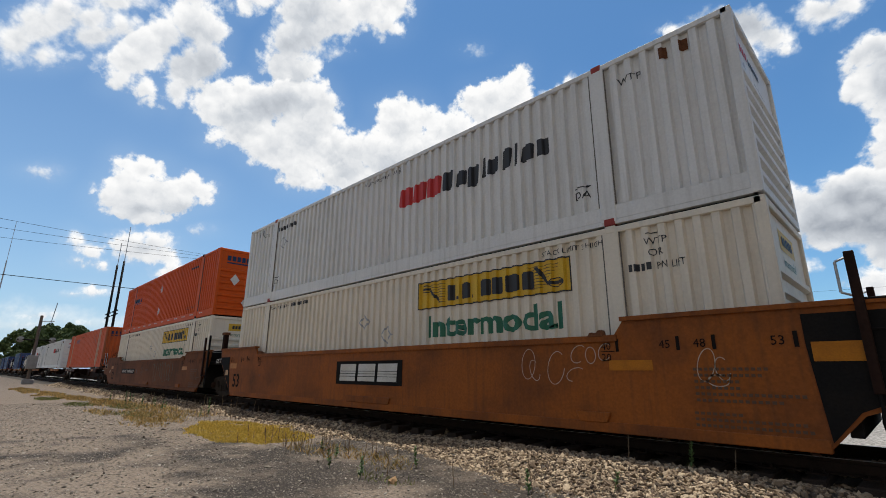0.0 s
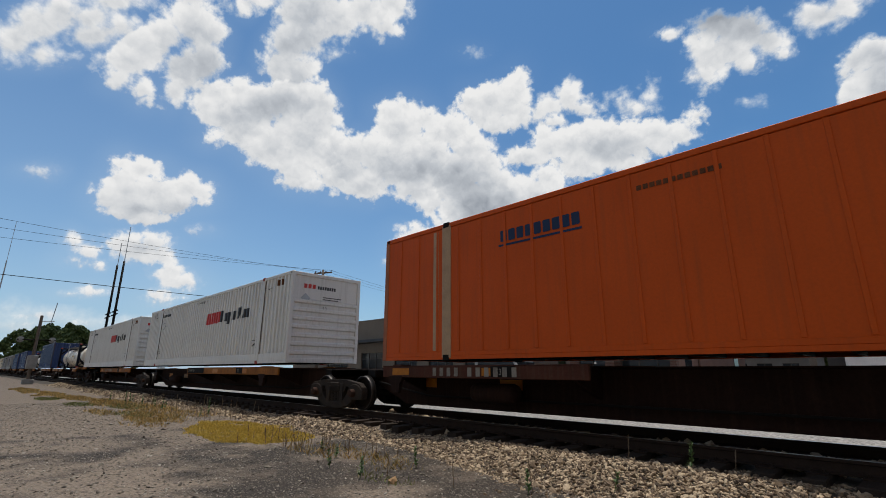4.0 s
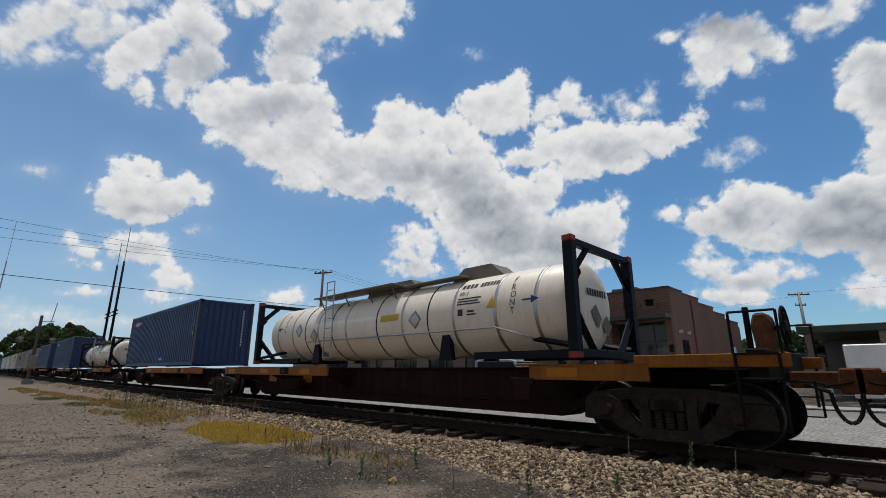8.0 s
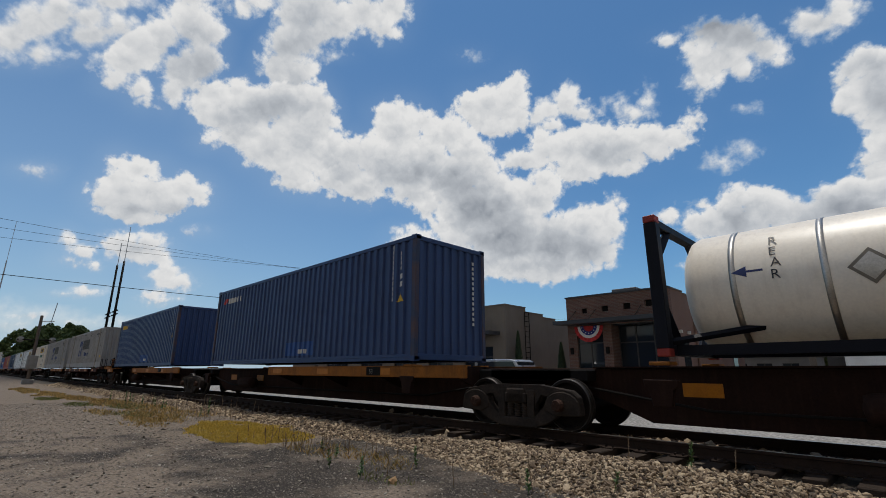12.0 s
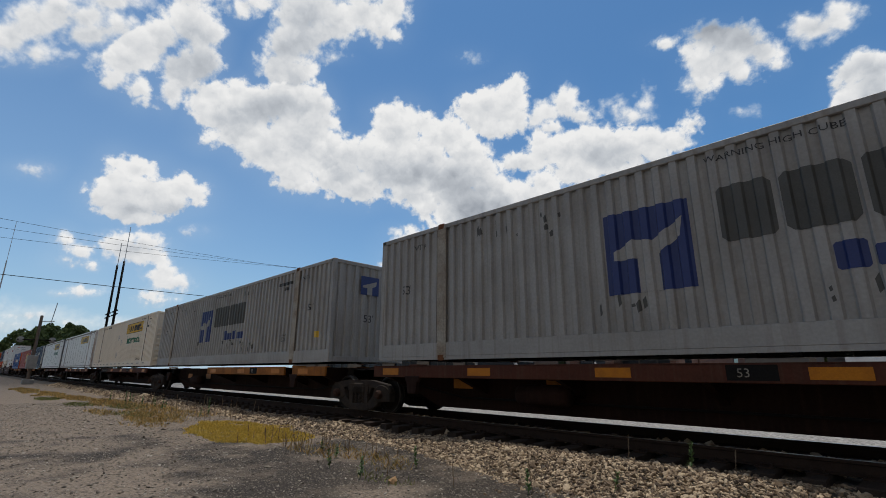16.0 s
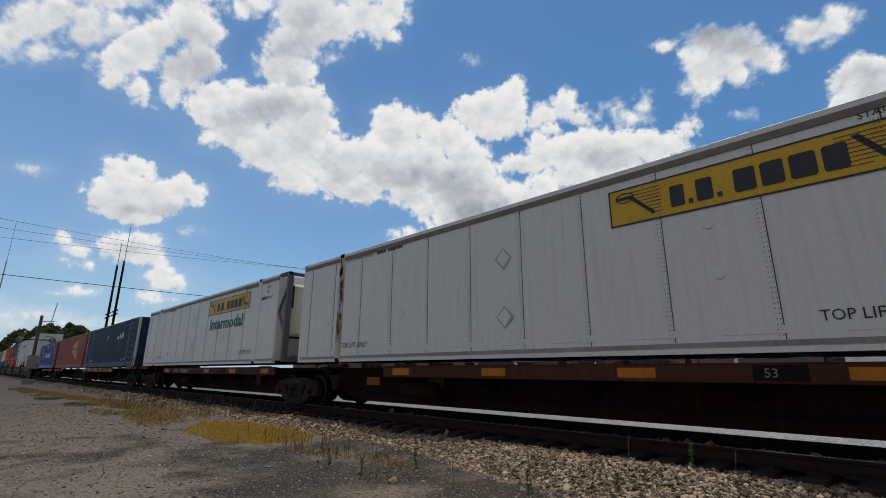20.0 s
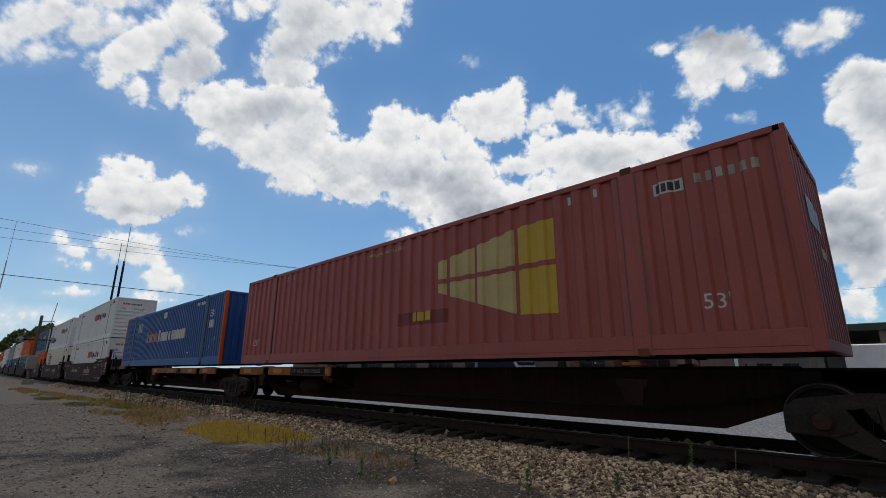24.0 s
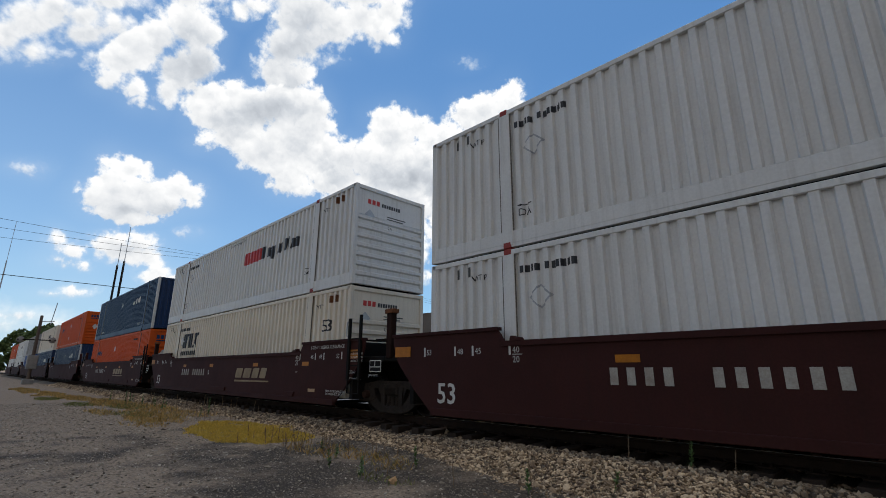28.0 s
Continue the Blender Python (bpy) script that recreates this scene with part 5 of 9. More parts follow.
    if not smooth:
        mark(c, [rect(-7.4 + i * 1.15, -6.95 + i * 1.15, 0.15, 0.20) for i in range(13)], "grey", name="reflector", lift=0.026)
    shapes([rect(-0.55, 0.50, 2.30, 2.60)], M["yellow"], c, 8.025, name="banner", end=True)
    shapes(bars(-0.4, 2.38, 0.75, 0.14, 6), M["dark"], c, 8.025, name="trade_mark", end=True, lift=0.012)
    words("Intermodal", -0.45, 2.08, 0.14, M["letter_green"], c, 8.025, end=True)
    shapes(bars(-0.15, 1.45, 0.75, 0.12, 7), M["letter_grey"], c, 8.07, name="container_number", end=True)
    if smooth:
        hy = c["w"] / 2
        for i in range(13):
            x = -7.6 + 1.245 * i
            if abs(abs(x) - 6.0) < 0.2:
                continue
            bm = box(nb(), x - 0.035, x + 0.035, -hy + 0.011, -hy + 0.016, 0.17, 2.78)
            seam = part("panel_seam", bm, M[paint], c)
            part("seam_line", box(nb(), x + 0.036, x + 0.048, -hy + 0.010, -hy + 0.016, 0.17, 2.70), M["letter_grey"], seam)
            bm = nb()
            for k in range(40):
                z = 0.22 + k * 0.064
                for dx in (-0.02, 0.02):
                    box(bm, x + dx - 0.006, x + dx + 0.006, -hy + 0.006, -hy + 0.0115, z - 0.006, z + 0.006)
            tagged(part("rivet", bm, M["letter_grey"], seam), kind="stuff")
        for x, z in ((3.0, 1.75), (3.05, 1.05), (-3.4, 1.75), (-3.4, 1.05), (-4.6, 1.75), (-6.6, 1.75), (-6.6, 1.05)):
            part("round_plate", lathe(nb(), [(0.0, -0.012), (0.07, -0.010), (0.085, 0.0)], 18, "y", (x, -hy + 0.012, z)), M[paint], c)
        for k in range(12):
            x = -7.2 + 1.245 * k
            part("dent_panel", bevel(box(nb(), x + 0.2, x + 0.95, -hy + 0.008, -hy + 0.018, 0.24, 0.34), 0.004), M[paint], c)
        part("rub_rail", box(nb(), -8.0, 8.0, -hy + 0.004, -hy + 0.02, 0.10, 0.165), M["grey"], c, "grey lower rail")
        part("top_band", box(nb(), -8.0, 8.0, -hy - 0.004, -hy + 0.02, 2.70, 2.80), M["tan_grey"], c, "dark riveted top band")
    return c


def rusty(c, xs):
    """Rust that has eaten the lifting posts of an old container."""
    rnd = random.Random(len(xs))
    for x in xs:
        out = []
        for k in range(16):
            z, w_, h_ = rnd.uniform(0.1, 2.7), rnd.uniform(0.03, 0.12), rnd.uniform(0.05, 0.30)
            u = x + rnd.uniform(-0.10, 0.02)
            out.append([(u, z), (u + w_ * 0.6, z - h_ * 0.2), (u + w_, z + h_ * 0.5), (u + w_ * 0.5, z + h_), (u - w_ * 0.15, z + h_ * 0.6)])
        shapes(out, M["rust"], c, -c["w"] / 2 - 0.006, name="rust_patch", label="flaking brown rust", lift=0.003)


def reefer_unit(c):
    """Diesel cooling unit behind a grey guard frame at the +x end."""
    x0, x1 = 7.42, 8.077
    part("unit_housing", bevel(box(nb(), x0, x0 + 0.46, -0.95, 0.95, 0.85, 2.55), 0.09), M["cream"], c, "cream cooling unit housing")
    part("unit_base", bevel(box(nb(), x0, x0 + 0.50, -0.98, 0.98, 0.18, 0.78), 0.06), M["grey"], c, "grey lower machine housing")
    part("unit_gap", box(nb(), x0, x0 + 0.40, -0.92, 0.92, 0.78, 0.85), M["black"], c)
    bm = nb()
    box(bm, x0 + 0.02, x0 + 0.40, -0.962, -0.93, 1.75, 2.50)
    for i in range(7):
        for k in range(8):
            lathe(bm, [(0.0, -0.975), (0.028, -0.972), (0.034, -0.962)], 6, "y", (x0 + 0.06 + 0.05 * i, 0, 1.80 + 0.085 * k))
    part("grille", bm, M["black"], c, "black radiator grille")
    for s in (-1, 1):
        part("guard_post", bevel(box(nb(), x1 - 0.12, x1, s * 1.20 - 0.09, s * 1.20 + 0.09, 0.05, 2.88), 0.012), M["steel_dull"], c, "grey guard frame post")
        part("guard_brace", rod(nb(), (x1 - 0.06, s * 1.2, 2.6), (x0, s * 1.2, 1.65), 0.05, 4), M["steel_dull"], c)
        part("guard_brace", rod(nb(), (x0, s * 1.2, 1.65), (x1 - 0.06, s * 1.2, 0.75), 0.05, 4), M["steel_dull"], c)
        part("guard_rail", box(nb(), x0, x1, s * 1.22 - 0.06, s * 1.22 + 0.06, 2.80, 2.89), M["steel_dull"], c)
    part("guard_beam", bevel(box(nb(), x1 - 0.10, x1, -1.12, 1.12, 2.78, 2.88), 0.012), M["steel_dull"], c)
    part("guard_beam", bevel(box(nb(), x1 - 0.10, x1, -1.12, 1.12, 0.04, 0.14), 0.012), M["steel_dull"], c)


def drop_parts(c, names, keep=lambda o: False):
    for o in list(c.children):
        if o.name.split(".")[0] in names and not keep(o):
            for k in list(o.children):
                bpy.data.objects.remove(k)
            bpy.data.objects.remove(o)


def orange_box(label, stacked=False):
    c = container(label, M["orange"], pitch=0.25, depth=0.055, smooth=not stacked, lift_post=None if stacked else M["tan"], end="bars" if stacked else "ribs", casting=M["black"], rail=0.30 if stacked else 0.17, post=M["orange"] if stacked else M["orange_dirty"])
    if stacked:
        mark(c, blocks([0.16] * 8, -5.87, 1.76, [0.24] * 8, 0.05) + [rect(-5.9, -4.2, 1.68, 1.71)], "navy", "dark trade name blocks", "trade_mark")
        on(c, "TOP LIFT ONLY", 4.41, 0.48, 0.14, "dark", width=1.2)
        for z in (2.04, 0.84):
            mark(c, [[(-0.42, z), (-0.22, z + 0.23), (-0.02, z), (-0.22, z - 0.23)]], "letter_white", "white placard", "placard", lift=0.012)
        mark(c, [rect(-7.4 + i * 1.15, -6.95 + i * 1.15, 0.17, 0.22) for i in range(13)], "letter_white", name="reflector", lift=0.026)
        mark(c, bars(4.4, 2.40, 1.0, 0.10, 8), "dark", name="container_number")
        shapes([[(-0.75, 1.55), (-0.55, 1.80), (-0.35, 1.55), (-0.55, 1.30)], [(-0.2, 0.6), (0.0, 0.85), (0.2, 0.6), (0.0, 0.35)]], M["letter_white"], c, 8.08, name="placard", end=True)
    else:
        mark(c, blocks([0.15] * 9, -4.55, 2.18, [0.22] * 9, 0.04) + [rect(-4.6, -2.85, 2.09, 2.13)], "navy", "dark trade name blocks", "trade_mark")
        for i, wd in enumerate(("TOP", "LIFT", "ONLY")):
            on(c, wd, 3.58, 0.60 - i * 0.15, 0.10, "dark")
        mark(c, [rect(3.84, 3.93, 2.30 - i * 0.14, 2.40 - i * 0.14) for i in range(4)] + [rect(4.45, 4.54, 2.45 - i * 0.14, 2.55 - i * 0.14) for i in range(6)], "dark", name="container_number")
        on(c, "WTP", 5.84, 2.57, 0.11, "dark")
        mark(c, [[(6.42, 1.70), (6.66, 1.98), (6.90, 1.70), (6.66, 1.42)]], "orange_dirty", "worn placard outline", "placard", lift=0.010)
        mark(c, [[(6.47, 1.70), (6.66, 1.92), (6.85, 1.70), (6.66, 1.48)]], "orange", name="placard", lift=0.014)
        mark(c, [rect(7.12, 7.34, 0.38, 0.46), rect(7.10, 7.36, 0.32, 0.345)], "navy", "small blue sign", "sign")
        mark(c, [rect(5.52, 5.74, 0.2, 2.75), rect(6.24, 6.40, 0.2, 2.75), rect(-6.4, -6.24, 0.2, 2.75)], "tan", "tan painted stripe", "stripe", lift=0.003)
        mark(c, bars(-1.9, 2.48, 1.2, 0.08, 12), "rust", name="small_print")
    shapes(bars(-0.95, 2.36, 1.45, 0.22, 7) + [rect(-0.95, 0.45, 2.24, 2.30)], M["navy"], c, 8.05, name="trade_mark", end=True)
    if not stacked:
        for o in [k for k in c.children if k.name.startswith("end_wall")]:
            o.data.materials[0] = M["orange_sooty"]
        hy = c["w"] / 2
        for k in range(25):
            x = -7.5 + 0.61 * k
            if abs(abs(x) - 6.0) < 0.25:
                continue
            part("panel_rib", bevel(box(nb(), x - 0.032, x + 0.032, -hy + 0.001, -hy + 0.02, 0.18, 2.78), 0.008), M["orange"], c)
        shapes([rect(0.55, 0.80, 2.0, 2.35)], M["letter_white"], c, 8.05, name="sign", end=True)
    return c


def blue_forty(label, name_paint="letter_white", paint="blue", wide=1.42):
    c = container(label, M[paint], long=False, pitch=0.278, depth=0.048, end="ribs", rail=0.16, post=M["navy_rust"])
    if name_paint == "letter_white":
        mark(c, blocks([0.13, 0.13], -5.46, 2.34, [0.20, 0.20], 0.03, 0.15), "letter_red", "red trade mark blocks", "trade_mark")
        mark(c, blocks([0.21] * 5, -5.05, 2.33, [0.20] * 5, 0.05), name_paint, "white trade name blocks", "trade_mark")
    else:
        mark(c, blocks([0.24] * 5, -5.49, 2.33, [0.24] * 5, 0.05), name_paint, "yellow trade name blocks", "trade_mark")
    mark(c, [rect(5.19, 5.29, 2.68 - i * 0.128, 2.77 - i * 0.128) for i in range(11)], "letter_white", name="container_number")
    mark(c, [rect(5.49, 5.58, 2.48 - i * 0.12, 2.56 - i * 0.12) for i in range(4)] + [rect(5.48, 5.62, 1.90, 2.02), rect(5.48, 5.62, 1.72, 1.84)], "letter_white", name="data_mark")
    mark(c, [[(5.40, 1.36), (5.68, 1.36), (5.54, 1.58)]], "yellow", "yellow warning triangle", "sign", lift=0.012)
    mark(c, [rect(0.1, 1.75, 0.22, 0.62)], "bright_blue", "repainted blue patch", "patch", lift=0.003)
    mark(c, bars(0.9, 0.28, 0.45, 0.12, 3), "letter_white", name="data_mark", lift=0.008)
    shapes([rect(0.72, 0.79, 2.45 - i * 0.13, 2.53 - i * 0.13) for i in range(13)], M["letter_white"], c, 6.085, name="container_number", end=True)
    return c


def grey_maritime(label, seed=1):
    c = container(label, M["grey"], pitch=0.25, depth=0.048, end="ribs", rail=0.36, casting=M["rust"], lift_post=M["peeling"])
    mark(c, [rect(-2.35, -1.08, 0.92, 2.20)], "letter_blue", "dark blue painted square", "trade_mark")
    mark(c, [[(-2.2, 1.58), (-1.9, 1.74), (-1.62, 1.68), (-1.16, 1.95), (-1.22, 1.66), (-1.45, 1.52), (-1.54, 1.46), (-1.54, 0.92), (-1.86, 0.92), (-1.86, 1.44), (-2.2, 1.44)]], "grey", "pale bird shape", "trade_mark", lift=0.011)
    x = -0.70
    mark(c, blocks([0.62, 0.70, 0.62, 0.70], x, 1.46, [0.77] * 4, 0.09), "letter_grey", "faded trade name blocks", "trade_mark")
    mark(c, blocks([0.30, 0.20, 0.13, 0.08, 0.14, 0.08, 0.33, 0.20], 0.39, 0.92, [0.33, 0.24, 0.24, 0.32, 0.30, 0.32, 0.24, 0.24], 0.05), "letter_blue", "blue trade name blocks", "trade_mark")
    on(c, "WARNING HIGH CUBE", -0.8, 2.62, 0.09, "dark", width=1.55)
    on(c, "WTP", 6.34, 2.46, 0.12, "dark")
    on(c, "53'", 6.78, 1.50, 0.20, "dark")
    on(c, "WTP", -6.9, 2.45, 0.12, "dark")
    on(c, "53'", -7.3, 1.48, 0.20, "dark")
    on(c, "DA", 5.28, 0.66, 0.14, "dark")
    mark(c, [rect(5.28, 5.50, 0.85, 0.87), [(5.46, 0.835), (5.56, 0.86), (5.46, 0.885)]], "dark")
    mark(c, bars(4.8, 2.44, 0.38, 0.10, 4) + bars(5.25, 2.44, 0.5, 0.10, 6) + bars(5.12, 2.27, 0.30, 0.10, 4), "dark", name="container_number")
    mark(c, [rect(7.25, 7.42, 0.70, 0.88)], "yellow", name="sign")
    rnd = random.Random(seed)
    out = []
    for k in range(46):
        px, pz = rnd.choice([(-4.6, 2.4), (-3.4, 2.3), (0.6, 0.62), (2.6, 0.55), (-2.0, 0.7), (2.6, 2.4), (1.6, 0.75)]), 0
        u, z = px[0] + rnd.gauss(0, 0.4), px[1] + rnd.gauss(0, 0.09)
        w_, h_ = rnd.uniform(0.02, 0.07), rnd.uniform(0.05, 0.24)
        out.append([(u, z), (u + w_, z + h_ * 0.2), (u + w_ * 0.7, z + h_), (u - w_ * 0.3, z + h_ * 0.7)])
    mark(c, out, "letter_grey", "scraped dark scuffs", "scuff", lift=0.004)
    shapes([rect(-0.35, 0.30, 1.95, 2.50)], M["letter_blue"], c, 8.058, name="trade_mark", label="blue square mark", end=True)
    shapes([[(-0.28, 2.22), (0.22, 2.38), (0.2, 2.24), (0.06, 2.18), (0.06, 1.95), (-0.12, 1.95), (-0.12, 2.16), (-0.28, 2.16)]], M["grey"], c, 8.058, name="trade_mark", end=True, lift=0.011)
    words("53'", -0.2, 1.15, 0.22, M["dark"], c, 8.058, end=True)
    return c


def dark_53(label):
    """Dark blue ribbed container with pale corner posts and small white marks."""
    c = container(label, M["navy"], pitch=0.25, depth=0.050, post=M["navy"], casting=M["black"])
    for o in [k for k in c.children if k.name.startswith("corner_post")]:
        o.data.materials[0] = M["letter_white"]
    on(c, "TOP LIFT ONLY", -5.86, 0.38, 0.14, "letter_white", width=1.15)
    on(c, "TOP LIFT ONLY", 4.7, 0.38, 0.14, "letter_white", width=1.15)
    on(c, "WTP", -6.62, 2.40, 0.13, "letter_white")
    on(c, "WTP", 6.4, 2.40, 0.13, "letter_white")
    mark(c, [[(2.6, 1.78), (3.2, 1.78), (3.3, 2.0), (2.75, 1.92)], [(3.4, 1.78), (3.62, 1.78), (3.75, 2.15), (3.55, 2.1)], [(3.85, 1.85), (4.4, 1.78), (4.5, 2.2), (4.0, 2.05)]], "letter_white", "pale trade mark shapes", "trade_mark")
    mark(c, [[(-0.35, 1.9), (-0.20, 1.8), (-0.12, 2.05), (-0.22, 2.2)]], "letter_white", name="placard")
    shapes([[(-0.45, 1.3), (-0.1, 1.6), (0.2, 1.3), (-0.1, 1.05)]], M["letter_white"], c, 8.07, name="placard", end=True)
    return c


def red_53(label):
    """Faded red ribbed container with a big yellow window-like mark."""
    c = container(label, M["red"], pitch=0.36, depth=0.048, casting=M["rust"], rail=0.30)
    lo = lambda x: 1.41 - (x - 1.76) * 0.305
    hi = lambda x: 2.06 + (x - 1.76) * 0.155
    def band(x0, x1, top):
        return [(x0, 1.68), (x1, 1.68), (x1, min(2.42, hi(x1))), (x0, min(2.42, hi(x0)))] if top else [(x0, max(0.74, lo(x0))), (x1, max(0.74, lo(x1))), (x1, 1.58), (x0, 1.58)]
    for x0, x1, m in ((1.76, 2.02, "pale_yellow"), (2.10, 2.80, "pale_yellow"), (2.90, 3.79, "pale_yellow"), (3.87, 4.65, "mark_yellow")):
        mark(c, [band(x0, x1, True), band(x0, x1, False)], m, "faded yellow window-like mark", "trade_mark")
    mark(c, [rect(0.48, 2.06, 0.77, 1.06)], "red_dark", "darker red patch", "patch", lift=0.003)
    mark(c, blocks([0.16, 0.16, 0.22], 0.95, 0.85, [0.20] * 3, 0.04), "mark_yellow", "yellow trade name blocks", "trade_mark", lift=0.009)
    mark(c, [rect(6.38, 6.80, 2.33, 2.52)], "letter_white", "white number plate panel", "plate", lift=0.008)
    mark(c, bars(6.42, 2.36, 0.36, 0.13, 4), "dark", name="container_number", lift=0.014)
    mark(c, bars(6.96, 2.38, 0.84, 0.14, 6, 0.42), "dim_white", name="container_number")
    on(c, "53'", 6.87, 0.60, 0.21, "letter_white")
    on(c, "53'", -7.25, 0.60, 0.21, "letter_white")
    on(c, "WARNING HIGH CUBE", -0.9, 2.58, 0.09, "pale_yellow", width=1.5)
    for x in (4.95, 5.45, -5.2, -4.7):
        mark(c, [rect(x, x + 0.06, 2.56, 2.70)], "steel", name="vent", lift=0.012)
    shapes([rect(-0.5, 0.2, 1.75, 2.15), rect(0.25, 0.5, 1.75, 2.10)], M["letter_white"], c, 8.06, name="trade_mark", end=True)
    shapes([rect(0.1, 0.6, 1.35, 1.5)], M["mark_yellow"], c, 8.06, name="trade_mark", end=True)
    return c


def blue_53(label):
    """Bright blue ribbed container with orange corner posts and big white and orange lettering blocks."""
    c = container(label, M["bright_blue"], pitch=0.25, depth=0.050, casting=M["black"], rail=0.33, trim=M["bright_blue"])
    for o in [k for k in c.children if k.name.startswith("corner_post")]:
        o.data.materials[0] = M["orange"]
    for o in [k for k in c.children if k.name.startswith("lifting_post")]:
        o.data.materials[0] = M["navy"]
    mark(c, [[(-5.63 + 0.22 * (1 - math.cos(a)), 2.12 + 0.28 * math.sin(a)) for a in [math.pi * (0.5 - k / 8) for k in range(9)]] + [(-5.50, 1.86), (-5.62, 2.0), (-5.62, 2.25), (-5.50, 2.38)]], "letter_white", "white sun-like mark", "trade_mark")
    mark(c, [rect(-5.15 - 0.03 * abs(k - 4), -4.15 - 0.06 * abs(k - 3), 1.88 + 0.065 * k, 1.905 + 0.065 * k) for k in range(8)], "letter_white", name="trade_mark")
    mark(c, blocks([0.34, 0.31, 0.29, 0.29, 0.32], -3.02, 1.24, [0.58, 0.44, 0.44, 0.44, 0.44], 0.09), "letter_orange", "rusty orange trade name blocks", "trade_mark")
    mark(c, blocks([0.38, 0.32, 0.37, 0.32, 0.36, 0.32, 0.35, 0.37, 0.20, 0.37], -0.87, 1.22, [0.58] + [0.45] * 9, 0.10), "letter_white", "white trade name blocks", "trade_mark")
    mark(c, [rect(-0.36, 0.12, 2.38, 2.68)], "letter_white", "white painted square", "patch")
    mark(c, [rect(6.51, 6.98, 1.49, 1.82)], "letter_white", "white painted square", "patch")
    on(c, "53", 6.52, 1.95, 0.28, "letter_white", bold=0.015)
    mark(c, [rect(6.62, 6.78, 0.60, 0.78), rect(7.22, 7.34, 0.95, 1.10)], "yellow", name="sign")
    mark(c, bars(4.75, 2.55, 0.35, 0.13, 4) + bars(5.15, 2.55, 0.5, 0.13, 6), "letter_white", name="container_number")
    mark(c, [rect(-5.2, -5.0, 0.45, 0.48), rect(4.1, 4.35, 0.52, 0.58)], "letter_white", name="small_print")
    words("53", -0.35, 1.95, 0.27, M["letter_white"], c, 8.07, end=True, bold=0.015)
    shapes([rect(-0.35, 0.15, 1.48, 1.80), rect(-0.32, 0.2, 0.72, 0.95)], M["letter_white"], c, 8.07, name="patch", end=True)
    shapes([rect(0.62, 0.68, 2.2 - 0.1 * i, 2.26 - 0.1 * i) for i in range(9)], M["letter_white"], c, 8.07, name="container_number", end=True)
    shapes([rect(-0.2, 0.0, 0.45, 0.62)], M["yellow"], c, 8.07, name="sign", end=True)
    return c


def far_box(label, paint, stripe="letter_white"):
    """A container seen only from far off: a paler trade mark on its side."""
    c = container(label, M[paint], pitch=0.30, depth=0.04, end="bars")
    mark(c, blocks([0.3] * 6, 1.0, 1.6, [0.4] * 6, 0.08), stripe, name="trade_mark")
    return c


def rail_bird(label):
    """White ribbed container with three big dark letter-like blocks near its rear."""
    c = carrier_white(label, "cream", "cream", False)
    mark(c, [[(-5.3, 1.64), (-4.75, 1.64), (-4.62, 2.26), (-5.17, 2.26)], [(-4.62, 1.64), (-4.08, 1.64), (-3.95, 2.26), (-4.49, 2.26)], [(-3.98, 1.64), (-3.80, 1.64), (-3.30, 2.26), (-3.48, 2.26)], [(-3.80, 2.26), (-3.62, 2.26), (-3.42, 1.64), (-3.60, 1.64)]], "dark", "dark trade name blocks", "trade_mark")
    mark(c, blocks([0.2] * 8, -5.4, 1.32, [0.2] * 8, 0.05), "dark", "dark trade name blocks", "trade_mark")
    on(c, "53", 6.75, 1.72, 0.34, "dark")
    return c


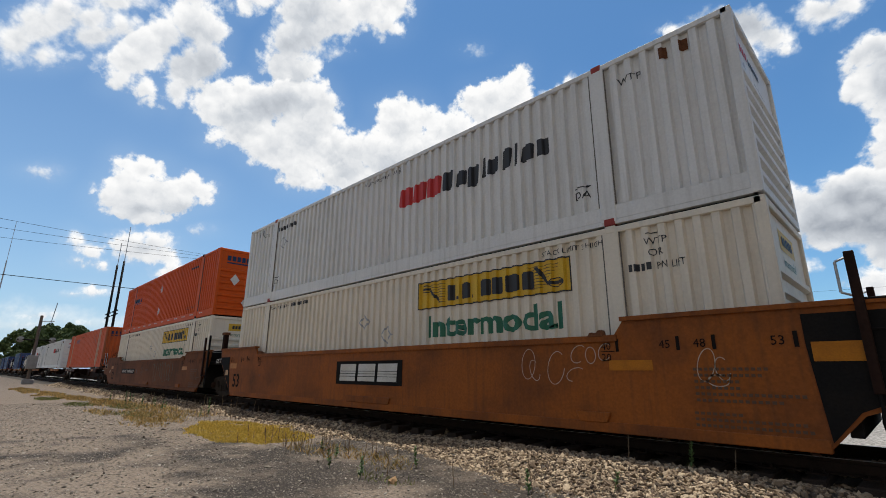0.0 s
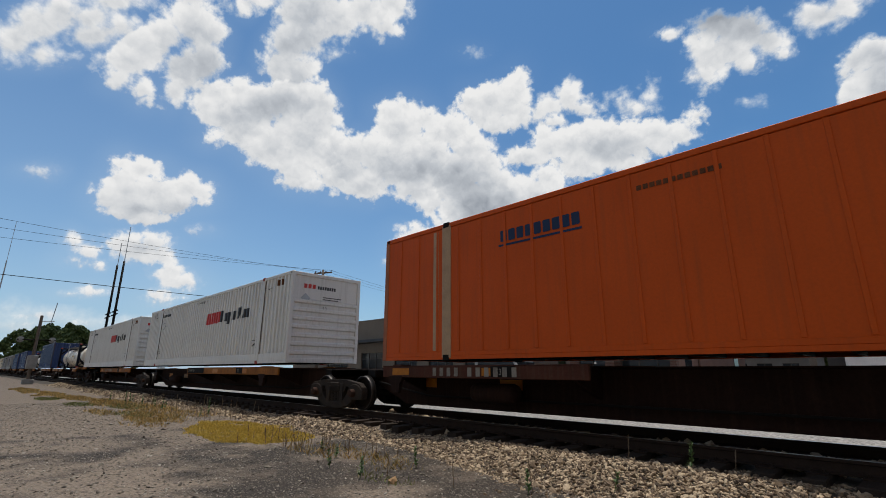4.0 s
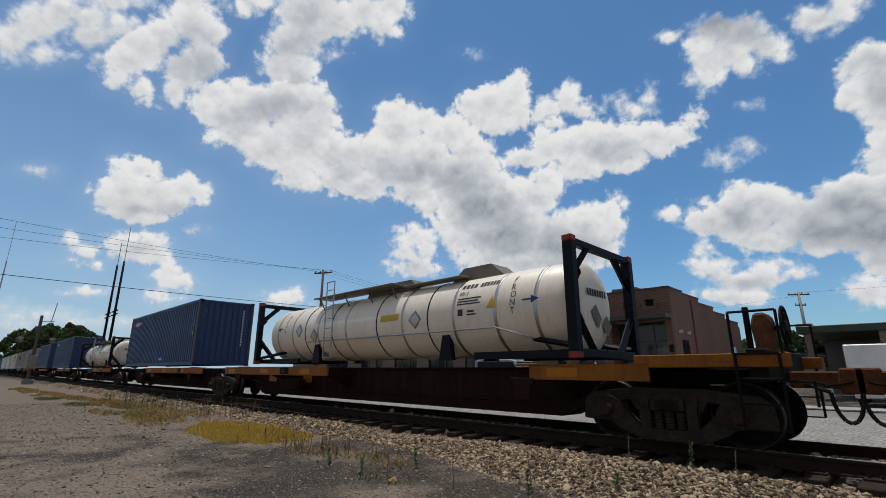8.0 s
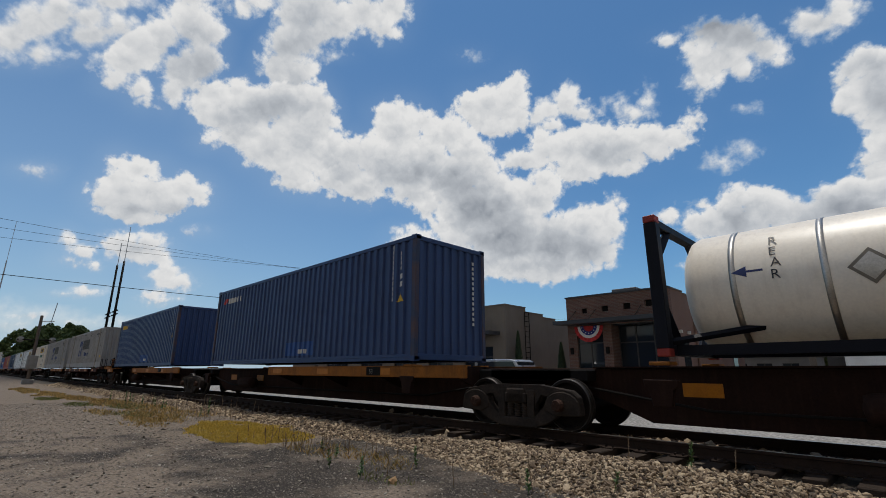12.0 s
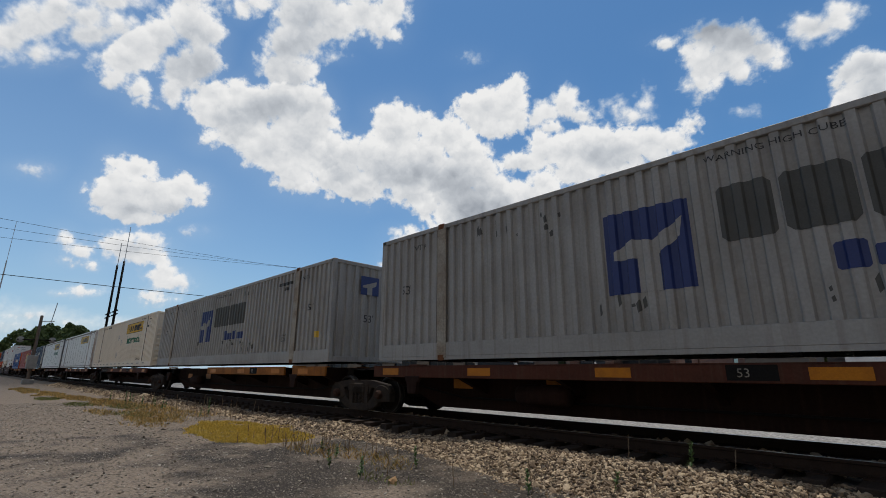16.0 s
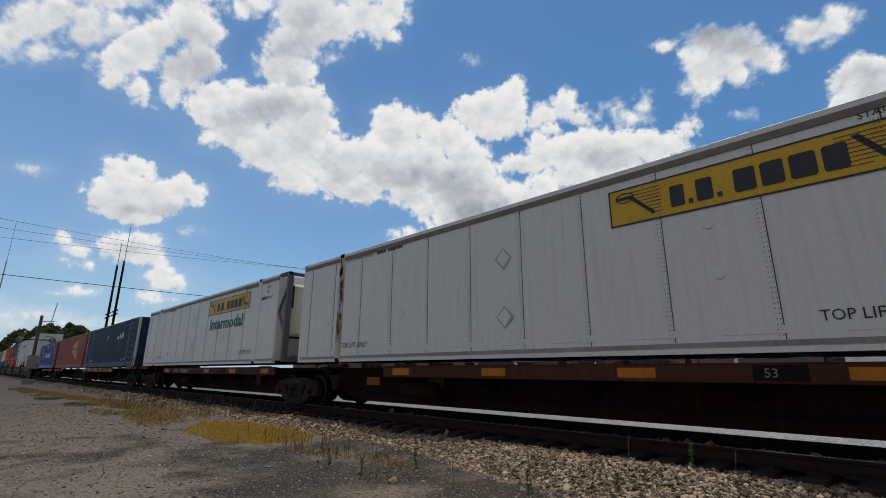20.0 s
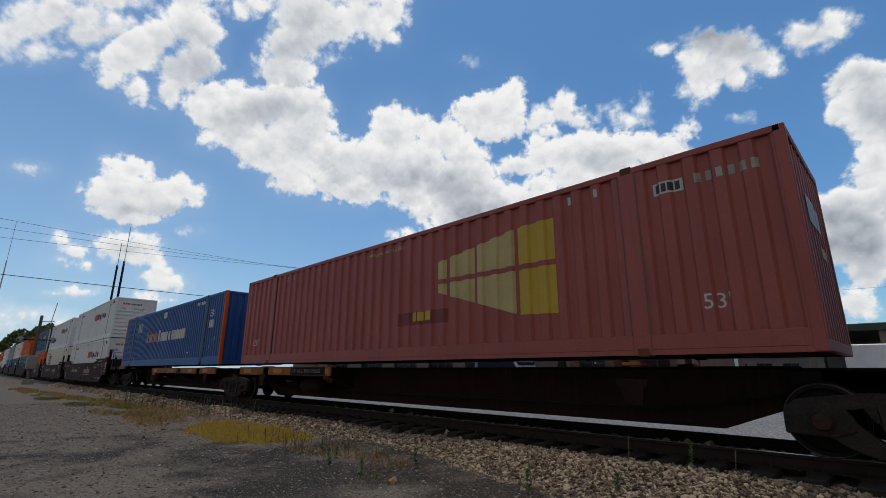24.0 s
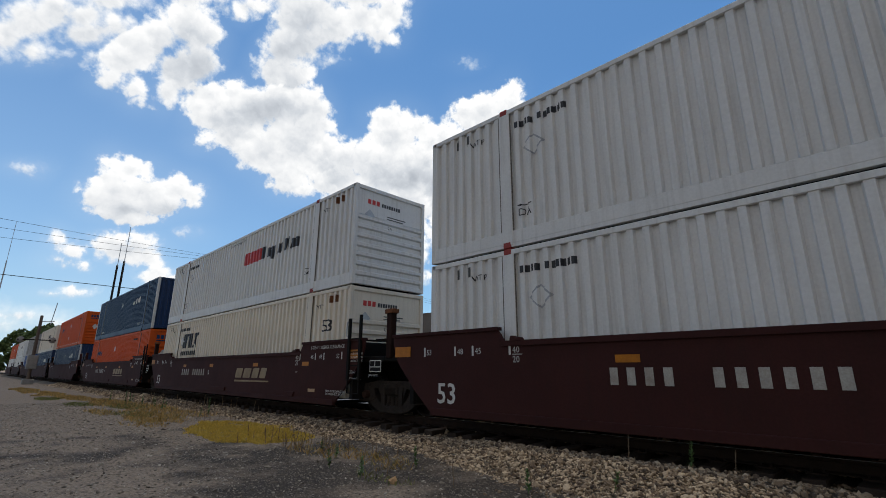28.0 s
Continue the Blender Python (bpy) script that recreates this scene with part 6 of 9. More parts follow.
# ---- railcars; origin at rail level under the middle ----
def spine_car(label, xa, xb, left, right, sill="sill_yellow", spine="spine", sign="", sills=((-4.0, 7.7),)):
    """One unit of a spine car. xa, xb: its truck centres from the middle; left, right: 'joint', 'shared' or 'coupler' ends."""
    c = new("spine_car")
    tagged(c, label, "railcar", "railcars of the train")
    a, b = xa, xb
    prof = [(a - 0.2, 0.74), (a + 0.75, 0.72), (a + 2.1, 0.19), (b - 2.1, 0.19), (b - 0.75, 0.72), (b + 0.2, 0.74), (b + 0.2, 1.02), (a - 0.2, 1.02)]
    part("spine", bevel(prism(nb(), prof, -0.33, 0.33), 0.015), M[spine], c, "deep rusty centre beam")
    part("spine_flange", box(nb(), a + 1.2, b - 1.2, -0.42, 0.42, 1.02, 1.045), M[spine], c)
    for s in (-1, 1):
        for x0, x1 in sills:
            bm = bevel(box(nb(), x0, x1, s * 1.29 - 0.03, s * 1.29 + 0.03, 0.83, 1.07), 0.008)
            box(bm, x0, x1, s * 1.24 - 0.08, s * 1.24 + 0.08, 1.055, 1.075)
            part("side_sill", bm, M[sill], c, "weathered yellow side sill" if sill == "sill_yellow" else "rust-brown side sill")
            k = 0.35
            while x0 + k + 0.6 < x1:
                part("reflector", box(nb(), x0 + k, x0 + k + 0.55, s * 1.322 - 0.002, s * 1.322 + 0.002, 0.88, 1.02), M["reflector"], c, "yellow reflective strip")
                k += 2.6
            n = max(2, int((x1 - x0) / 1.9))
            for k in range(n):
                x = x0 + 0.35 + (x1 - x0 - 0.7) * k / (n - 1)
                bm = nb()
                v = [(s * 0.33, 0.50), (s * 1.25, 0.86), (s * 1.25, 1.05), (s * 0.33, 1.05)]
                p, q = [bm.verts.new((x - 0.05, y, z)) for y, z in v], [bm.verts.new((x + 0.05, y, z)) for y, z in v]
                bm.faces.new(p)
                bm.faces.new(q[::-1])
                for i in range(4):
                    bm.faces.new((p[i], q[i], q[(i + 1) % 4], p[(i + 1) % 4]))
                part("cross_bearer", bm, M[spine], c)
        for x in (a + 2.6, a + 5.0):
            part("reflector", box(nb(), x, x + 0.55, s * 0.336 - 0.003, s * 0.336 + 0.003, 0.60, 0.80), M["reflector"], c, "faded yellow reflective strip")
        mid = (a + b) / 2
        for x in (mid - 6.0, mid + 6.0):
            bm = bevel(box(nb(), x - 0.14, x + 0.14, s * 1.14 - 0.16, s * 1.14 + 0.16, 1.05, 1.10), 0.01)
            part("pedestal", bm, M[sill], c, "container pedestal")
            bm = prism(nb(), [(x - 0.24, 0.86), (x + 0.24, 0.86), (x + 0.22, 0.76), (x + 0.15, 0.74), (x + 0.13, 0.50), (x - 0.13, 0.50), (x - 0.15, 0.74), (x - 0.22, 0.76)], s * 1.28 - 0.05, s * 1.28 + 0.04)
            part("pedestal_bracket", bevel(bm, 0.012), M[spine], c)
    y = -1.323
    x0, x1 = max(sills, key=lambda q: q[1] - q[0])
    u = x0 + 0.62 * (x1 - x0)
    shapes([rect(u, u + 0.55, 0.86, 1.05)], M["black"], c, y, name="number_panel", lift=0.002)
    words("53", u + 0.12, 0.90, 0.11, M["dim_letter"], c, y)
    u = x0 + (1.47 if sign.startswith("53") else 0.12)
    if sign == "#":
        # the car's number, as plain bars painted straight on the sill
        u = x0 + 1.65
        shapes(bars(u, 0.865, 0.80, 0.165, 4, 0.50) + bars(u + 0.95, 0.865, 1.25, 0.165, 6, 0.50), M["dim_letter"], c, y, name="car_number", lift=0.006)
    elif sign:
        shapes([rect(u, u + 1.9, 0.845, 1.055)], M["black"], c, y, name="number_panel", lift=0.006)
        words(sign, u + 0.08, 0.905, 0.095, M["dim_letter"], c, y, width=min(1.75, 0.105 * len(sign)), lift=0.011)
    bm = bevel(box(nb(), a - 0.9, a + 1.2, -0.62, 0.62, 0.80, 1.00), 0.02)
    part("end_platform", bm, M["black"], c)
    bm = bevel(box(nb(), b - 1.2, b + 0.9, -0.62, 0.62, 0.80, 1.00), 0.02)
    part("end_platform", bm, M["black"], c)
    bm = lathe(nb(), [(0.0, -0.55), (0.16, -0.52), (0.19, -0.44), (0.19, 0.44), (0.16, 0.52), (0.0, 0.55)], 14, "x", (a + 5.2, -0.75, 0.55))
    part("air_reservoir", bm, M["spine"], c, "rusty air reservoir", smooth=True)
    bm = tube(nb(), [(a + 1.0, -0.45, 0.72), (a + 3.0, -0.45, 0.42), (b - 3.0, -0.45, 0.42), (b - 1.0, -0.45, 0.72)], 0.022)
    part("brake_pipe", bm, M["black"], c)
    for end, x, way in ((left, a, -1), (right, b, 1)):
        if end == "coupler":
            # short platform with side sills, steps, rails and brake over the end truck
            for s in (-1, 1):
                part("end_sill", bevel(box(nb(), min(x - way * 0.3, x + way * 1.55), max(x - way * 0.3, x + way * 1.55), s * 1.26 - 0.05, s * 1.26 + 0.05, 1.02, 1.19), 0.01), M[sill], c)
                u = x + way * 1.25
                ladder(c, u - 0.26, u + 0.20, s * 1.33, 0.30, 1.18, 4, M["black"], "step_ladder")
                part("handrail", tube(nb(), [(u - 0.28, s * 1.30, 1.18), (u - 0.28, s * 1.30, 1.70), (u + 0.23, s * 1.30, 1.70), (u + 0.23, s * 1.30, 1.18)], 0.017), M["black"], c)
            part("cross_beam", bevel(box(nb(), x + way * 1.2 - 0.10, x + way * 1.2 + 0.10, -1.25, 1.25, 0.85, 1.25), 0.02), M["black"], c)
            part("walkway", box(nb(), min(x - way * 0.4, x + way * 1.1), max(x - way * 0.4, x + way * 1.1), -1.2, 1.2, 1.10, 1.13), M["black"], c)
            hand_brake(c, x + way * 1.20, -0.55, 1.54, way)
            coupler(c, x + way * 1.3, way)
    if right in ("joint", "coupler"):
        add_truck(c, b)
    if left == "coupler":
        add_truck(c, a)
    return c


NUMBER_BLOCKS = [(-5.0 + 0.24 * i, -4.83 + 0.24 * i) for i in range(4)] + [(-3.88 + 0.26 * i, -3.70 + 0.26 * i) for i in range(6)]


def sprayed(c, y):
    """Faded spray-painted outlines: bubble shapes that spell nothing."""
    rnd = random.Random(77)
    for k in range(9):
        cx, cz, rx, rz = 1.45 + 0.36 * k, 0.92 + rnd.uniform(-0.06, 0.06), rnd.uniform(0.13, 0.24), rnd.uniform(0.30, 0.46)
        bm, prev = nb(), None
        n_, ph = 26, rnd.uniform(0, 6)
        span = n_ if k % 3 else int(n_ * 0.7)
        for i in range(span + 1):
            a = 2 * math.pi * i / n_ + ph
            w_ = 1 + 0.22 * math.sin(3 * a + k)
            wd = 0.022 + 0.014 * math.sin(2 * a)
            pair = [bm.verts.new((cx + (rx + q) * w_ * math.cos(a), y - 0.006 - 0.0006 * k, cz + (rz + q) * w_ * math.sin(a))) for q in (-wd, wd)]
            if prev:
                bm.faces.new((prev[0], pair[0], pair[1], prev[1]))
            prev = pair
        part("spray_outline", bm, M["spray"], c, "faded pale spray-painted outline")


def well_car(label, xa, xb, left, right, paint="car_yellow", scheme="plain"):
    """One unit of a well car: deep side walls between raised end platforms."""
    c = new("well_car")
    tagged(c, label, "railcar", "railcars of the train")
    hx = 8.55
    z0, z1, z2 = 0.17, 1.46, 1.70
    body = M["car_brown"] if scheme == "number" else M[paint]
    for s in (-1, 1):
        y = s * 1.46
        right_end = [(8.28, z0), (8.60, 0.53), (8.92, 0.66), (9.83, 0.69), (9.86, 1.02), (9.86, z2 - 0.02)]
        if right == "joint":
            right_end = [(7.85, z0), (8.34, 0.58), (8.90, 1.14), (9.06, 1.50), (9.06, z2 - 0.02)]
        left_end = [(-9.06, z2 - 0.02), (-9.06, 1.50), (-8.90, 1.14), (-8.34, 0.58), (-7.85, z0)]
        if left == "coupler":
            left_end = [(-9.52, z2 - 0.02), (-9.52, 1.38), (-10.14, 1.38), (-10.22, 1.30), (-10.27, 0.74), (-9.60, 0.69), (-9.25, 0.64), (-8.98, 0.50), (-8.50, z0)]
        prof = right_end + [(6.15, z2 - 0.02), (6.0, z1), (-6.0, z1), (-6.15, z2 - 0.02)] + left_end
        part("side_panel", bevel(prism(nb(), prof, y - 0.03, y + 0.03), 0.006), body, c)
        bm = nb()
        for q in (-1, 1):
            prism(bm, [(q * 9.06, z2 - 0.03), (q * 9.06, z2 + 0.03), (q * 6.12, z2 + 0.03), (q * 6.12, z2 - 0.03)], y - 0.07, y + 0.07)
        prism(bm, [(-6.05, z1 - 0.07), (-6.05, z1 + 0.02), (6.05, z1 + 0.02), (6.05, z1 - 0.07)], y - 0.07, y + 0.07)
        part("top_chord", bm, body, c)
        part("bottom_chord", bevel(box(nb(), -8.28 if left == "coupler" else -7.85, 8.28 if right == "coupler" else 7.85, y - 0.05, y + 0.05, z0 - 0.04, z0 + 0.10), 0.01), body, c)
        for q in (-1, 1):
            bm = bevel(prism(nb(), [(q * 5.86, z1), (q * 5.60, z1), (q * 5.64, z1 + 0.07), (q * 5.70, z1 + 0.07), (q * 5.74, z1 + 0.03), (q * 5.78, z1 + 0.10), (q * 5.84, z1 + 0.10)], y - 0.08, y + 0.05), 0.012)
            part("lock_guide", bm, M["rust"] if paint == "car_yellow" else body, c)
            if paint == "car_yellow" and q > 0 and right == "coupler":
                edge = 9.82
                part("end_sheet", prism(nb(), [(q * 8.22, 1.60), (q * 8.22, 1.28), (q * 8.30, 0.24), (q * 8.58, 0.56), (q * 8.90, 0.70), (q * edge, 0.88), (q * edge, 1.60)], y - 0.040 if s < 0 else y + 0.034, y - 0.034 if s < 0 else y + 0.040), M["black"], c)
            elif paint == "car_yellow" and q < 0 and scheme == "panel":
                part("end_sheet", prism(nb(), [(-8.20, 1.42), (-8.20, 1.10), (-7.96, 0.28), (-8.36, 0.66), (-8.86, 1.16), (-9.02, 1.42)], y - 0.040 if s < 0 else y + 0.034, y - 0.034 if s < 0 else y + 0.040), M["black"], c)
            elif paint == "car_yellow" and q < 0 and left == "coupler":
                for z_ in (1.05, 1.42):
                    part("end_step", bevel(box(nb(), -10.2, -9.65, s * 1.50 - 0.02, s * 1.50 + 0.02, z_, z_ + 0.03), 0.006), M["rust"], c)
                part("hand_hold", tube(nb(), [(-9.95, s * 1.495, 1.28), (-9.95, s * 1.54, 1.28), (-9.60, s * 1.54, 1.24), (-9.60, s * 1.495, 1.24)], 0.014), M["steel"], c, "bright worn hand hold")
                part("opening_frame", bevel(box(nb(), -9.86, -9.42, s * 1.496 - 0.008, s * 1.496 + 0.008, 1.07, 1.31), 0.006), M["tan"], c, "worn bare edge of a slot")
                part("opening", box(nb(), -9.83, -9.45, s * 1.506 - 0.002, s * 1.506 + 0.002, 1.10, 1.28), M["black"], c)
                part("grating", box(nb(), -9.55, -8.75, s * 1.20 - 0.24, s * 1.20 + 0.24, 1.71, 1.74), M["black"], c, "dark steel walkway grating")
            elif q > 0 and right == "coupler":
                part("end_box", bevel(box(nb(), 9.22, 9.86, y - 0.05, y + 0.12, 1.56, 1.80), 0.02), body, c)
            rx, rz = (8.52, 1.08) if paint == "car_yellow" else ((9.55, 1.25) if (left, right)[q > 0] == "coupler" else (8.72, 1.25))
            if paint == "car_yellow" and not (q > 0 and right == "coupler"):
                continue
            part("reflector", box(nb(), q * rx - 0.25, q * rx + 0.25, min(y + s * 0.041, y + s * 0.046), max(y + s * 0.041, y + s * 0.046), rz, rz + 0.21), M["reflector"], c, "yellow reflective panel")
        n = 9
        for k in range(n):
            x = -7.2 + 14.4 * k / (n - 1)
            part("floor_beam", box(nb(), x - 0.1, x + 0.1, -1.4, 1.4, 0.12, 0.20), M["black"], c) if s < 0 else None
    for q in (-1, 1):
        part("bulkhead", bevel(box(nb(), q * (hx - 0.05) - 0.06, q * (hx - 0.05) + 0.06, -1.42, 1.42, 0.3, 1.66), 0.01), M["black"], c)
        xe = xb if q > 0 else xa
        lo, hi = min(q * hx, xe), max(q * hx, xe)
        part("end_deck", bevel(box(nb(), lo, hi, -1.30, 1.30, 1.18, 1.30), 0.02), M["black"], c)
        part("end_beam", bevel(box(nb(), lo, hi, -0.35, 0.35, 0.74, 1.18), 0.02), M["black"], c)
        for u in (0.45, 0.9):
            part("walkway_tread", box(nb(), q * (hx + u) - 0.12, q * (hx + u) + 0.12, -1.35, 1.35, 1.66, 1.69), M["black"], c)
        ends = (left, right)[q > 0]
        for sgn in (-1, 1):
            if ends == "coupler" and not (paint == "car_yellow" and q > 0):
                continue
            if q < 0:
                # a stout post beside the joint to the next unit
                part("end_post", bevel(box(nb(), -9.50, -9.32, sgn * 1.28 - 0.08, sgn * 1.28 + 0.08, 1.25, 2.32), 0.012), M["spine"], c, "stout rusty end post")
                part("end_cap", bevel(box(nb(), -9.56, -9.26, sgn * 1.28 - 0.10, sgn * 1.28 + 0.10, 2.26, 2.36), 0.012), M["rust"], c)
                continue
            x = 8.98 if ends == "coupler" else 8.72
            y_ = sgn * 1.53
            ladder(c, x - 0.23, x + 0.23, y_, 0.45, 1.72, 5, M["black"], "ladder")
            tall = 2.24 if ends == "coupler" else 2.22
            part("grab_post", bevel(box(nb(), x - 0.275, x - 0.185, y_ - 0.03, y_ + 0.03, 0.75, tall), 0.008), M["spine"] if paint == "car_yellow" else M["black"], c)
            part("grab_iron", tube(nb(), [(x - 0.23, y_, tall - 0.05), (x - 0.36, y_, tall - 0.10), (x - 0.36, y_, 1.80), (x - 0.23, y_, 1.74)], 0.014), M["steel"], c, "pale worn grab iron")
            part("grab_post", bevel(box(nb(), x + 0.19, x + 0.27, y_ - 0.03, y_ + 0.03, 0.75, 2.28), 0.008), M["black"], c)
    y = -1.493
    f = "stencil" if paint == "car_yellow" else "letter_white"
    for q, order in ((1, (("40", 6.02), ("45", 6.85), ("48", 7.28), ("53", 8.12))), (-1, (("40", -5.9), ("45", -6.75), ("48", -7.2), ("53", -8.05)))):
        for body, x in order:
            words(body, x - 0.22 if q > 0 else x + 0.08, 1.27, 0.11, M[f], c, y)
            shapes([rect(x, x + 0.045, 1.24, 1.42)], M[f], c, y, name="length_mark")
            if body == "40":
                words("20", x - 0.22 if q > 0 else x + 0.08, 1.11, 0.11, M[f], c, y)
                shapes([rect(x - 0.23 if q > 0 else x + 0.07, x - 0.02 if q > 0 else x + 0.28, 1.24, 1.252)], M[f], c, y, name="length_mark")
    if paint == "car_yellow":
        for k, wide in enumerate((0.83, 0.76, 0.52, 0.52, 1.15, 0.93)):
            shapes(bars(7.02, 0.98 - 0.075 * k, wide, 0.036, max(6, int(wide * 16)), 0.35), M["faint_print"], c, y, name="small_print", label="faded stencilled lines")
        for k, wide in enumerate((0.55, 1.15, 1.20)):
            shapes(bars(6.98, 0.45 - 0.07 * k, wide, 0.034, int(wide * 16), 0.35), M["faint_print"], c, y, name="small_print", label="faded stencilled lines")
    if scheme == "panel":
        shapes([rect(-1.28, 1.27, 0.65, 1.19)], M["black"], c, y, name="trade_panel", label="black panel", lift=0.004)
        shapes([rect(-1.12, -0.46, 0.73, 1.12, 0.08), rect(-0.36, 0.30, 0.73, 1.12, 0.08), rect(0.40, 1.08, 0.73, 1.12, 0.08)], M["letter_white"], c, y, name="trade_mark", label="white trade mark blocks", lift=0.009)
        shapes([rect(-1.12, 1.1, 0.83 + 0.06 * i, 0.842 + 0.06 * i) for i in range(3)], M["black"], c, y, name="trade_mark", lift=0.012)
    if scheme == "number":
        shapes([rect(-5.20, -2.15, 0.77, 1.04)], M["black"], c, y, name="number_panel", lift=0.004)
        shapes([rect(a_, b_, 0.83, 0.98, 0.2) for a_, b_ in NUMBER_BLOCKS], M["dim_white"], c, y, name="car_number", lift=0.009)
        words("B", -1.8, 0.82, 0.17, M["dark"], c, y, bold=0.02)
        sprayed(c, y)
        words("H", -0.66, 0.80, 0.09, M["dark"], c, y)
        words("LD LMT", 0.05, 0.92, 0.085, M["dark"], c, y)
        bm, prev = nb(), None
        for i in range(29):
            a = 2 * math.pi * i / 28
            pair = [bm.verts.new((-0.62 + q * math.cos(a), y - 0.007, 0.92 + q * math.sin(a))) for q in (0.19, 0.20)]
            if prev:
                bm.faces.new((prev[0], pair[0], pair[1], prev[1]))
            prev = pair
        part("stencil_ring", bm, M["dark"], c)
    if scheme == "lettered":
        shapes(blocks([0.52, 0.56, 0.46, 0.42], 1.62, 0.73, [0.31] * 4, 0.12, 0.35) + [[(1.6, 0.60), (4.2, 0.62), (4.2, 0.66), (1.62, 0.66)]], M["mark_gold"], c, y, name="trade_mark", label="faded gold trade name blocks")
        shapes(bars(-4.1, 0.78, 1.0, 0.24, 4, 0.52) + bars(-2.75, 0.78, 1.45, 0.24, 6, 0.52), M["dim_white"], c, y, name="car_number")
        words("B", -1.0, 0.82, 0.17, M[f], c, y)
        words("53", -7.65, 0.36, 0.38, M[f], c, y, bold=0.012)
        words("S-2054-11 REEFER CLEARANCE", 6.62, 1.52, 0.085, M[f], c, y, width=1.62)
        words("NON-INTERCHANGE CAR", 7.5, 0.44, 0.055, M[f], c, y)
        words("SEE EQUIPMENT REGISTER", 7.5, 0.36, 0.055, M[f], c, y)
        words("110", 5.86, 0.90, 0.05, M[f], c, y)
        yy = y - 0.009
        for k, body in enumerate(("2 INCH HP COMP SHOES", "SPECIAL BRAKE BEAMS", "SEE BADGE PLATE")):
            words(body, 8.42, 1.34 - 0.085 * k, 0.05, M[f], c, yy, width=0.62)
        words("L 201-1", 8.45, 0.90, 0.08, M[f], c, yy)
        words("EMPTY LOAD 60%", 8.45, 0.76, 0.05, M[f], c, yy, width=0.55)
        words("JACK HERE", 9.30, 0.80 + 0.03, 0.05, M[f], c, yy, width=0.35)
        shapes([rect(9.33, 9.76, 0.94, 1.20)], M["letter_white"], c, yy, name="plate", lift=0.003)
        shapes([rect(9.35, 9.52, 1.06, 1.18), rect(9.54, 9.74, 1.06, 1.18), rect(9.35, 9.74, 0.96, 1.04)], M["black"], c, yy, name="plate", lift=0.007)
        for x in (-4.0, -0.9, 3.0, 6.18):
            shapes([rect(x, x + 0.36, 1.09, 1.20)], M["reflector"], c, y, name="reflector", label="yellow reflective strip")
        shapes([rect(6.6, 6.95, 0.42, 0.50)], M["tan"], c, y, name="plate")
    elif paint == "car_yellow":
        words("53", -7.75, 0.42, 0.42, M["stencil"], c, y, bold=0.02)
        if scheme != "number":
            words("125 T", -9.45, 1.22, 0.16, M["letter_white"], c, y - 0.009, bold=0.01)
        words("110", -5.75, 0.78, 0.08, M["dark"], c, y)
        shapes([rect(-8.1, -7.55, 1.03, 1.20)], M["reflector"], c, y, name="reflector", label="yellow reflective strip")
        shapes([rect(-8.45, -8.22, 0.80, 0.98)], M["tan"], c, y - 0.009, name="plate", label="small pale plate")
        if scheme == "panel":
            # white chalk scrawl
            for gx, gz, rx, rz, lean, sweep in ((4.50, 1.08, 0.13, 0.24, 0.1, 1.0), (4.62, 0.98, 0.09, 0.16, -0.2, 0.8), (5.02, 1.02, 0.15, 0.25, 0.15, 0.85), (5.42, 1.22, 0.12, 0.13, 0.3, 0.7), (5.62, 1.20, 0.08, 0.12, 0.0, 1.0), (5.85, 1.24, 0.10, 0.12, 0.2, 0.75), (5.35, 0.92, 0.14, 0.10, 0.5, 0.6), (7.18, 1.05, 0.10, 0.20, 0.2, 1.0), (7.36, 1.0, 0.08, 0.14, -0.1, 0.8), (7.30, 0.86, 0.12, 0.07, 0.0, 0.9)):
                bm, prev = nb(), None
                for i in range(25):
                    a = 2 * math.pi * sweep * i / 24 + 0.9
                    pair = [bm.verts.new((gx + (rx + o_) * math.cos(a) + lean * rz * math.sin(a), y - 0.006, gz + (rz + o_) * math.sin(a))) for o_ in (-0.006, 0.006)]
                    if prev:
                        bm.faces.new((prev[0], pair[0], pair[1], prev[1]))
                    prev = pair
                part("chalk_scrawl", bm, M["chalk"], c, "white chalk loop")
        for x in (5.9,):
            shapes([rect(x, x + 0.62, 0.98, 1.12)], M["reflector"], c, y, name="reflector", label="yellow reflective strip")
    for x in (0.05, 5.6):
        w_ = 0.85 if x < 1 else 0.27
        part("jacking_pad", bevel(prism(nb(), [(x - w_, 0.40), (x + w_, 0.40), (x + w_ - 0.06, 0.26), (x - w_ + 0.06, 0.26)], -1.53, -1.49), 0.01), M[paint], c)
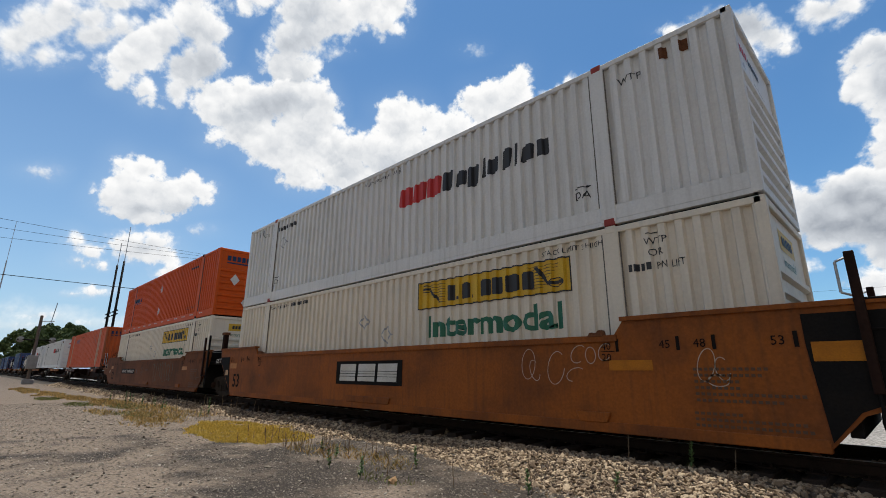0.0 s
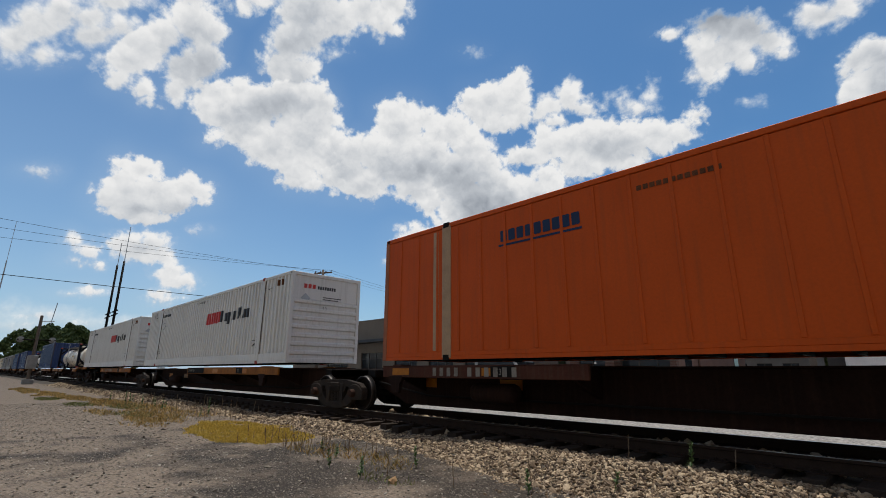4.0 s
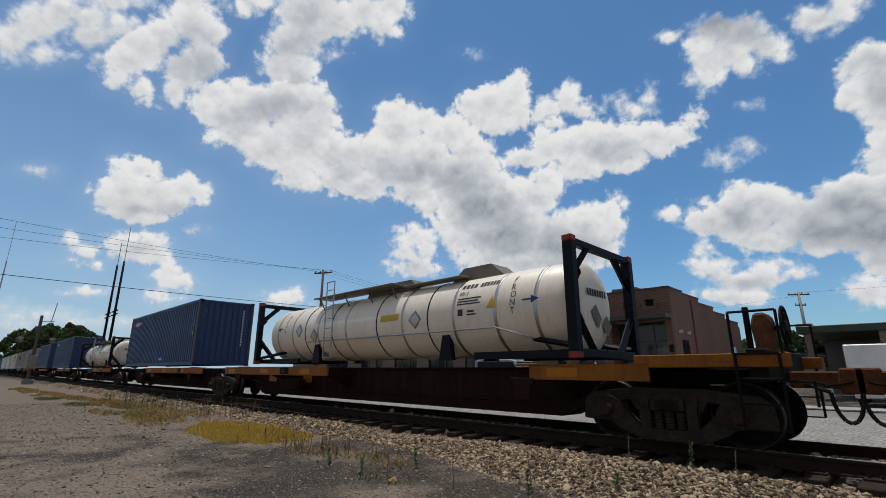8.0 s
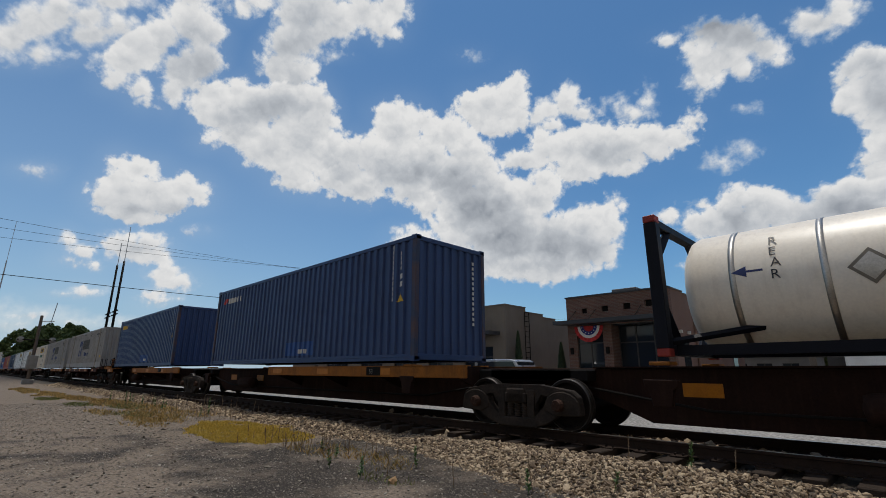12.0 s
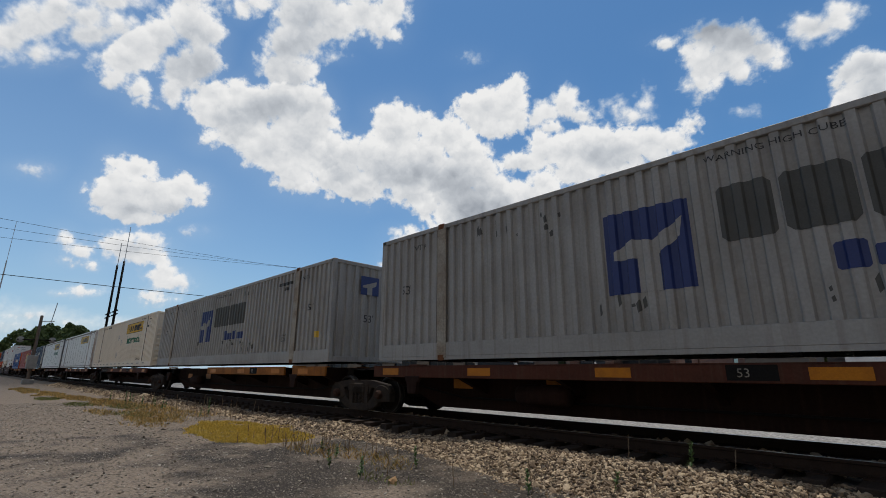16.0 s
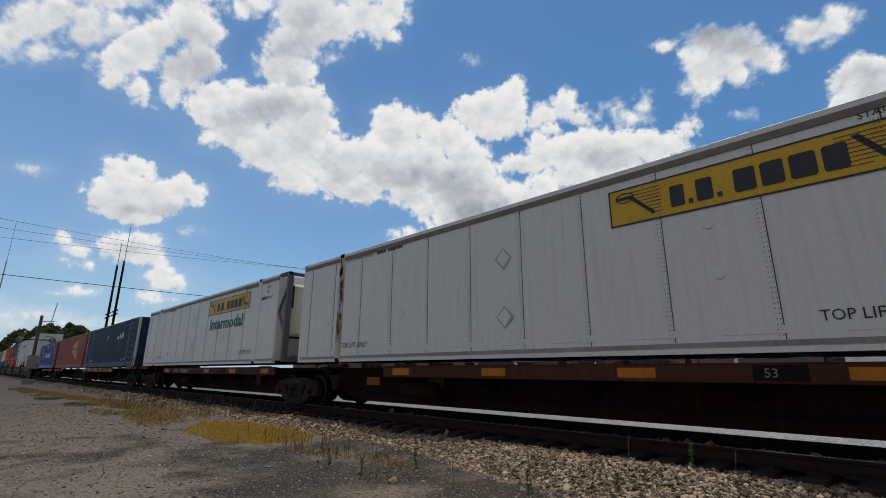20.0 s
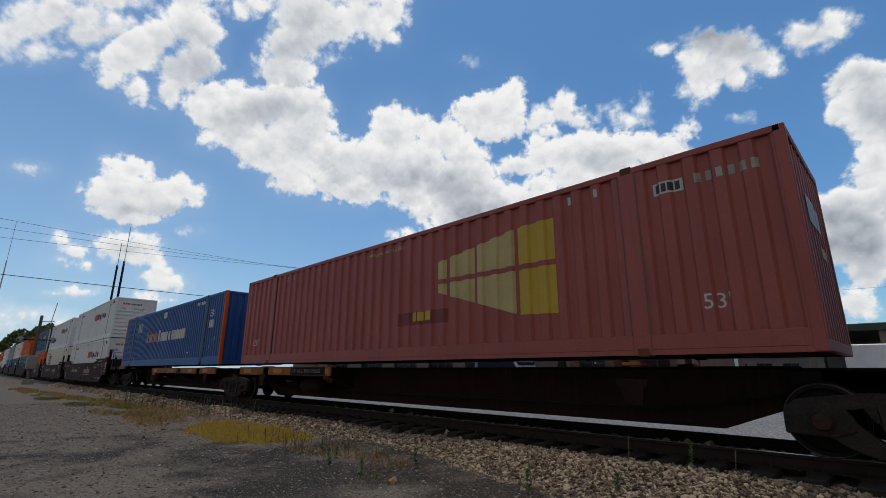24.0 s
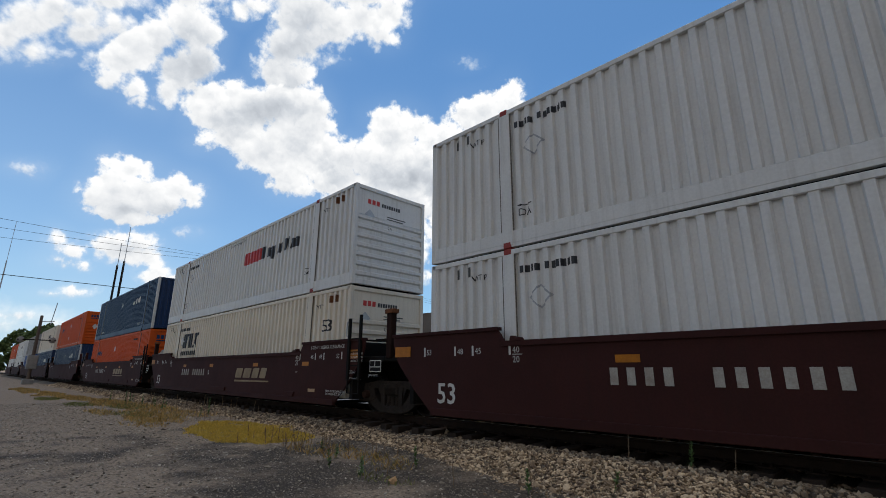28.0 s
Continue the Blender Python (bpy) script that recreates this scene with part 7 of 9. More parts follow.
    for end, x, way in ((left, xa, -1), (right, xb, 1)):
        if end == "coupler":
            coupler(c, x + way * 1.5, way)
            part("end_deck", bevel(box(nb(), min(x, x + way * 1.5), max(x, x + way * 1.5), -1.3, 1.3, 0.98, 1.18), 0.02), M["spine"] if paint == "car_yellow" else M[paint], c)
            if paint == "car_yellow":
                hand_brake(c, x + way * 0.28, -0.85, 1.85, way)
                for sgn in (-1, 1):
                    for u in (0.95, 1.56):
                        part("grab_post", bevel(box(nb(), x + way * u - 0.035, x + way * u + 0.035, sgn * 1.34 - 0.03, sgn * 1.34 + 0.03, 0.90, 2.02), 0.008), M["spine"], c)
                        part("grab_iron", tube(nb(), [(x + way * u + 0.06, sgn * 1.36, 1.45), (x + way * u + 0.06, sgn * 1.36, 2.04), (x + way * u - 0.06, sgn * 1.36, 2.08)], 0.016), M["steel"], c, "pale worn grab iron")
                    for z_ in (0.94, 1.37):
                        part("step_rung", rod(nb(), (x + way * 0.92, sgn * 1.37, z_), (x + way * 1.60, sgn * 1.37, z_), 0.016, 6), M["steel"], c, "bright worn rung")
                    part("step_plate", bevel(box(nb(), min(x + way * 0.95, x + way * 1.56), max(x + way * 0.95, x + way * 1.56), sgn * 1.28 - 0.08, sgn * 1.28 + 0.08, 0.98, 1.12), 0.01), M["rust"], c)
                part("brake_pipe", tube(nb(), [(x + way * 0.3, -0.6, 1.30), (x + way * 0.55, -0.7, 1.45), (x + way * 0.75, -0.6, 1.25), (x + way * 0.95, -0.7, 1.40), (x + way * 1.2, -0.6, 1.30)], 0.022), M["steel"], c, "bright air pipe fittings")
                part("brake_valve", bevel(box(nb(), x + way * 0.62 - 0.16, x + way * 0.62 + 0.16, -0.85, -0.45, 1.18, 1.50), 0.05), M["truck"], c, "dusty air brake valve")
                continue
            # side brake wheel under a bent handrail, between a tall post and a slim one
            u = x + way * 0.41
            b = part("hand_brake", bevel(box(nb(), u - 0.16, u + 0.16, -1.02, -0.80, 1.22, 1.64), 0.03), M["truck"], c, "dusty hand brake gear housing")
            part("brake_shaft", rod(nb(), (u, -1.10, 1.51), (u, -0.95, 1.51), 0.035), M["black"], b)
            brake_wheel(b, (u, -1.12, 1.51), 1, 0.29, 0.16)
            part("air_tank", lathe(nb(), [(0.0, -0.45), (0.16, -0.42), (0.19, -0.3), (0.19, 0.3), (0.16, 0.42), (0.0, 0.45)], 14, "x", (x - way * 0.05, -0.25, 1.50)), M["truck"], c, "dark air tank", smooth=True)
            part("end_post", bevel(box(nb(), x - way * 0.27 - 0.09, x - way * 0.27 + 0.09, -1.42, -1.28, 1.30, 2.31), 0.012), M[paint], c, "tall dark end post")
            part("reflector", box(nb(), x - way * 0.27 - 0.05, x - way * 0.27 + 0.05, -1.427, -1.423, 2.14, 2.24), M["reflector"], c)
            part("end_rail", tube(nb(), [(x - way * 0.27, -1.35, 2.29), (x + way * 0.22, -1.35, 2.31), (x + way * 0.72, -1.35, 2.05), (x + way * 0.80, -1.36, 1.5), (x + way * 0.86, -1.37, 0.95)], 0.022, 8), M["letter_grey"], c, "pale worn handrail")
            part("grab_iron", tube(nb(), [(x + way * 0.74, -1.30, 2.02), (x + way * 0.86, -1.28, 1.86), (x + way * 0.98, -1.28, 1.45)], 0.02, 8), M["black"], c)
            part("grab_post", bevel(box(nb(), x + way * 0.92 - 0.035, x + way * 0.92 + 0.035, -1.22, -1.15, 1.18, 1.74), 0.008), M["black"], c)
    if right in ("joint", "coupler"):
        add_truck(c, xb)
    if left == "coupler":
        add_truck(c, xa)
    return c


def tank_container(label):
    """A 40 foot tank container: a clad barrel in a frame of posts and braces."""
    c = new("tank_container")
    tagged(c, label, "tank container", "containers on the train")
    h, zc, r = 2.08, 0.97, 0.885
    sec = [(0.0, -5.86), (0.45, -5.83), (0.72, -5.76), (0.84, -5.68), (r, -5.58), (r, 5.58), (0.84, 5.68), (0.72, 5.76), (0.45, 5.83), (0.0, 5.86)]
    part("barrel", lathe(nb(), sec, 64, "x", (0, 0, zc)), M["tank"], c, "cream clad tank barrel", smooth=True)
    for k, x in enumerate((-5.1, -4.1, -2.55, -1.1, 1.3, 3.0, 4.15, 5.1)):
        part("band", lathe(nb(), [(r + 0.0005, x - 0.038), (r + 0.005, x - 0.038), (r + 0.005, x + 0.038), (r + 0.0005, x + 0.038)], 64, "x", (0, 0, zc)), M["band"], c, "shiny steel band", smooth=True)
    for k, x in enumerate((-3.3, -1.8, 0.3, 2.2)):
        part("strap", lathe(nb(), [(r + 0.001, x - 0.012), (r + 0.014, x - 0.012), (r + 0.014, x + 0.012), (r + 0.001, x + 0.012)], 64, "x", (0, 0, zc)), M["black"], c)
    for sx in (-1, 1):
        x = sx * 6.0
        for s in (-1, 1):
            part("frame_post", bevel(box(nb(), x - 0.09, x + 0.09, s * 1.13 - 0.085, s * 1.13 + 0.085, 0.11, h - 0.11), 0.01), M["frame_navy"], c)
            for z in (0.055, h - 0.055):
                part("corner_casting", bevel(box(nb(), x - 0.09, x + 0.09, s * 1.13 - 0.09, s * 1.13 + 0.09, z - 0.055, z + 0.055), 0.012), M["rust_red"], c, "red corner casting")
            for z0, z1 in ((0.12, 0.78), (h - 0.12, h - 0.66)):
                part("frame_brace", rod(nb(), (x, s * 1.08, z1), (x, s * 0.50, z0), 0.075, 4), M["frame_navy"], c)
            for z0 in (0.62, h - 0.62):
                bm = nb()
                q_ = [bm.verts.new((x + sx * 0.05, s * (1.0 + u), z0 + v)) for u, v in ((-0.14, 0.0), (0.0, -0.17), (0.14, 0.0), (0.0, 0.17))]
                bm.faces.new(q_)
                bmesh.ops.solidify(bm, geom=bm.faces[:], thickness=0.02)
                part("placard_plate", bm, M["tan_grey"], c, "worn diamond placard plate")
            part("frame_strut", rod(nb(), (x, s * 1.0, 0.2), (x - sx * 1.2, s * 0.6, 0.4), 0.05, 4), M["frame_navy"], c)
        part("frame_beam", bevel(box(nb(), x - 0.07, x + 0.07, -1.05, 1.05, h - 0.16, h - 0.04), 0.01), M["frame_navy"], c)
        part("frame_beam", bevel(box(nb(), x - 0.07, x + 0.07, -1.05, 1.05, 0.02, 0.16), 0.01), M["frame_navy"], c)
    for s in (-1, 1):
        for q in (-1, 1):
            part("skid_beam", box(nb(), min(q * 3.6, q * 5.92), max(q * 3.6, q * 5.92), s * 0.85 - 0.05, s * 0.85 + 0.05, 0.02, 0.16), M["frame_navy"], c)
            part("saddle", prism(nb(), [(q * 2.9, 0.02), (q * 2.5, 0.02), (q * 2.6, 0.55), (q * 2.8, 0.55)], s * 0.75 - 0.06, s * 0.75 + 0.06), M["frame_navy"], c)
    bm = tube(nb(), [(-3.0, -0.97, 0.62), (4.2, -0.97, 0.62), (5.0, -0.9, 0.40)], 0.02)
    part("steam_pipe", bm, M["steel"], c)
    # walkway, manhole boxes and ladder on top
    part("spill_box", prism(nb(), [(-0.9, 1.78), (1.3, 1.78), (1.0, 2.08), (-0.6, 2.08)], -0.35, 0.35), M["tan_grey"], c, "grey spill box")
    part("spill_box", prism(nb(), [(2.4, 1.78), (4.0, 1.78), (3.6, 2.10), (2.8, 2.10)], -0.3, 0.3), M["tan_grey"], c, "grey spill box")
    part("walkway", bevel(box(nb(), -2.9, 0.9, -0.90, -0.30, 1.90, 1.94), 0.008), M["tan_grey"], c, "dusty grey-brown walkway sheet")
    part("walkway", bevel(box(nb(), 0.95, 3.0, -0.62, -0.25, 1.85, 1.88), 0.008), M["tan_grey"], c, "dusty grey-brown walkway sheet")
    for x in (-2.6, -1.3, -0.2, 0.8):
        part("walkway_bracket", rod(nb(), (x, -0.86, 1.90), (x, -0.66, 1.57), 0.02, 6), M["steel_dull"], c)
    ladder(c, -2.0, -1.6, -1.0, 0.15, 2.05, 8, M["steel"], "ladder")
    part("handrail", tube(nb(), [(-2.0, -1.0, 2.05), (-2.0, -1.0, 2.3), (-1.6, -1.0, 2.3), (-1.6, -1.0, 2.05)], 0.015), M["steel"], c)
    # plates and writing lie on the barrel's curve
    def curve(quads, material, name, label="", lift=0.004):
        bm = nb()
        for q in quads:
            bm.faces.new([bm.verts.new((u, 0, v)) for u, v in q])
        zs = [v.co.z for v in bm.verts]
        z = min(zs)
        while z < max(zs):
            bmesh.ops.bisect_plane(bm, geom=bm.verts[:] + bm.edges[:] + bm.faces[:], plane_co=(0, 0, z), plane_no=(0, 0, 1))
            z += 0.06
        for v in bm.verts:
            dz = v.co.z - zc
            v.co.y = -math.sqrt(max(0.0, (r + lift) ** 2 - dz * dz))
        return part(name, bm, material, c, label)

    def curved_word(body, x, z, height, material):
        me, co = text_mesh(body, height / 0.72)
        bm = nb()
        bm.from_mesh(me)
        for v in bm.verts:
            dz = z + v.co.y - co[:, 1].min() - zc
            v.co = Vector((x + v.co.x - co[:, 0].min(), -math.sqrt(max(0.0, (r + 0.009) ** 2 - dz * dz)), zc + dz))
        return part("lettering", bm, material, c)

    for k, ch in enumerate("FRONT"):
        curved_word(ch, 4.52, 1.50 - 0.16 * k, 0.13, M["dark"])
    for k, ch in enumerate("REAR"):
        curved_word(ch, -4.65, 1.45 - 0.16 * k, 0.13, M["dark"])
    curve([rect(4.80, 5.02, 1.09, 1.12), [(5.0, 1.03), (5.18, 1.105), (5.0, 1.18)]], M["letter_blue"], "arrow", "blue arrow", 0.006)
    curve([rect(-4.95, -4.74, 1.09, 1.12), [(-4.93, 1.03), (-5.11, 1.105), (-4.93, 1.18)]], M["letter_blue"], "arrow", "blue arrow", 0.006)
    curve(bars(3.1, 1.52, 0.45, 0.10, 4) + bars(3.62, 1.52, 0.5, 0.10, 6), M["dark"], "container_number")
    curved_word("40K2", 3.1, 1.36, 0.09, M["dark"])
    curve([rect(3.1, 3.75 - 0.06 * (i % 2), 1.27 - 0.06 * i, 1.30 - 0.06 * i) for i in range(3)] + [rect(3.14, 3.28, 0.92, 1.06), rect(3.4, 3.6, 0.98, 1.02), rect(3.4, 3.65, 0.92, 0.95)], M["dark"], "data_plate")
    curve([[(3.92, 1.02), (4.2, 1.02), (4.06, 1.27)]], M["yellow"], "sign", "yellow warning triangle", 0.005)
    curve([rect(0.45, 1.15, 0.98, 1.14, 0.2)], M["yellow"], "trade_mark", "yellow trade name block", 0.005)
    for px, pz in ((1.55, 0.95), (-3.9, 1.0), (-3.0, 0.8)):
        curve([[(px, pz), (px + 0.22, pz + 0.22), (px + 0.44, pz), (px + 0.22, pz - 0.22)]], M["tan_grey"], "placard", "worn placard", 0.008)
        curve([[(px + 0.05, pz), (px + 0.22, pz + 0.17), (px + 0.39, pz), (px + 0.22, pz - 0.17)]], M["band"], "placard", "bare metal placard holder", 0.012)
    shapes(bars(-0.35, 1.15, 0.75, 0.13, 8), M["dark"], c, 5.855, name="container_number", end=True)
    shapes([[(0.15, 0.62), (0.35, 0.42), (0.55, 0.62), (0.35, 0.82)], [(-0.25, 0.85), (0.0, 0.55), (0.15, 0.75), (-0.05, 1.0)]], M["tan_grey"], c, 5.855, name="placard", end=True)
    return c


# ---- the consist, from the front; each row gives a unit's middle along the track at the start ----
Z_WELL, Z_SPINE = RAIL_Z + 0.28, RAIL_Z + 1.17
YELLOW_CAR = "weathered yellow-brown double-stack well car on the rails"
w = well_car(YELLOW_CAR, -9.6, 10.0, "shared", "coupler", "car_yellow", "panel")
ship(w, -9.08, RAIL_Z)
w = well_car(YELLOW_CAR, -10.0, 9.6, "coupler", "joint", "car_yellow", "number")
ship(w, -28.35, RAIL_Z)
w = well_car(YELLOW_CAR, -10.0, 9.6, "coupler", "joint", "car_yellow", "plain")
ship(w, 12.6, RAIL_Z)
ship(carrier_white("white ribbed container with red and black trade name"), -9.08, Z_WELL + 2.912)
ship(cream_trucker("off-white ribbed container with yellow banner and green word"), -9.08, Z_WELL)
ship(orange_box("orange ribbed container stacked on a white one", True), -28.35, Z_WELL + 2.912)
ship(cream_trucker("off-white ribbed container with yellow banner and green word"), -28.35, Z_WELL)

SPINE = "spine car with weathered yellow sills and rusty centre beam"
HALF, LONG = ((-0.7, 7.7),), ((-4.0, 7.7),)
SPINES = [  # middle, left truck, right truck, left end, right end, sill paint, sign, stretches of side sill
    (-49.7, -60.1, -42.4, "shared", "coupler", "sill_brown", "#", ((-8.0, -2.9), (4.9, 6.9))),
    (-70.6, -79.9, -60.1, "shared", "joint", "sill_yellow", "TWIN 53", HALF),
    (-89.2, -96.5, -79.9, "coupler", "joint", "sill_yellow", "#", HALF),
    (-107.9, -117.1, -100.6, "shared", "coupler", "sill_yellow", "", ((-8.2, -1.2), (5.2, 7.2))),
    (-126.25, -134.9, -117.1, "shared", "joint", "sill_yellow", "", HALF),
    (-143.5, -152.2, -134.9, "shared", "joint", "sill_yellow", "ALL PURPOSE SPINE CAR", HALF),
    (-160.85, -169.55, -152.2, "shared", "joint", "sill_yellow", "", HALF),
    (-178.25, -185.4, -169.55, "coupler", "joint", "sill_yellow", "", ((-7.4, -5.9), (-0.7, 7.7))),
    (-196.85, -206.0, -189.4, "shared", "coupler", "sill_brown", "", ((-8.2, 3.6), (5.2, 7.2))),
    (-215.2, -223.85, -206.0, "shared", "joint", "sill_yellow", "", ((-0.7, 5.7), (6.2, 8.0))),
    (-232.55, -241.1, -223.85, "shared", "joint", "sill_brown", "ALL PURPOSE SPINE CAR", LONG),
    (-249.7, -258.25, -241.1, "shared", "joint", "sill_brown", "", LONG),
    (-266.85, -274.1, -258.25, "coupler", "joint", "sill_brown", "#", LONG),
    (-285.3, -294.0, -278.1, "shared", "coupler", "sill_yellow", "", ((-7.9, -6.25), (-5.9, 3.0))),
    (-302.75, -311.9, -294.0, "shared", "joint", "sill_yellow", "53' ALL PURPOSE", ((-8.0, -6.2), (-5.8, -2.2))),
    (-321.0, -328.3, -311.9, "coupler", "joint", "sill_yellow", "#", ((-0.8, 5.7), (6.2, 7.9))),
]
for mid, ta, tb, le, ri, sill, sign, sills in SPINES:
    ship(spine_car(SPINE if sill == "sill_yellow" else "spine car with rust-brown sills and centre beam", ta - mid, tb - mid, le, ri, sill, "spine", sign, sills), mid, RAIL_Z)

ship(orange_box("orange container with dark trade name on a spine car"), -49.7, Z_SPINE)
WHITE_SINGLE = "white ribbed container with red and black marks on spine car"
ship(carrier_white(WHITE_SINGLE), -70.6, Z_SPINE)
ship(carrier_white(WHITE_SINGLE), -89.2, Z_SPINE)
ship(tank_container("cream tank container in a dark blue frame"), -107.9, Z_SPINE)
ship(blue_forty("blue ribbed forty foot container with white trade name"), -126.25, Z_SPINE)
ship(tank_container("cream tank container in a dark blue frame"), -143.5, Z_SPINE)
ship(blue_forty("blue ribbed forty foot container with white trade name"), -160.85, Z_SPINE)
ship(blue_forty("dark blue ribbed forty foot container with yellow trade name", "yellow"), -178.25, Z_SPINE)
ship(grey_maritime("weathered grey ribbed container with blue square mark", 1), -196.85, Z_SPINE)
ship(grey_maritime("weathered grey ribbed container with blue square mark", 2), -215.2, Z_SPINE)
ship(cream_trucker("dirty cream ribbed container with yellow banner and green word"), -232.55, Z_SPINE)
c = cream_trucker("white smooth riveted container with rusty posts and yellow banner", "white_clean", True, False, 1.65, 3.65, 4.0)
rusty(c, (-6.0, 6.0, 8.0))
for o in c.children:
    if o.name.startswith("lifting_post") or o.name.startswith("corner_post") and o.data.vertices[0].co.x > 0:
        o.data.materials[0] = M["rusty_white"]
ship(c, -249.7, Z_SPINE)
c = cream_trucker("white refrigerated container with yellow banner and green word", "white_clean", True, True, 1.2, 4.04)
drop_parts(c, ("end_wall", "end_rail", "end_sill", "banner", "trade_mark", "container_number"), lambda o: o.name.startswith(("banner", "trade_mark", "container_number")) and min(v.co.x for v in o.data.vertices) < 7.5 or o.name.startswith("end_") and max(v.co.x for v in o.data.vertices) < 0)
for o in list(c.children):
    k = o.name.split(".")[0]
    if k == "lettering" and min(v.co.x for v in o.data.vertices) > 7.9 or k == "corner_post" and min(v.co.x for v in o.data.vertices) > 0:
        bpy.data.objects.remove(o)
    elif k in ("side_wall", "top_rail", "bottom_rail", "roof", "base", "rub_rail", "top_band"):
        for v in o.data.vertices:
            v.co.x = min(v.co.x, 7.40)
    elif k == "panel_seam" and min(v.co.x for v in o.data.vertices) > 7.2:
        for q in list(o.children):
            bpy.data.objects.remove(q)
        bpy.data.objects.remove(o)
part("end_wall", bevel(box(nb(), 7.33, 7.42, -1.27, 1.27, 0.10, 2.88), 0.02), M["white_clean"], c)
reefer_unit(c)
ship(c, -266.85, Z_SPINE)
ship(dark_53("dark blue ribbed container with pale corner posts"), -285.3, Z_SPINE)
ship(red_53("faded red ribbed container with yellow window-like mark"), -302.75, Z_SPINE)
ship(blue_53("bright blue ribbed container with orange corner posts"), -321.0, Z_SPINE)

MAROON = "maroon double-stack well car with white lettering"
STACKS = [(-342.08, "coupler", "joint"), (-361.3, "shared", "joint"), (-380.5, "coupler", "joint"), (-402.9, "shared", "coupler"), (-422.1, "shared", "joint"), (-441.3, "coupler", "joint"), (-463.5, "shared", "coupler"), (-482.7, "coupler", "joint")]
for i, (s, le, ri) in enumerate(STACKS):
    le2, ri2 = ("shared", "coupler") if i == 0 else (le, ri)
    ship(well_car(MAROON, -9.6 if le2 != "coupler" else -10.0, 9.6 if ri2 != "coupler" else 10.0, le2, ri2, "maroon", "lettered" if i < 3 else "plain"), s, RAIL_Z)

UP = Z_WELL + 2.912
WHITE_STACK = "white ribbed container with red and black marks in a stack"
LOADS = [(-342.08, carrier_white(WHITE_STACK), carrier_white(WHITE_STACK)),
         (-361.3, rail_bird("cream ribbed container with dark marks under a white one"), carrier_white(WHITE_STACK)),
         (-380.5, orange_box("orange ribbed container under a dark blue one", True), dark_53("dark blue ribbed container stacked on an orange one")),
         (-402.9, dark_53("dark blue ribbed container under an orange one"), orange_box("orange ribbed container stacked on a dark blue one", True)),
         (-422.1, far_box("navy ribbed container under a cream one", "navy"), far_box("cream ribbed container stacked on a navy one", "cream", "dark")),
         (-441.3, far_box("blue ribbed container under a grey one", "bright_blue"), far_box("grey ribbed container stacked on a blue one", "grey", "dark")),
         (-463.5, far_box("white ribbed container under another white one", "white", "dark"), far_box("white ribbed container stacked on another", "white", "dark")),
         (-482.7, far_box("white ribbed container under an orange one", "white", "dark"), far_box("orange ribbed container stacked on a white one", "orange"))]
for s, low, high in LOADS:
    ship(low, s, Z_WELL)
    ship(high, s, UP)


# ---- along the street behind the railway ----
def brick_material(name, a, b, mortar):
    m = bpy.data.materials.new(name)
    m.use_nodes = True
    n, l = m.node_tree.nodes, m.node_tree.links
    bsdf = n["Principled BSDF"]
    tc, mp, geo = n.new("ShaderNodeTexCoord"), n.new("ShaderNodeMapping"), n.new("ShaderNodeNewGeometry")
    sep, comb, add = n.new("ShaderNodeSeparateXYZ"), n.new("ShaderNodeCombineXYZ"), n.new("ShaderNodeMath")
    l.new(tc.outputs["Object"], sep.inputs[0])
    l.new(sep.outputs["X"], add.inputs[0])
    l.new(sep.outputs["Y"], add.inputs[1])
    l.new(add.outputs[0], comb.inputs[0])
    l.new(sep.outputs["Z"], comb.inputs[1])
    br = n.new("ShaderNodeTexBrick")
    br.inputs["Scale"].default_value = 1.0
    br.inputs["Brick Width"].default_value, br.inputs["Row Height"].default_value, br.inputs["Mortar Size"].default_value = 0.215, 0.075, 0.008
    br.inputs["Color1"].default_value, br.inputs["Color2"].default_value, br.inputs["Mortar"].default_value = (*a, 1), (*b, 1), (*mortar, 1)
    l.new(comb.outputs[0], br.inputs["Vector"])
    noi = n.new("ShaderNodeTexNoise")
    noi.inputs["Scale"].default_value, noi.inputs["Detail"].default_value = 0.9, 5.0
    l.new(tc.outputs["Object"], noi.inputs["Vector"])
    mr = n.new("ShaderNodeMapRange")
    mr.inputs["To Min"].default_value, mr.inputs["To Max"].default_value = 0.65, 1.3
    l.new(noi.outputs["Fac"], mr.inputs["Value"])
    mul = n.new("ShaderNodeVectorMath")
    mul.operation = "SCALE"
    l.new(br.outputs["Color"], mul.inputs[0])
    l.new(mr.outputs[0], mul.inputs["Scale"])
    l.new(mul.outputs[0], bsdf.inputs["Base Color"])
    bsdf.inputs["Roughness"].default_value = 0.9
    bp = n.new("ShaderNodeBump")
    bp.inputs["Strength"].default_value, bp.inputs["Distance"].default_value, bp.invert = 0.6, 0.01, True
    l.new(br.outputs["Fac"], bp.inputs["Height"])
    l.new(bp.outputs[0], bsdf.inputs["Normal"])
    return m


M["brick"] = brick_material("red_brown_brick", (0.165, 0.078, 0.054), (0.12, 0.058, 0.042), (0.18, 0.148, 0.122))
M["tan_block"] = mat("tan_rendered_block", (0.19, 0.16, 0.13), 0.9, scale=0.6, amount=0.6, second=(0.14, 0.117, 0.094), grain=20, grain_amount=0.12, bump=0.3, streak=0.25)
M["side_brick"] = mat("painted_side_brick", (0.22, 0.128, 0.095), 0.9, scale=0.6, amount=0.6, second=(0.165, 0.095, 0.07), grain=20, grain_amount=0.15, bump=0.3, streak=0.2)
M["roofing"] = mat("dark_metal_canopy", (0.035, 0.036, 0.04), 0.5, scale=2, bump=0.05)
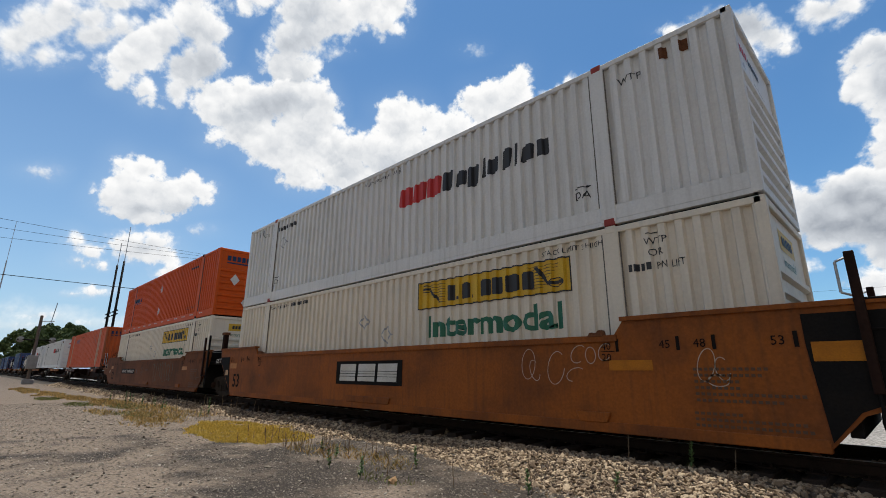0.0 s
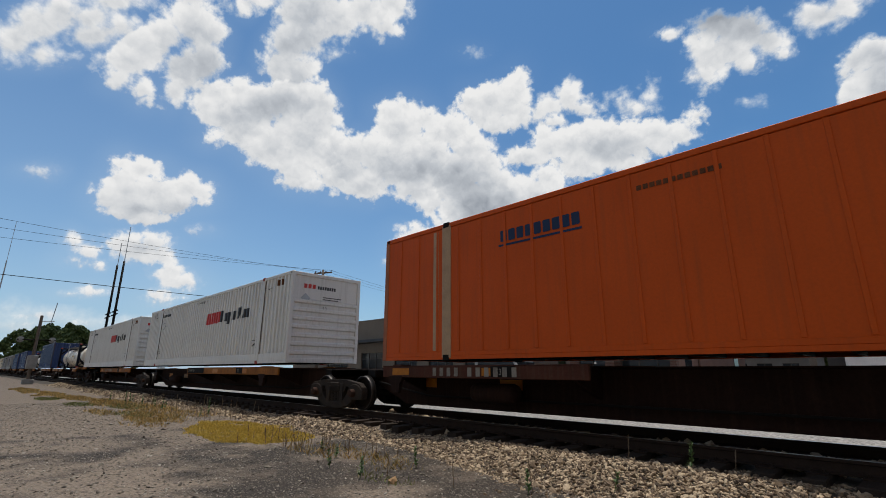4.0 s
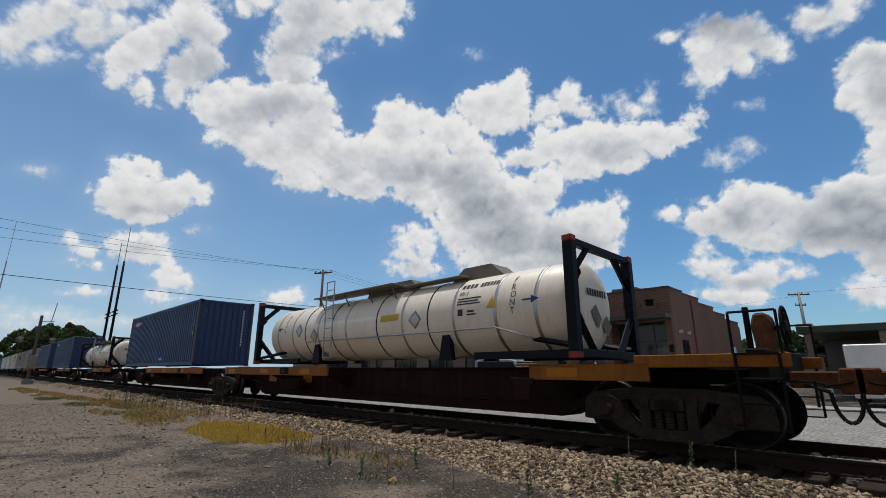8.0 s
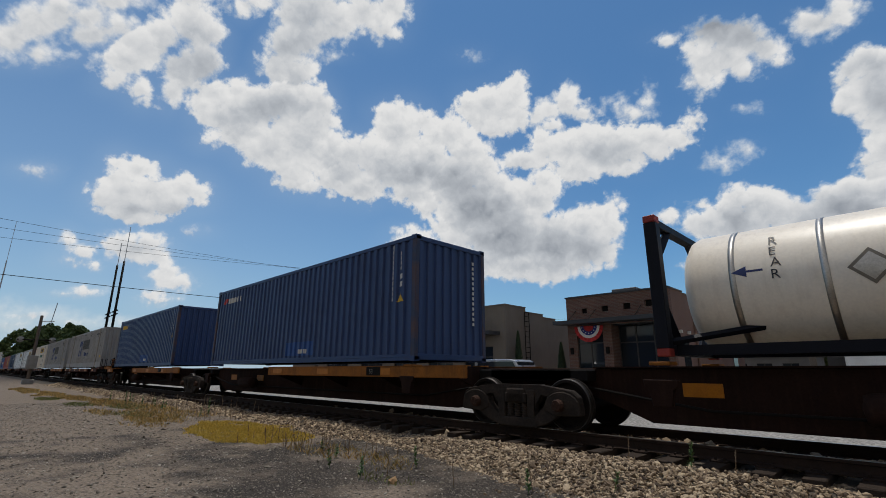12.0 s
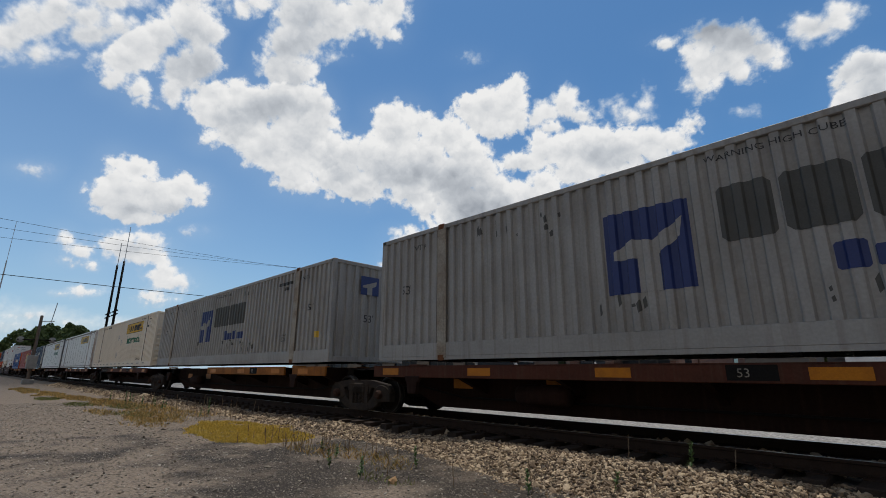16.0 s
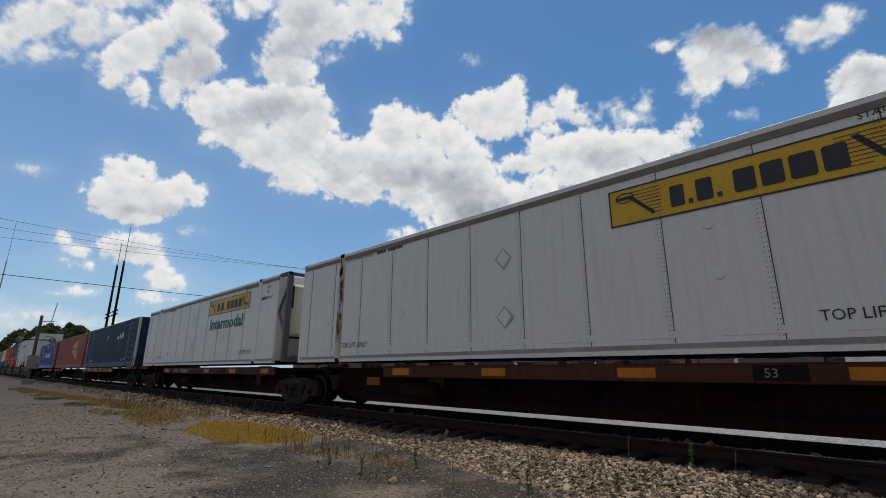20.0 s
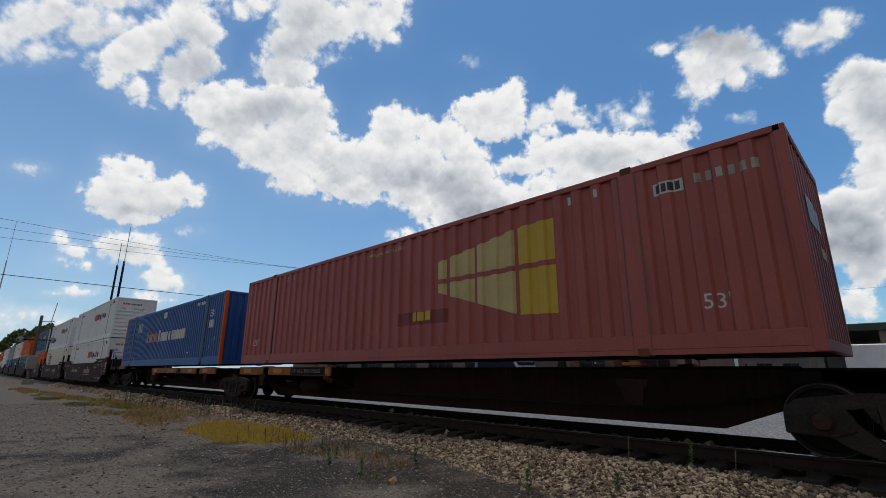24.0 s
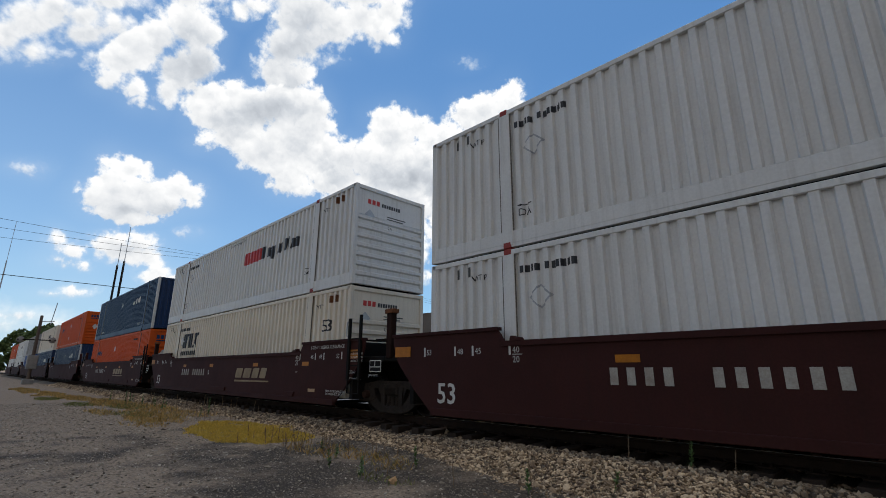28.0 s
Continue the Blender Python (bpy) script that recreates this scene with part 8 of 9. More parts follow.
M["frame"] = mat("dark_window_frame", (0.05, 0.045, 0.04), 0.5, scale=3, bump=0.03)
M["wood_pole"] = mat("grey_brown_pole", (0.13, 0.10, 0.08), 0.9, scale=4, amount=0.6, second=(0.08, 0.06, 0.05), grain=40, grain_amount=0.3, bump=0.4)
M["light_pole"] = mat("silvery_pole", (0.38, 0.36, 0.33), 0.8, scale=4, grain=40, bump=0.3)
M["cloth_red"], M["cloth_blue"], M["cloth_white"] = mat("red_cloth", (0.50, 0.03, 0.03), 0.8, scale=6, bump=0.1), mat("blue_cloth", (0.02, 0.04, 0.20), 0.8, scale=6, bump=0.1), mat("white_cloth", (0.75, 0.74, 0.72), 0.8, scale=6, bump=0.1)


def front_wall(name, house, x0, x1, y, h, openings, material, thick=0.3):
    """A wall along x with openings (x0, x1, z0, z1) cut through it: piers, lintels and sills as one wall."""
    bm = nb()
    xs = sorted({x0, x1, *[o[0] for o in openings], *[o[1] for o in openings]})
    for a, b in zip(xs, xs[1:]):
        cut = [o for o in openings if o[0] <= a and o[1] >= b]
        z = 0.0
        for o in sorted(cut, key=lambda o: o[2]):
            if o[2] > z:
                box(bm, a, b, y, y + thick, z, o[2])
            z = o[3]
        box(bm, a, b, y, y + thick, z, h)
    bmesh.ops.remove_doubles(bm, verts=bm.verts[:], dist=0.0005)
    return part(name, bm, material, house)


def glazing(house, x0, x1, y, z0, z1, bars_x=2, name="window"):
    bm = nb()
    for i in range(bars_x + 1):
        x = x0 + (x1 - x0) * i / bars_x
        box(bm, x - 0.035, x + 0.035, y, y + 0.07, z0, z1)
    for z in (z0, z0 + 0.75 * (z1 - z0), z1):
        box(bm, x0, x1, y + 0.002, y + 0.068, z - 0.035, z + 0.035)
    w_ = part(name, bm, M["frame"], house)
    part("pane", box(nb(), x0, x1, y + 0.03, y + 0.04, z0, z1), M["glass"], w_)
    return w_


def stepped(house, x, y0, tops, material, thick=0.3):
    """A side wall along y whose parapet steps down: rows of (y end, height)."""
    bm = nb()
    a = y0
    for b, h in tops:
        box(bm, x - thick, x, a, b, 0.0, h)
        a = b
    bmesh.ops.remove_doubles(bm, verts=bm.verts[:], dist=0.0005)
    wall = part("side_wall", bm, material, house)
    bm = nb()
    a = y0
    for b, h in tops:
        box(bm, x - thick - 0.04, x + 0.04, a, b, h, h + 0.07)
        a = b
    part("coping", bm, M["tan_block"], house)
    return wall


def brick_shop():
    h = tagged(new("brick_building"), "single-storey red-brown brick shop with dark canopy", "building")
    x0, x1, y, ht = -13.9, -8.2, 24.0, 5.5
    vents = [(-12.95, -12.62, 4.58, 4.86), (-11.75, -11.38, 4.60, 4.90), (-10.55, -10.15, 4.62, 4.94), (-9.40, -8.95, 4.66, 5.0)]
    doors = [(-13.35, -11.8, 0.1, 3.9), (-11.3, -8.5, 0.1, 3.9)]
    front_wall("front_wall", h, x0, x1, y, ht, vents + doors, M["brick"])
    for v in vents:
        part("vent", box(nb(), v[0], v[1], y + 0.15, y + 0.18, v[2], v[3]), M["black"], h, "small dark vent opening")
    glazing(h, -13.35, -11.8, y + 0.12, 0.1, 3.9, 2, "door")
    glazing(h, -11.3, -8.5, y + 0.9, 0.1, 3.9, 3)
    part("recess_wall", box(nb(), -11.35, -11.3, y + 0.3, y + 0.95, 0.1, 3.9), M["brick"], h)
    part("recess_ceiling", box(nb(), -11.3, -8.5, y + 0.3, y + 0.95, 3.85, 3.9), M["roofing"], h)
    stepped(h, x1, y + 0.3, [(26.0, 5.5), (28.6, 5.4), (31.2, 5.15), (33.5, 4.9), (36.4, 4.62)], M["side_brick"])
    part("far_side_wall", box(nb(), x0, x0 + 0.3, y + 0.3, 36.4, 0, 4.6), M["side_brick"], h)
    part("back_wall", box(nb(), x0, x1, 36.4, 36.7, 0, 4.4), M["side_brick"], h)
    part("roof", box(nb(), x0 + 0.3, x1 - 0.3, y + 0.3, 36.4, 4.15, 4.3), M["roofing"], h)
    part("parapet_cap", box(nb(), x0 - 0.05, x1 + 0.05, y - 0.05, y + 0.35, ht, ht + 0.08), M["roofing"], h)
    bm = prism(nb(), [(x0 - 0.35, 3.95), (x1 + 0.1, 3.95), (x1 + 0.1, 4.15), (x0 - 0.35, 4.15)], y - 1.0, y - 0.003)
    part("canopy", bm, M["roofing"], h, "dark flat entrance canopy")
    for x in (-13.3, -12.1, -9.6, -8.7):
        part("canopy_rod", rod(nb(), (x, y - 0.9, 4.15), (x, y - 0.01, 4.75), 0.02, 6), M["black"], h)
    for x in (-13.65, -11.55, -8.3):
        part("wall_lamp", bevel(box(nb(), x - 0.08, x + 0.08, y - 0.16, y - 0.002, 2.35, 2.7), 0.02), M["black"], h)
    for yy in (24.9, 26.1):
        part("flood_lamp", bevel(box(nb(), x1 + 0.002, x1 + 0.16, yy - 0.09, yy + 0.09, 3.3, 3.46), 0.02), M["letter_white"], h, "small white flood lamp")
    part("downpipe", rod(nb(), (x1 + 0.06, 27.2, 0.1), (x1 + 0.06, 27.2, 5.2), 0.05), M["side_brick"], h)
    for yy in (25.2, 34.0):
        part("side_window", box(nb(), x1 - 0.02, x1 + 0.03, yy, yy + 0.9, 0.8, 3.0), M["glass"], h)
    part("roof_unit", bevel(box(nb(), -12.95, -11.4, 28.0, 29.3, 4.3, 6.45), 0.03), M["steel_dull"], h, "grey rooftop air unit")
    return h


def bunting():
    b = tagged(new("bunting"), "pleated red, white and blue half-round bunting", "bunting")
    cx, y, z = -12.55, 23.90, 3.86
    for name, r0, r1, m in (("inner_band", 0.0, 0.30, "cloth_red"), ("blue_band", 0.30, 0.50, "cloth_blue"), ("white_band", 0.50, 0.66, "cloth_white"), ("red_band", 0.66, 0.86, "cloth_red")):
        bm = nb()
        k = 28
        rows = []
        for i in range(k + 1):
            a = math.pi * i / k
            dy = 0.03 * (i % 2)
            rows.append([bm.verts.new((cx - r * math.cos(a), y - dy * (r / 0.86), z - r * math.sin(a) * 1.0)) for r in (max(r0, 0.01), r1)])
        for p, q in zip(rows, rows[1:]):
            bm.faces.new((p[0], p[1], q[1], q[0]))
        part(name, bm, M[m], b)
    for i in range(7):
        a = math.pi * (i + 0.5) / 7
        part("star", lathe(nb(), [(0.0, -0.002), (0.035, 0.0), (0.0, 0.002)], 5, "y", (cx - 0.40 * math.cos(a), y - 0.035, z - 0.40 * math.sin(a))), M["cloth_white"], b)
    return b


def tan_building():
    h = tagged(new("tan_building"), "long low tan rendered building with dark canopy", "building")
    x0, x1, y, ht = -46.0, -18.36, 24.0, 5.6
    holes = [(-21.9, -19.4, 0.3, 3.0), (-25.5, -23.0, 0.3, 3.0), (-29.5, -26.8, 0.9, 2.9), (-34.0, -31.0, 0.9, 2.9), (-39.5, -36.0, 0.9, 2.9)]
    front_wall("front_wall", h, x0, x1, y, ht, holes, M["tan_block"])
    for o in holes:
        glazing(h, o[0], o[1], y + 0.1, o[2], o[3], 3)
    stepped(h, x1, y + 0.3, [(26.3, 5.6), (28.4, 5.3), (30.0, 5.1), (32.0, 4.95)], M["tan_block"])
    part("far_side_wall", box(nb(), x0, x0 + 0.3, y + 0.3, 32, 0, 5), M["tan_block"], h)
    part("back_wall", box(nb(), x0, x1, 32, 32.3, 0, 4.7), M["tan_block"], h)
    part("roof", box(nb(), x0 + 0.3, x1 - 0.3, y + 0.3, 32, 4.3, 4.45), M["roofing"], h)
    part("canopy", prism(nb(), [(x0, 3.7), (-18.8, 3.7), (-18.8, 3.92), (x0, 3.92)], y - 1.1, y - 0.003), M["roofing"], h, "dark flat canopy")
    part("parapet_cap", box(nb(), x0 - 0.05, x1 + 0.05, y - 0.05, y + 0.32, ht, ht + 0.08), M["tan_block"], h)
    bm = tube(nb(), [(x1 + 0.12, 26.0, 0.3), (x1 + 0.12, 26.0, 5.3), (x1 + 0.12, 26.5, 5.3), (x1 + 0.12, 26.5, 0.3)], 0.03)
    for k in range(14):
        rod(bm, (x1 + 0.12, 26.0, 0.6 + 0.34 * k), (x1 + 0.12, 26.5, 0.6 + 0.34 * k), 0.02, 6)
    part("wall_ladder", bm, M["black"], h)
    part("flood_lamp", bevel(box(nb(), x1 + 0.002, x1 + 0.2, 25.0, 25.2, 2.9, 3.08), 0.02), M["letter_white"], h)
    return h


def low_building(label, x0, x1, y0, y1, ht, wall, fascia, name="low_building"):
    h = tagged(new(name), label, "building")
    holes = [(x0 + 0.8 + 2.6 * k, x0 + 2.4 + 2.6 * k, 0.3, ht - 0.9) for k in range(int((x1 - x0 - 1) / 2.6))]
    front_wall("front_wall", h, x0, x1, y0, ht, holes, M[wall])
    for o in holes:
        glazing(h, o[0], o[1], y0 + 0.1, o[2], o[3], 2)
    part("side_wall", box(nb(), x0, x0 + 0.3, y0 + 0.3, y1, 0, ht), M[wall], h)
    part("side_wall", box(nb(), x1 - 0.3, x1, y0 + 0.3, y1, 0, ht), M[wall], h)
    part("back_wall", box(nb(), x0, x1, y1, y1 + 0.3, 0, ht), M[wall], h)
    part("roof", box(nb(), x0 - 0.3, x1 + 0.3, y0 - 0.6, y1 + 0.3, ht, ht + 0.25), M[fascia], h)
    return h


brick_shop()
bunting()
tan_building()
M["green_dark"] = mat("dark_green_fascia", (0.03, 0.05, 0.035), 0.6, scale=1, bump=0.05)
M["grey_wall"] = mat("grey_block_wall", (0.16, 0.155, 0.15), 0.9, scale=0.8, bump=0.2)
low_building("low grey-brown building with flat dark roof", -20.0, -8.6, 68.0, 78.0, 3.4, "grey_wall", "roofing")
sh = tagged(new("open_shelter"), "open-fronted shelter with dark green flat roof on posts", "shelter")
part("roof", bevel(box(nb(), -4.6, 9.0, 33.0, 42.0, 3.55, 3.95), 0.03), M["green_dark"], sh)
part("back_wall", box(nb(), -4.4, 9.0, 41.7, 42.0, 0, 3.55), M["grey_wall"], sh)
for x in (-4.3, -1.2, 2.0, 5.2, 8.4):
    part("post", box(nb(), x, x + 0.3, 33.2, 33.5, 0, 3.55), M["tan_block"], sh)


def vehicle(label, kind, paint, x, y, turn, ln=4.7, ht=1.72, box_van=False):
    v = tagged(new(kind), label, "car")
    w_ = 0.92
    body = [(-ln / 2, 0.35), (ln / 2, 0.35), (ln / 2, 0.75), (ln / 2 - 0.15, 0.95), (ln * 0.22, 1.02), (-ln / 2 + 0.05, 1.05), (-ln / 2, 0.8)]
    part("body", bevel(prism(nb(), body, -w_, w_), 0.05), paint, v)
    cab = [(-ln * 0.47, 1.03), (ln * 0.24, 1.0), (ln * 0.10, ht - 0.06), (ln * 0.05, ht), (-ln * 0.40, ht), (-ln * 0.45, ht - 0.08)]
    part("cabin", bevel(prism(nb(), cab, -w_ + 0.12, w_ - 0.12), 0.04), paint, v)
    for s in (-1, 1):
        g = [(-ln * 0.43, 1.08), (ln * 0.19, 1.06), (ln * 0.08, ht - 0.12), (-ln * 0.40, ht - 0.12)]
        part("side_window", prism(nb(), g, s * (w_ - 0.118) - 0.004, s * (w_ - 0.118) + 0.004), M["glass"], v)
        for q in (-0.31, 0.31):
            part("wheel", lathe(nb(), [(0.0, s * 0.70), (0.30, s * 0.70), (0.33, s * 0.74), (0.33, s * 0.88), (0.20, s * 0.92), (0.0, s * 0.90)], 20, "y", (q * ln, 0, 0.33)), M["rubber"], v)
    part("windscreen", box(nb(), ln * 0.12, ln * 0.135, -0.7, 0.7, 1.1, ht - 0.14), M["glass"], v)
    v.matrix_basis = pose(x, y, 0.03, 0, 0, turn)
    return v


M["car_silver"] = mat("silver_car_paint", (0.42, 0.43, 0.45), 0.3, metal=0.6, scale=1, bump=0.0, coat=0.6)
M["car_white"] = mat("white_car_paint", (0.75, 0.75, 0.74), 0.35, scale=1, bump=0.0, coat=0.5)
M["car_dark"] = mat("dark_car_paint", (0.03, 0.03, 0.035), 0.35, scale=1, bump=0.0, coat=0.6)
vehicle("silver sport utility car parked along the street", "parked_car", M["car_silver"], -14.6, 19.9, 0, 4.7, 1.98)
vehicle("dark car parked along the street", "parked_car", M["car_dark"], -22.5, 20.3, 180, 4.6, 1.55)
tr = vehicle("white delivery truck parked beside the shelter", "parked_truck", M["car_white"], -1.2, 29.0, 90, 5.4, 2.1)
part("box_body", bevel(box(nb(), -2.6, 0.3, -1.0, 1.0, 0.7, 2.55), 0.04), M["car_white"], tr)
vehicle("white car parked far down the street", "parked_car", M["car_white"], -15.2, 56.0, 0, 4.6, 1.6)


# ---- poles, masts, wires and the crossing signal ----
def pole(label, x, y, ht, arms=(), r=0.13, material="wood_pole", name="utility_pole"):
    p = tagged(new(name), label, "utility pole")
    part("shaft", lathe(nb(), [(r * 1.25, 0.0), (r, ht * 0.5), (r * 0.75, ht)], 12, "z"), M[material], p, smooth=True)
    for z, w_, turn in arms:
        a = part("crossarm", bevel(box(nb(), -w_, w_, -0.06, 0.06, z - 0.06, z + 0.06), 0.01), M["wood_pole"], p)
        a.rotation_euler = (0, 0, turn)
        for k in range(4):
            u = -w_ * 0.9 + 1.8 * w_ * k / 3
            ins = part("insulator", lathe(nb(), [(0.02, z + 0.06), (0.05, z + 0.10), (0.03, z + 0.15), (0.05, z + 0.18), (0.0, z + 0.22)], 8, "z", (u, 0, 0)), M["steel_dull"], a)
    p.matrix_basis = pose(x, y, 0)
    return p


def wire(a, b, sag, r=0.009, label="thin black overhead wire"):
    pts = [Vector(a).lerp(Vector(b), k / 24) - Vector((0, 0, sag * 4 * (k / 24) * (1 - k / 24))) for k in range(25)]
    bm = nb()
    across = (pts[-1] - pts[0]).cross(Vector((0, 0, 1))).normalized()
    rings = [[bm.verts.new(p + across * r * math.cos(1.2566 * i) + Vector((0, 0, r * math.sin(1.2566 * i)))) for i in range(5)] for p in pts]
    for g, h in zip(rings, rings[1:]):
        for i in range(5):
            bm.faces.new((g[i], g[(i + 1) % 5], h[(i + 1) % 5], h[i]))
    return tagged(part("overhead_wire", bm, M["rubber"]), label, "wire", "overhead wires")


pole("brown wooden utility pole with crossarm", -37.2, 21.6, 10.4, ((10.1, 0.9, 0.5),))
for k, (u, dz) in enumerate(((-0.8, 0.25), (0.0, 0.28), (0.8, 0.25))):
    wire((-37.2 + u * 0.87, 21.6 + u * 0.5, 10.1 + dz - 0.05), (-30.8 + u * 0.3, -5.0, 8.82 - 0.68 * k), 0.2)
    wire((-37.2 + u * 0.87, 21.6 + u * 0.5, 10.1 + dz - 0.05), (-43.0 + u, 58.0, 9.4), 0.5)
wire((-37.2, 21.6, 6.95), (-35.7, -6.0, 6.65), 0.1, 0.02)
p = pole("pale utility pole with transformers and crossarm", -7.6, 60.0, 9.6, ((9.3, 1.0, 0.6), (8.2, 0.5, 0.6)), 0.16, "light_pole")
for u in (-0.45, 0.45):
    part("transformer", lathe(nb(), [(0.0, 5.2), (0.28, 5.22), (0.30, 5.3), (0.30, 6.1), (0.2, 6.25), (0.0, 6.25)], 14, "z", (u, -0.3, 0)), M["steel_dull"], p, "grey transformer can")
wire((-7.6, 60, 9.5), (40, 62, 10.5), 0.6)
wire((-7.6, 60, 9.2), (-43.0, 58.0, 9.3), 0.9)
wire((-7.6, 60, 4.8), (30, 55, 4.0), 0.8)
for x, ht, whip in ((-80.7, 16.3, 19.6), (-76.3, 16.2, 21.2)):
    p = tagged(new("antenna_mast"), "tall dark pole with a thin whip antenna", "mast")
    part("shaft", lathe(nb(), [(0.20, 0), (0.16, 8), (0.13, ht)], 12, "z"), M["black"], p, smooth=True)
    part("whip", rod(nb(), (0.1, 0, ht - 0.4), (0.15, 0, whip), 0.045, 6), M["steel"], p)
    for z in (8.7, 9.2):
        part("crossarm", box(nb(), -1.9, 1.6, -0.06, 0.06, z - 0.07, z + 0.07), M["black"], p)
    p.matrix_basis = pose(x, 13.0, 0)
p = tagged(new("antenna_mast"), "thin grey whip antenna on a slender mast", "mast")
part("shaft", rod(nb(), (0, 0, 0), (0, 0, 11.5), 0.05, 8), M["steel"], p)
part("whip", rod(nb(), (0.05, 0, 11.0), (0.05, 0, 15.4), 0.022, 6), M["steel"], p)
p.matrix_basis = pose(-60.0, 0.9, 0)


M["signal_grey"] = mat("weathered_silver_paint", (0.27, 0.265, 0.25), 0.7, scale=3, amount=0.6, second=(0.15, 0.145, 0.135), bump=0.1)


def crossing_signal():
    c = tagged(new("crossing_signal"), "railway crossing signal mast with paired lamps", "crossing signal")
    part("mast", lathe(nb(), [(0.16, 0), (0.13, 6.8), (0.0, 6.85)], 12, "z"), M["wood_pole"], c)
    part("foundation", bevel(box(nb(), -0.45, 0.45, -0.45, 0.45, 0, 0.5), 0.05), M["signal_grey"], c)
    part("relay_box", bevel(box(nb(), -0.55, 0.55, -0.40, 0.40, 1.5, 2.8), 0.04), M["signal_grey"], c, "grey relay cabinet")
    part("lamp_bar", rod(nb(), (0, -1.5, 4.35), (0, 1.5, 4.35), 0.05), M["black"], c)
    for s in (-1, 1):
        # light falling on the lamp backs is put into their pale grey
        l_ = part("lamp", lathe(nb(), [(0.0, -0.1), (0.30, -0.08), (0.30, -0.04), (0.13, 0.0), (0.13, 0.3), (0.0, 0.32)], 16, "x", (0, s * 1.25, 4.35)), M["signal_grey"], c, "round lamp shade in a pale grey that stands for its lit back")
        part("lens", lathe(nb(), [(0.0, -0.12), (0.15, -0.11), (0.15, -0.1)], 12, "x", (0, s * 1.25, 4.35)), M["letter_red"], l_)
    part("bracket", rod(nb(), (0.1, 0.8, 5.9), (0.1, 1.0, 8.2), 0.04, 6), M["steel"], c)
    part("top_arm", rod(nb(), (0, -0.1, 6.2), (0.1, 1.1, 6.3), 0.04, 6), M["steel"], c)
    c.matrix_basis = pose(-63.1, 4.6, 0)


crossing_signal()


# ---- trees ----
M["leaf"] = leafy("broad_leaves", (0.050, 0.085, 0.022), (0.115, 0.155, 0.045))
M["leaf_dark"] = leafy("dark_conifer_leaves", (0.012, 0.030, 0.012), (0.028, 0.052, 0.018))
M["bark"] = mat("grey_bark", (0.10, 0.08, 0.06), 0.95, scale=3, grain=20, grain_amount=0.3, bump=0.6)


def tree(label, seed, ht, spread, leaves=2600, size=0.55):
    rnd = random.Random(seed)
    t = tagged(new("tree"), label, "tree", "trees in the distance")
    bm = nb()
    tips = []
    def limb(a, d, r, ln, level):
        b = a + d * ln
        rod(bm, a, b, r, 7)
        if level == 0:
            tips.append(b)
            return
        for _ in range(4):
            e = (d + Vector((rnd.uniform(-1, 1), rnd.uniform(-1, 1), rnd.uniform(-0.1, 0.7)))).normalized()
            limb(a + d * ln * rnd.uniform(0.55, 1.0), e, r * 0.55, ln * rnd.uniform(0.5, 0.75), level - 1)
    limb(Vector((0, 0, 0)), Vector((0, 0, 1)), ht * 0.025, ht * 0.36, 3)
    part("trunk", bm, M["bark"], t)
    lumps = [(Vector((rnd.gauss(0, spread * 0.36), rnd.gauss(0, spread * 0.36), ht * rnd.uniform(0.30, 0.92))), ht * rnd.uniform(0.09, 0.17)) for _ in range(26)]
    verts, faces = [], []
    for k in range(leaves):
        c, r = rnd.choice(lumps)
        d = Vector((rnd.gauss(0, 1), rnd.gauss(0, 1), rnd.gauss(0, 1))).normalized()
        p = c + d * r * (rnd.random() ** 0.35)
        f = 1.0 - 0.45 * max(0, (p.z / ht - 0.6) / 0.4)
        p.x, p.y = p.x * f, p.y * f
        u = Vector((rnd.gauss(0, 1), rnd.gauss(0, 1), rnd.gauss(0, 1))).normalized()
        v = u.cross(Vector((rnd.gauss(0, 1), rnd.gauss(0, 1), rnd.gauss(0, 1)))).normalized()
        s = size * rnd.uniform(0.5, 1.2)
        i = len(verts)
        verts += [p - u * s * 0.5, p + v * s * 0.35, p + u * s * 0.5, p - v * s * 0.35 + d * s * 0.15]
        faces.append((i, i + 1, i + 2, i + 3))
    me = bpy.data.meshes.new("crown")
    me.from_pydata([tuple(v) for v in verts], [], faces)
    me.materials.append(M["leaf"])
    part("crown", me, None, t)
    return t


protos = [tree("tall leafy green tree behind the railway", 5, 15, 9.5, 9500, 1.05), tree("leafy green tree beyond the street", 8, 13, 9.5, 9500, 1.0)]
spots = [(-86.9, 205, 0.55), (-86.0, 198, 0.80), (-85.2, 190, 1.02), (-84.3, 182, 1.12), (-83.4, 186, 1.0), (-82.4, 190, 0.80), (-81.3, 196, 0.85), (-80.2, 200, 0.80), (-79.0, 205, 0.78), (-77.8, 210, 0.75), (-88.0, 215, 0.42), (-85.6, 215, 0.8), (-82.9, 220, 0.9),
         (-11.3, 84, 0.50), (-9.4, 92, 0.56), (-7.6, 95, 0.52), (-6.0, 90, 0.50), (-4.4, 96, 0.50), (-2.6, 92, 0.56), (-14.4, 120, 0.42), (-1.0, 90, 0.55)]
for k, (az, d, s) in enumerate(spots):
    m = pose(d * math.sin(radians(az)), d * math.cos(radians(az)), 0, 0, 0, 67 * k) @ Matrix.Diagonal((s * (1.25 if az > -20 else 1.0), s * (1.25 if az > -20 else 1.0), s, 1))
    if k < len(spots) - 2:
        copy_thing(protos[k % 2], m)
    else:
        protos[k % 2].matrix_basis = m


